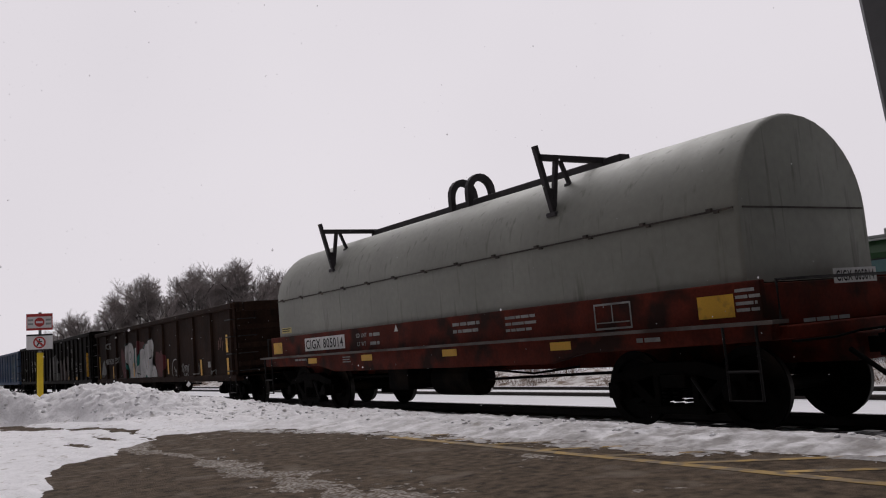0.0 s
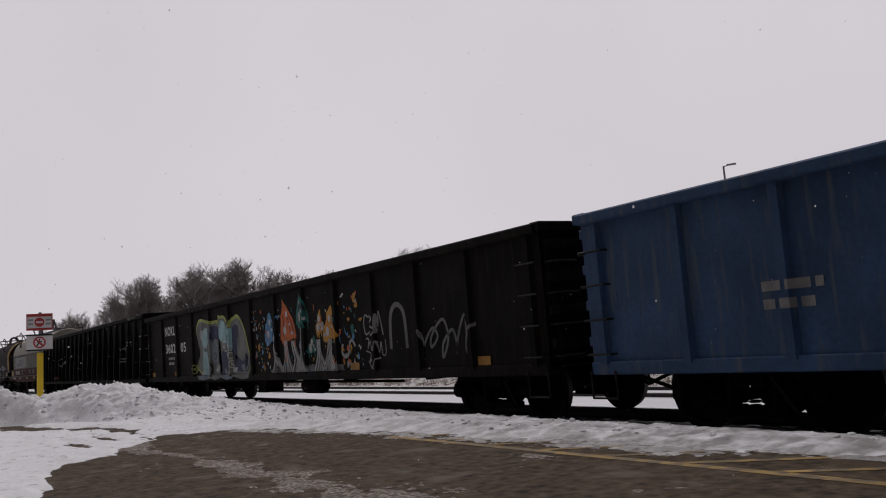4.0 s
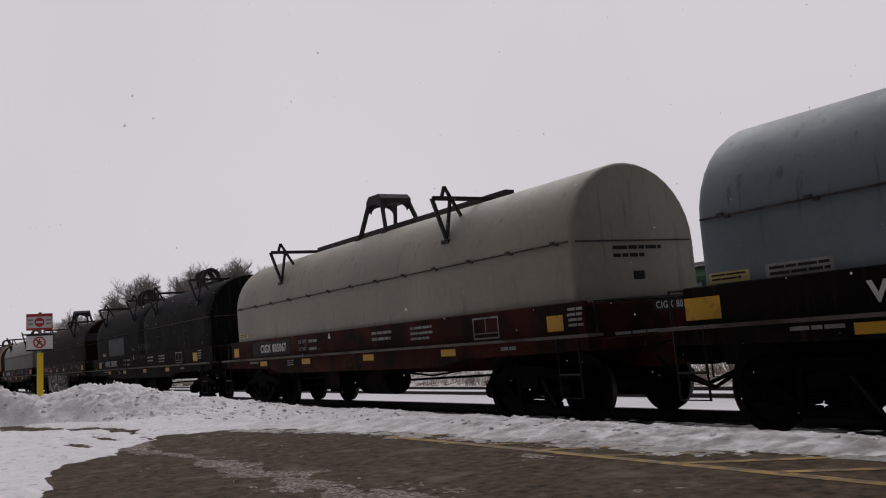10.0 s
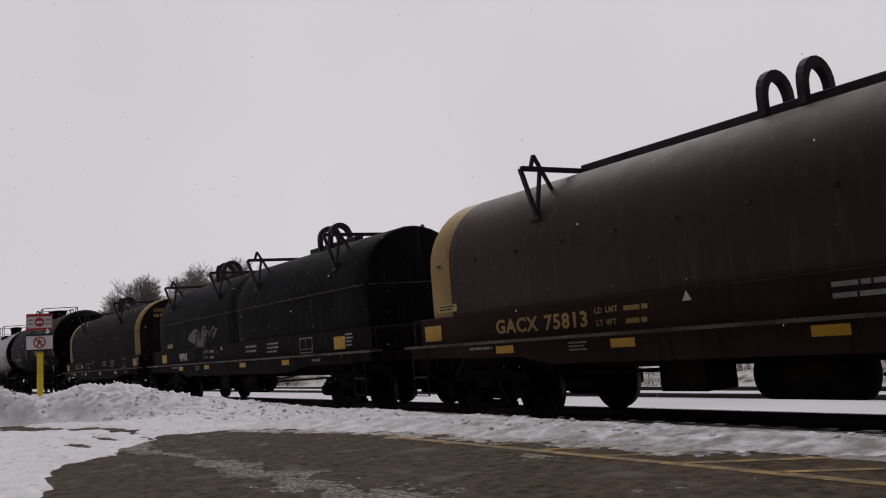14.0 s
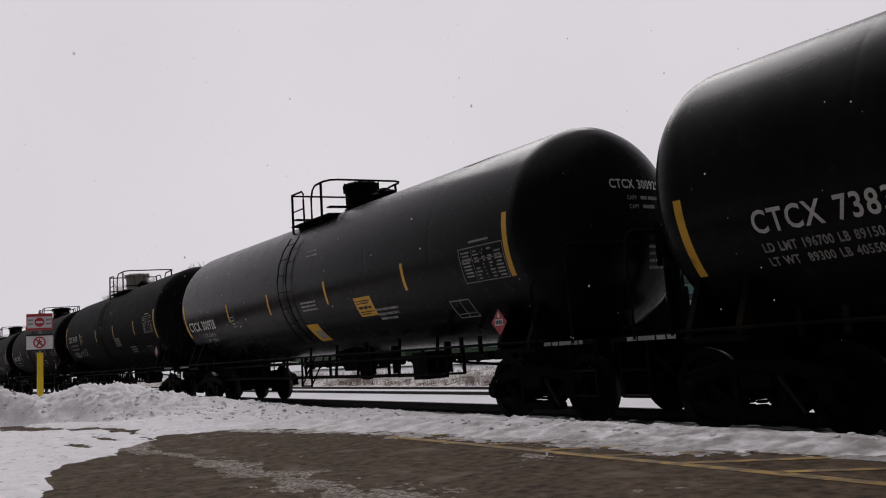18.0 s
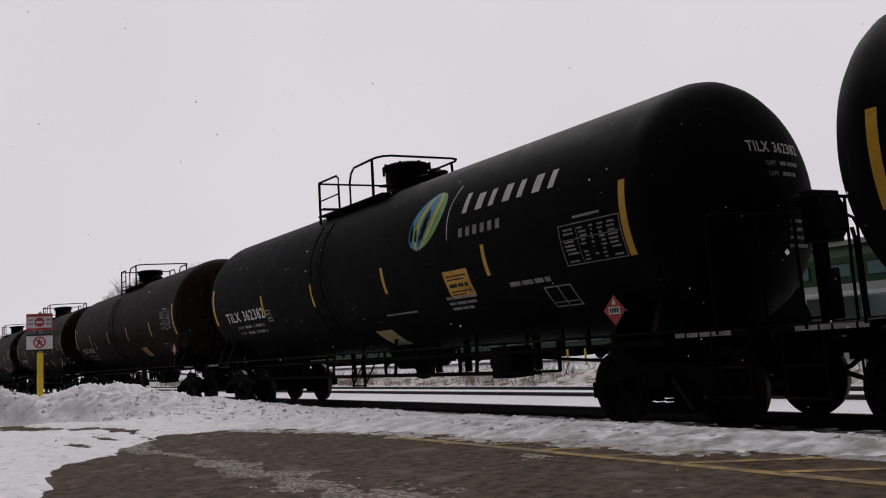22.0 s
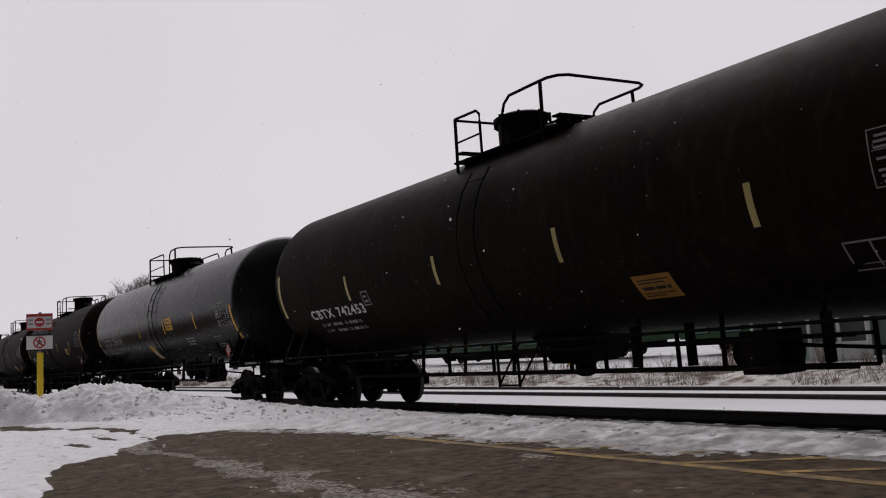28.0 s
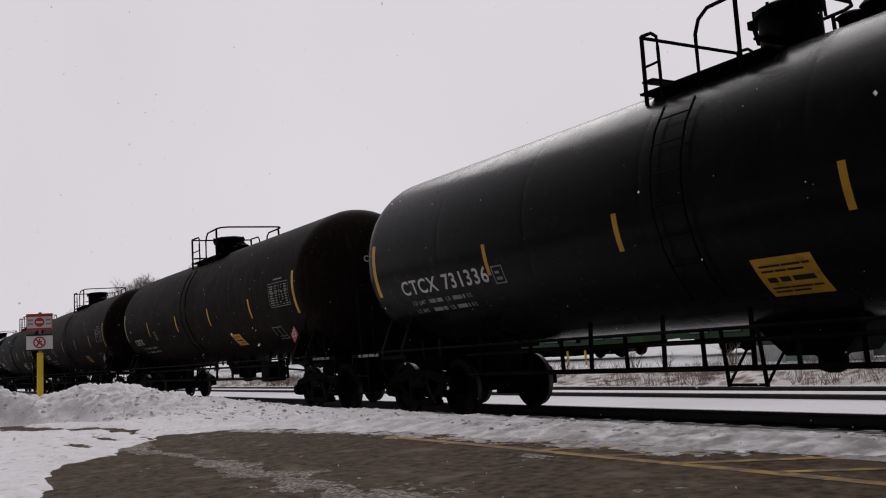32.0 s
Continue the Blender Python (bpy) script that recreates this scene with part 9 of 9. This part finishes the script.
def coach():
    """Double-deck passenger coach parked on a siding."""
    co = thing("passenger_coach", "parked green and white double-deck passenger coach", "passenger coach", "coaches on the siding", at=pose(-20.5, 27.4, -0.6))
    bm = bmesh.new()
    extrude_x(bm, [(-1.45, 0.78), (-1.45, 3.9), (-1.1, 4.45), (-0.5, 4.62), (0.5, 4.62), (1.1, 4.45), (1.45, 3.9), (1.45, 0.78)], -11.5, 11.5)
    body = part("body", bm, M["coach_green"], co)
    bm = bmesh.new()
    box(bm, -11.5, 11.5, -1.47, -1.452, 1.67, 2.75)
    part("white_band", bm, M["coach_white"], body)
    arc = [(-9.75 + 0.42 * math.cos(a), 2.2 + 0.42 * math.sin(a)) for a in [math.radians(50 + 29 * k) for k in range(11)]]
    marks("emblem", M["coach_green"], body, on_flat(-1.476), [("s", arc, 0.16), ("s", [(-9.72, 2.16), (-9.38, 2.16)], 0.12)])
    bm = bmesh.new()
    box(bm, -11.55, 11.55, -1.30, 1.30, 4.42, 4.50)
    box(bm, -11.55, 11.55, -0.9, 0.9, 4.55, 4.66)
    part("roof", bm, M["coach_white"], co)
    for x in (-7.0, 0.0, 7.0):
        bm = bmesh.new()
        box(bm, x - 0.5, x + 0.5, -0.5, 0.5, 4.62, 4.95)
        part("roof_vent", bm, M["coach_white"], co, bevel=0.05)
    bm = bmesh.new()
    box(bm, -11.4, 11.4, -0.5, 0.5, 0.45, 0.80)
    for x0, x1 in ((-5.9, -3.2), (-2.4, -0.4), (0.3, 2.9), (3.6, 5.8)):
        box(bm, x0, x1, -1.35, 1.35, 0.18, 0.78)
    part("underframe", bm, M["truck"], co)
    for i in range(11):
        x = -10.2 + 2.0 * i
        for z0, z1 in ((3.0, 3.65), (0.98, 1.5)):
            bm = bmesh.new()
            box(bm, x - 0.68, x + 0.68, -1.50, -1.455, z0, z1)
            w = part("window", bm, M["grime"], body, bevel=0.02)
            bm = bmesh.new()
            box(bm, x - 0.60, x + 0.60, -1.51, -1.495, z0 + 0.06, z1 - 0.06)
            part("pane", bm, M["coach_glass"], w)
    for x in (-8.2, 8.2):
        add_plain_truck(co, x)
    for k in (1, 2):
        copy_thing(co, pose(-20.5 - 25.6 * k, 27.4, -0.6))


def add_plain_truck(co, x):
    tr = part("truck", shared("bolster", bolster_mesh), None, co, at=pose(x, 0, 0))
    for s in (-1, 1):
        part("side_frame", shared("side_frame", side_frame_mesh), None, tr, at=pose(0, s * 1.0, 0))
        part("wheelset", shared("wheelset", wheelset_mesh), None, tr, at=pose(s * 0.889, 0, WHEEL_R))


coach()


def shelter():
    """Glazed waiting shelter beyond the second track: white posts, a sill, panes above it and panels below."""
    sh = thing("waiting_shelter", "glazed shelter with white posts beyond the tracks", "shelter", at=pose(-20.4, 20.0, -0.74))
    xs = (-2.4, -1.1, 0.1, 1.3, 2.4)
    for x in xs:
        for y in (0.0, 1.6):
            bm = bmesh.new()
            box(bm, x - 0.07, x + 0.07, y - 0.06, y + 0.06, 0.0, 2.35)
            part("post", bm, M["shelter_white"], sh, bevel=0.01)
    for k, (a, b) in enumerate(zip(xs, xs[1:])):
        bm = bmesh.new()
        box(bm, a + 0.07, b - 0.07, -0.05, 0.05, 0.60, 0.72)
        part("sill", bm, M["shelter_white"], sh)
        bm = bmesh.new()
        box(bm, a + 0.07, b - 0.07, -0.015, 0.015, 0.72, 2.3)
        part("pane", bm, M["shelter_glass"], sh)
        bm = bmesh.new()
        box(bm, a + 0.07, b - 0.07, -0.02, 0.02, 0.08, 0.60)
        part("panel", bm, M["shelter_panel" if k == 1 else "shelter_white"], sh)
        bm = bmesh.new()
        box(bm, a + 0.07, b - 0.07, 1.58, 1.62, 0.08, 2.3)
        part("back_panel", bm, M["shelter_panel"], sh)
    bm = bmesh.new()
    box(bm, -2.7, 2.7, -0.3, 1.9, 2.35, 2.47)
    part("roof", bm, M["shelter_white"], sh, bevel=0.02)


shelter()


def bollard(x, y):
    bm = bmesh.new()
    tube(bm, [(0, 0, 0), (0, 0, 0.86), (0, 0, 0.9)], 0.055, 10)
    ob = new("bollard", mesh_of("bollard", bm, M["post_yellow"], smooth=True))
    ob.matrix_basis = pose(x, y, -0.74)
    return tagged(ob, "yellow steel bollard standing in snow", "bollard", "bollards beyond the tracks")


bollard(-36.3, 22.0)
bollard(-34.9, 22.0)


def street_lamp():
    la = thing("street_lamp", "tall grey pole with a flat lamp head on an arm", "street lamp", at=pose(-44.05, 46.0, -0.75))
    bm = bmesh.new()
    tube(bm, [(0, 0, 0), (0, 0, 13.3)], 0.13, 10, 0.07)
    part("pole", bm, M["galv"], la)
    bm = bmesh.new()
    tube(bm, [(0, 0, 13.25), (0.3, 0.2, 13.34)], 0.05, 8)
    part("arm", bm, M["galv"], la)
    bm = bmesh.new()
    box(bm, 0, 0.7, -0.15, 0.18, 13.30, 13.42, pose(0.2, 0.14, 0, 0, 0, 36))
    part("lamp_head", bm, M["galv"], la, bevel=0.03)


street_lamp()


def snowfall():
    """Sparse flakes hanging in the air before the train; the whole fall sinks slowly."""
    rnd = random.Random(17)
    vs, fs = [], []
    for i in range(8200):
        x, y, z = rnd.uniform(-26, 3), rnd.uniform(-9.0, -2.1), rnd.uniform(0, 38)
        if math.hypot(x, y + 9.067) < (3.5 if i % 45 == 0 else 1.5):
            continue
        r = rnd.uniform(0.005, 0.008) if i % 45 == 0 else 0.003 + 0.0035 * rnd.random() ** 2.5
        k = len(vs)
        vs += [(x + r, y, z), (x - r, y, z + r * 0.4), (x, y + r, z), (x, y - r, z - r * 0.3), (x + r * 0.2, y, z + r * 1.3), (x, y, z - r)]
        fs += [(k + a, k + b, k + c) for a, b, c in ((0, 2, 4), (2, 1, 4), (1, 3, 4), (3, 0, 4), (2, 0, 5), (1, 2, 5), (3, 1, 5), (0, 3, 5))]
    me = bpy.data.meshes.new("snowfall")
    me.from_pydata(vs, [], fs)
    me.materials.append(M["flake"])
    return tagged(new("snowfall", me), "sparse white snowflakes drifting down", "snowfall", kind="stuff")


FLAKES = snowfall()


# ---- movement ----
def motions():
    times = [2.0 * k for k in range(17)]
    for car, at in CARS:
        walk(car, [(t, pose(at + travel(t), 0, 0)) for t in times])
    walk(FLAKES, [(t, pose(0.12 * math.sin(t * 0.9), 0.08 * math.sin(t * 1.3), 0.5 - 1.02 * t)) for t in times])
    for s, sets in WHEELSETS.items():
        first = sets[0]
        walk(first, [(k / FPS, pose(s * 0.889, 0, WHEEL_R, 0, math.degrees(travel(k / FPS) / WHEEL_R) % 360, 0)) for k in range(32 * FPS + 1)])
        keys = first.animation_data
        for other in sets[1:]:
            other.rotation_mode = "QUATERNION"
            data = other.animation_data_create()
            data.action = keys.action
            data.action_slot = keys.action_slot


motions()
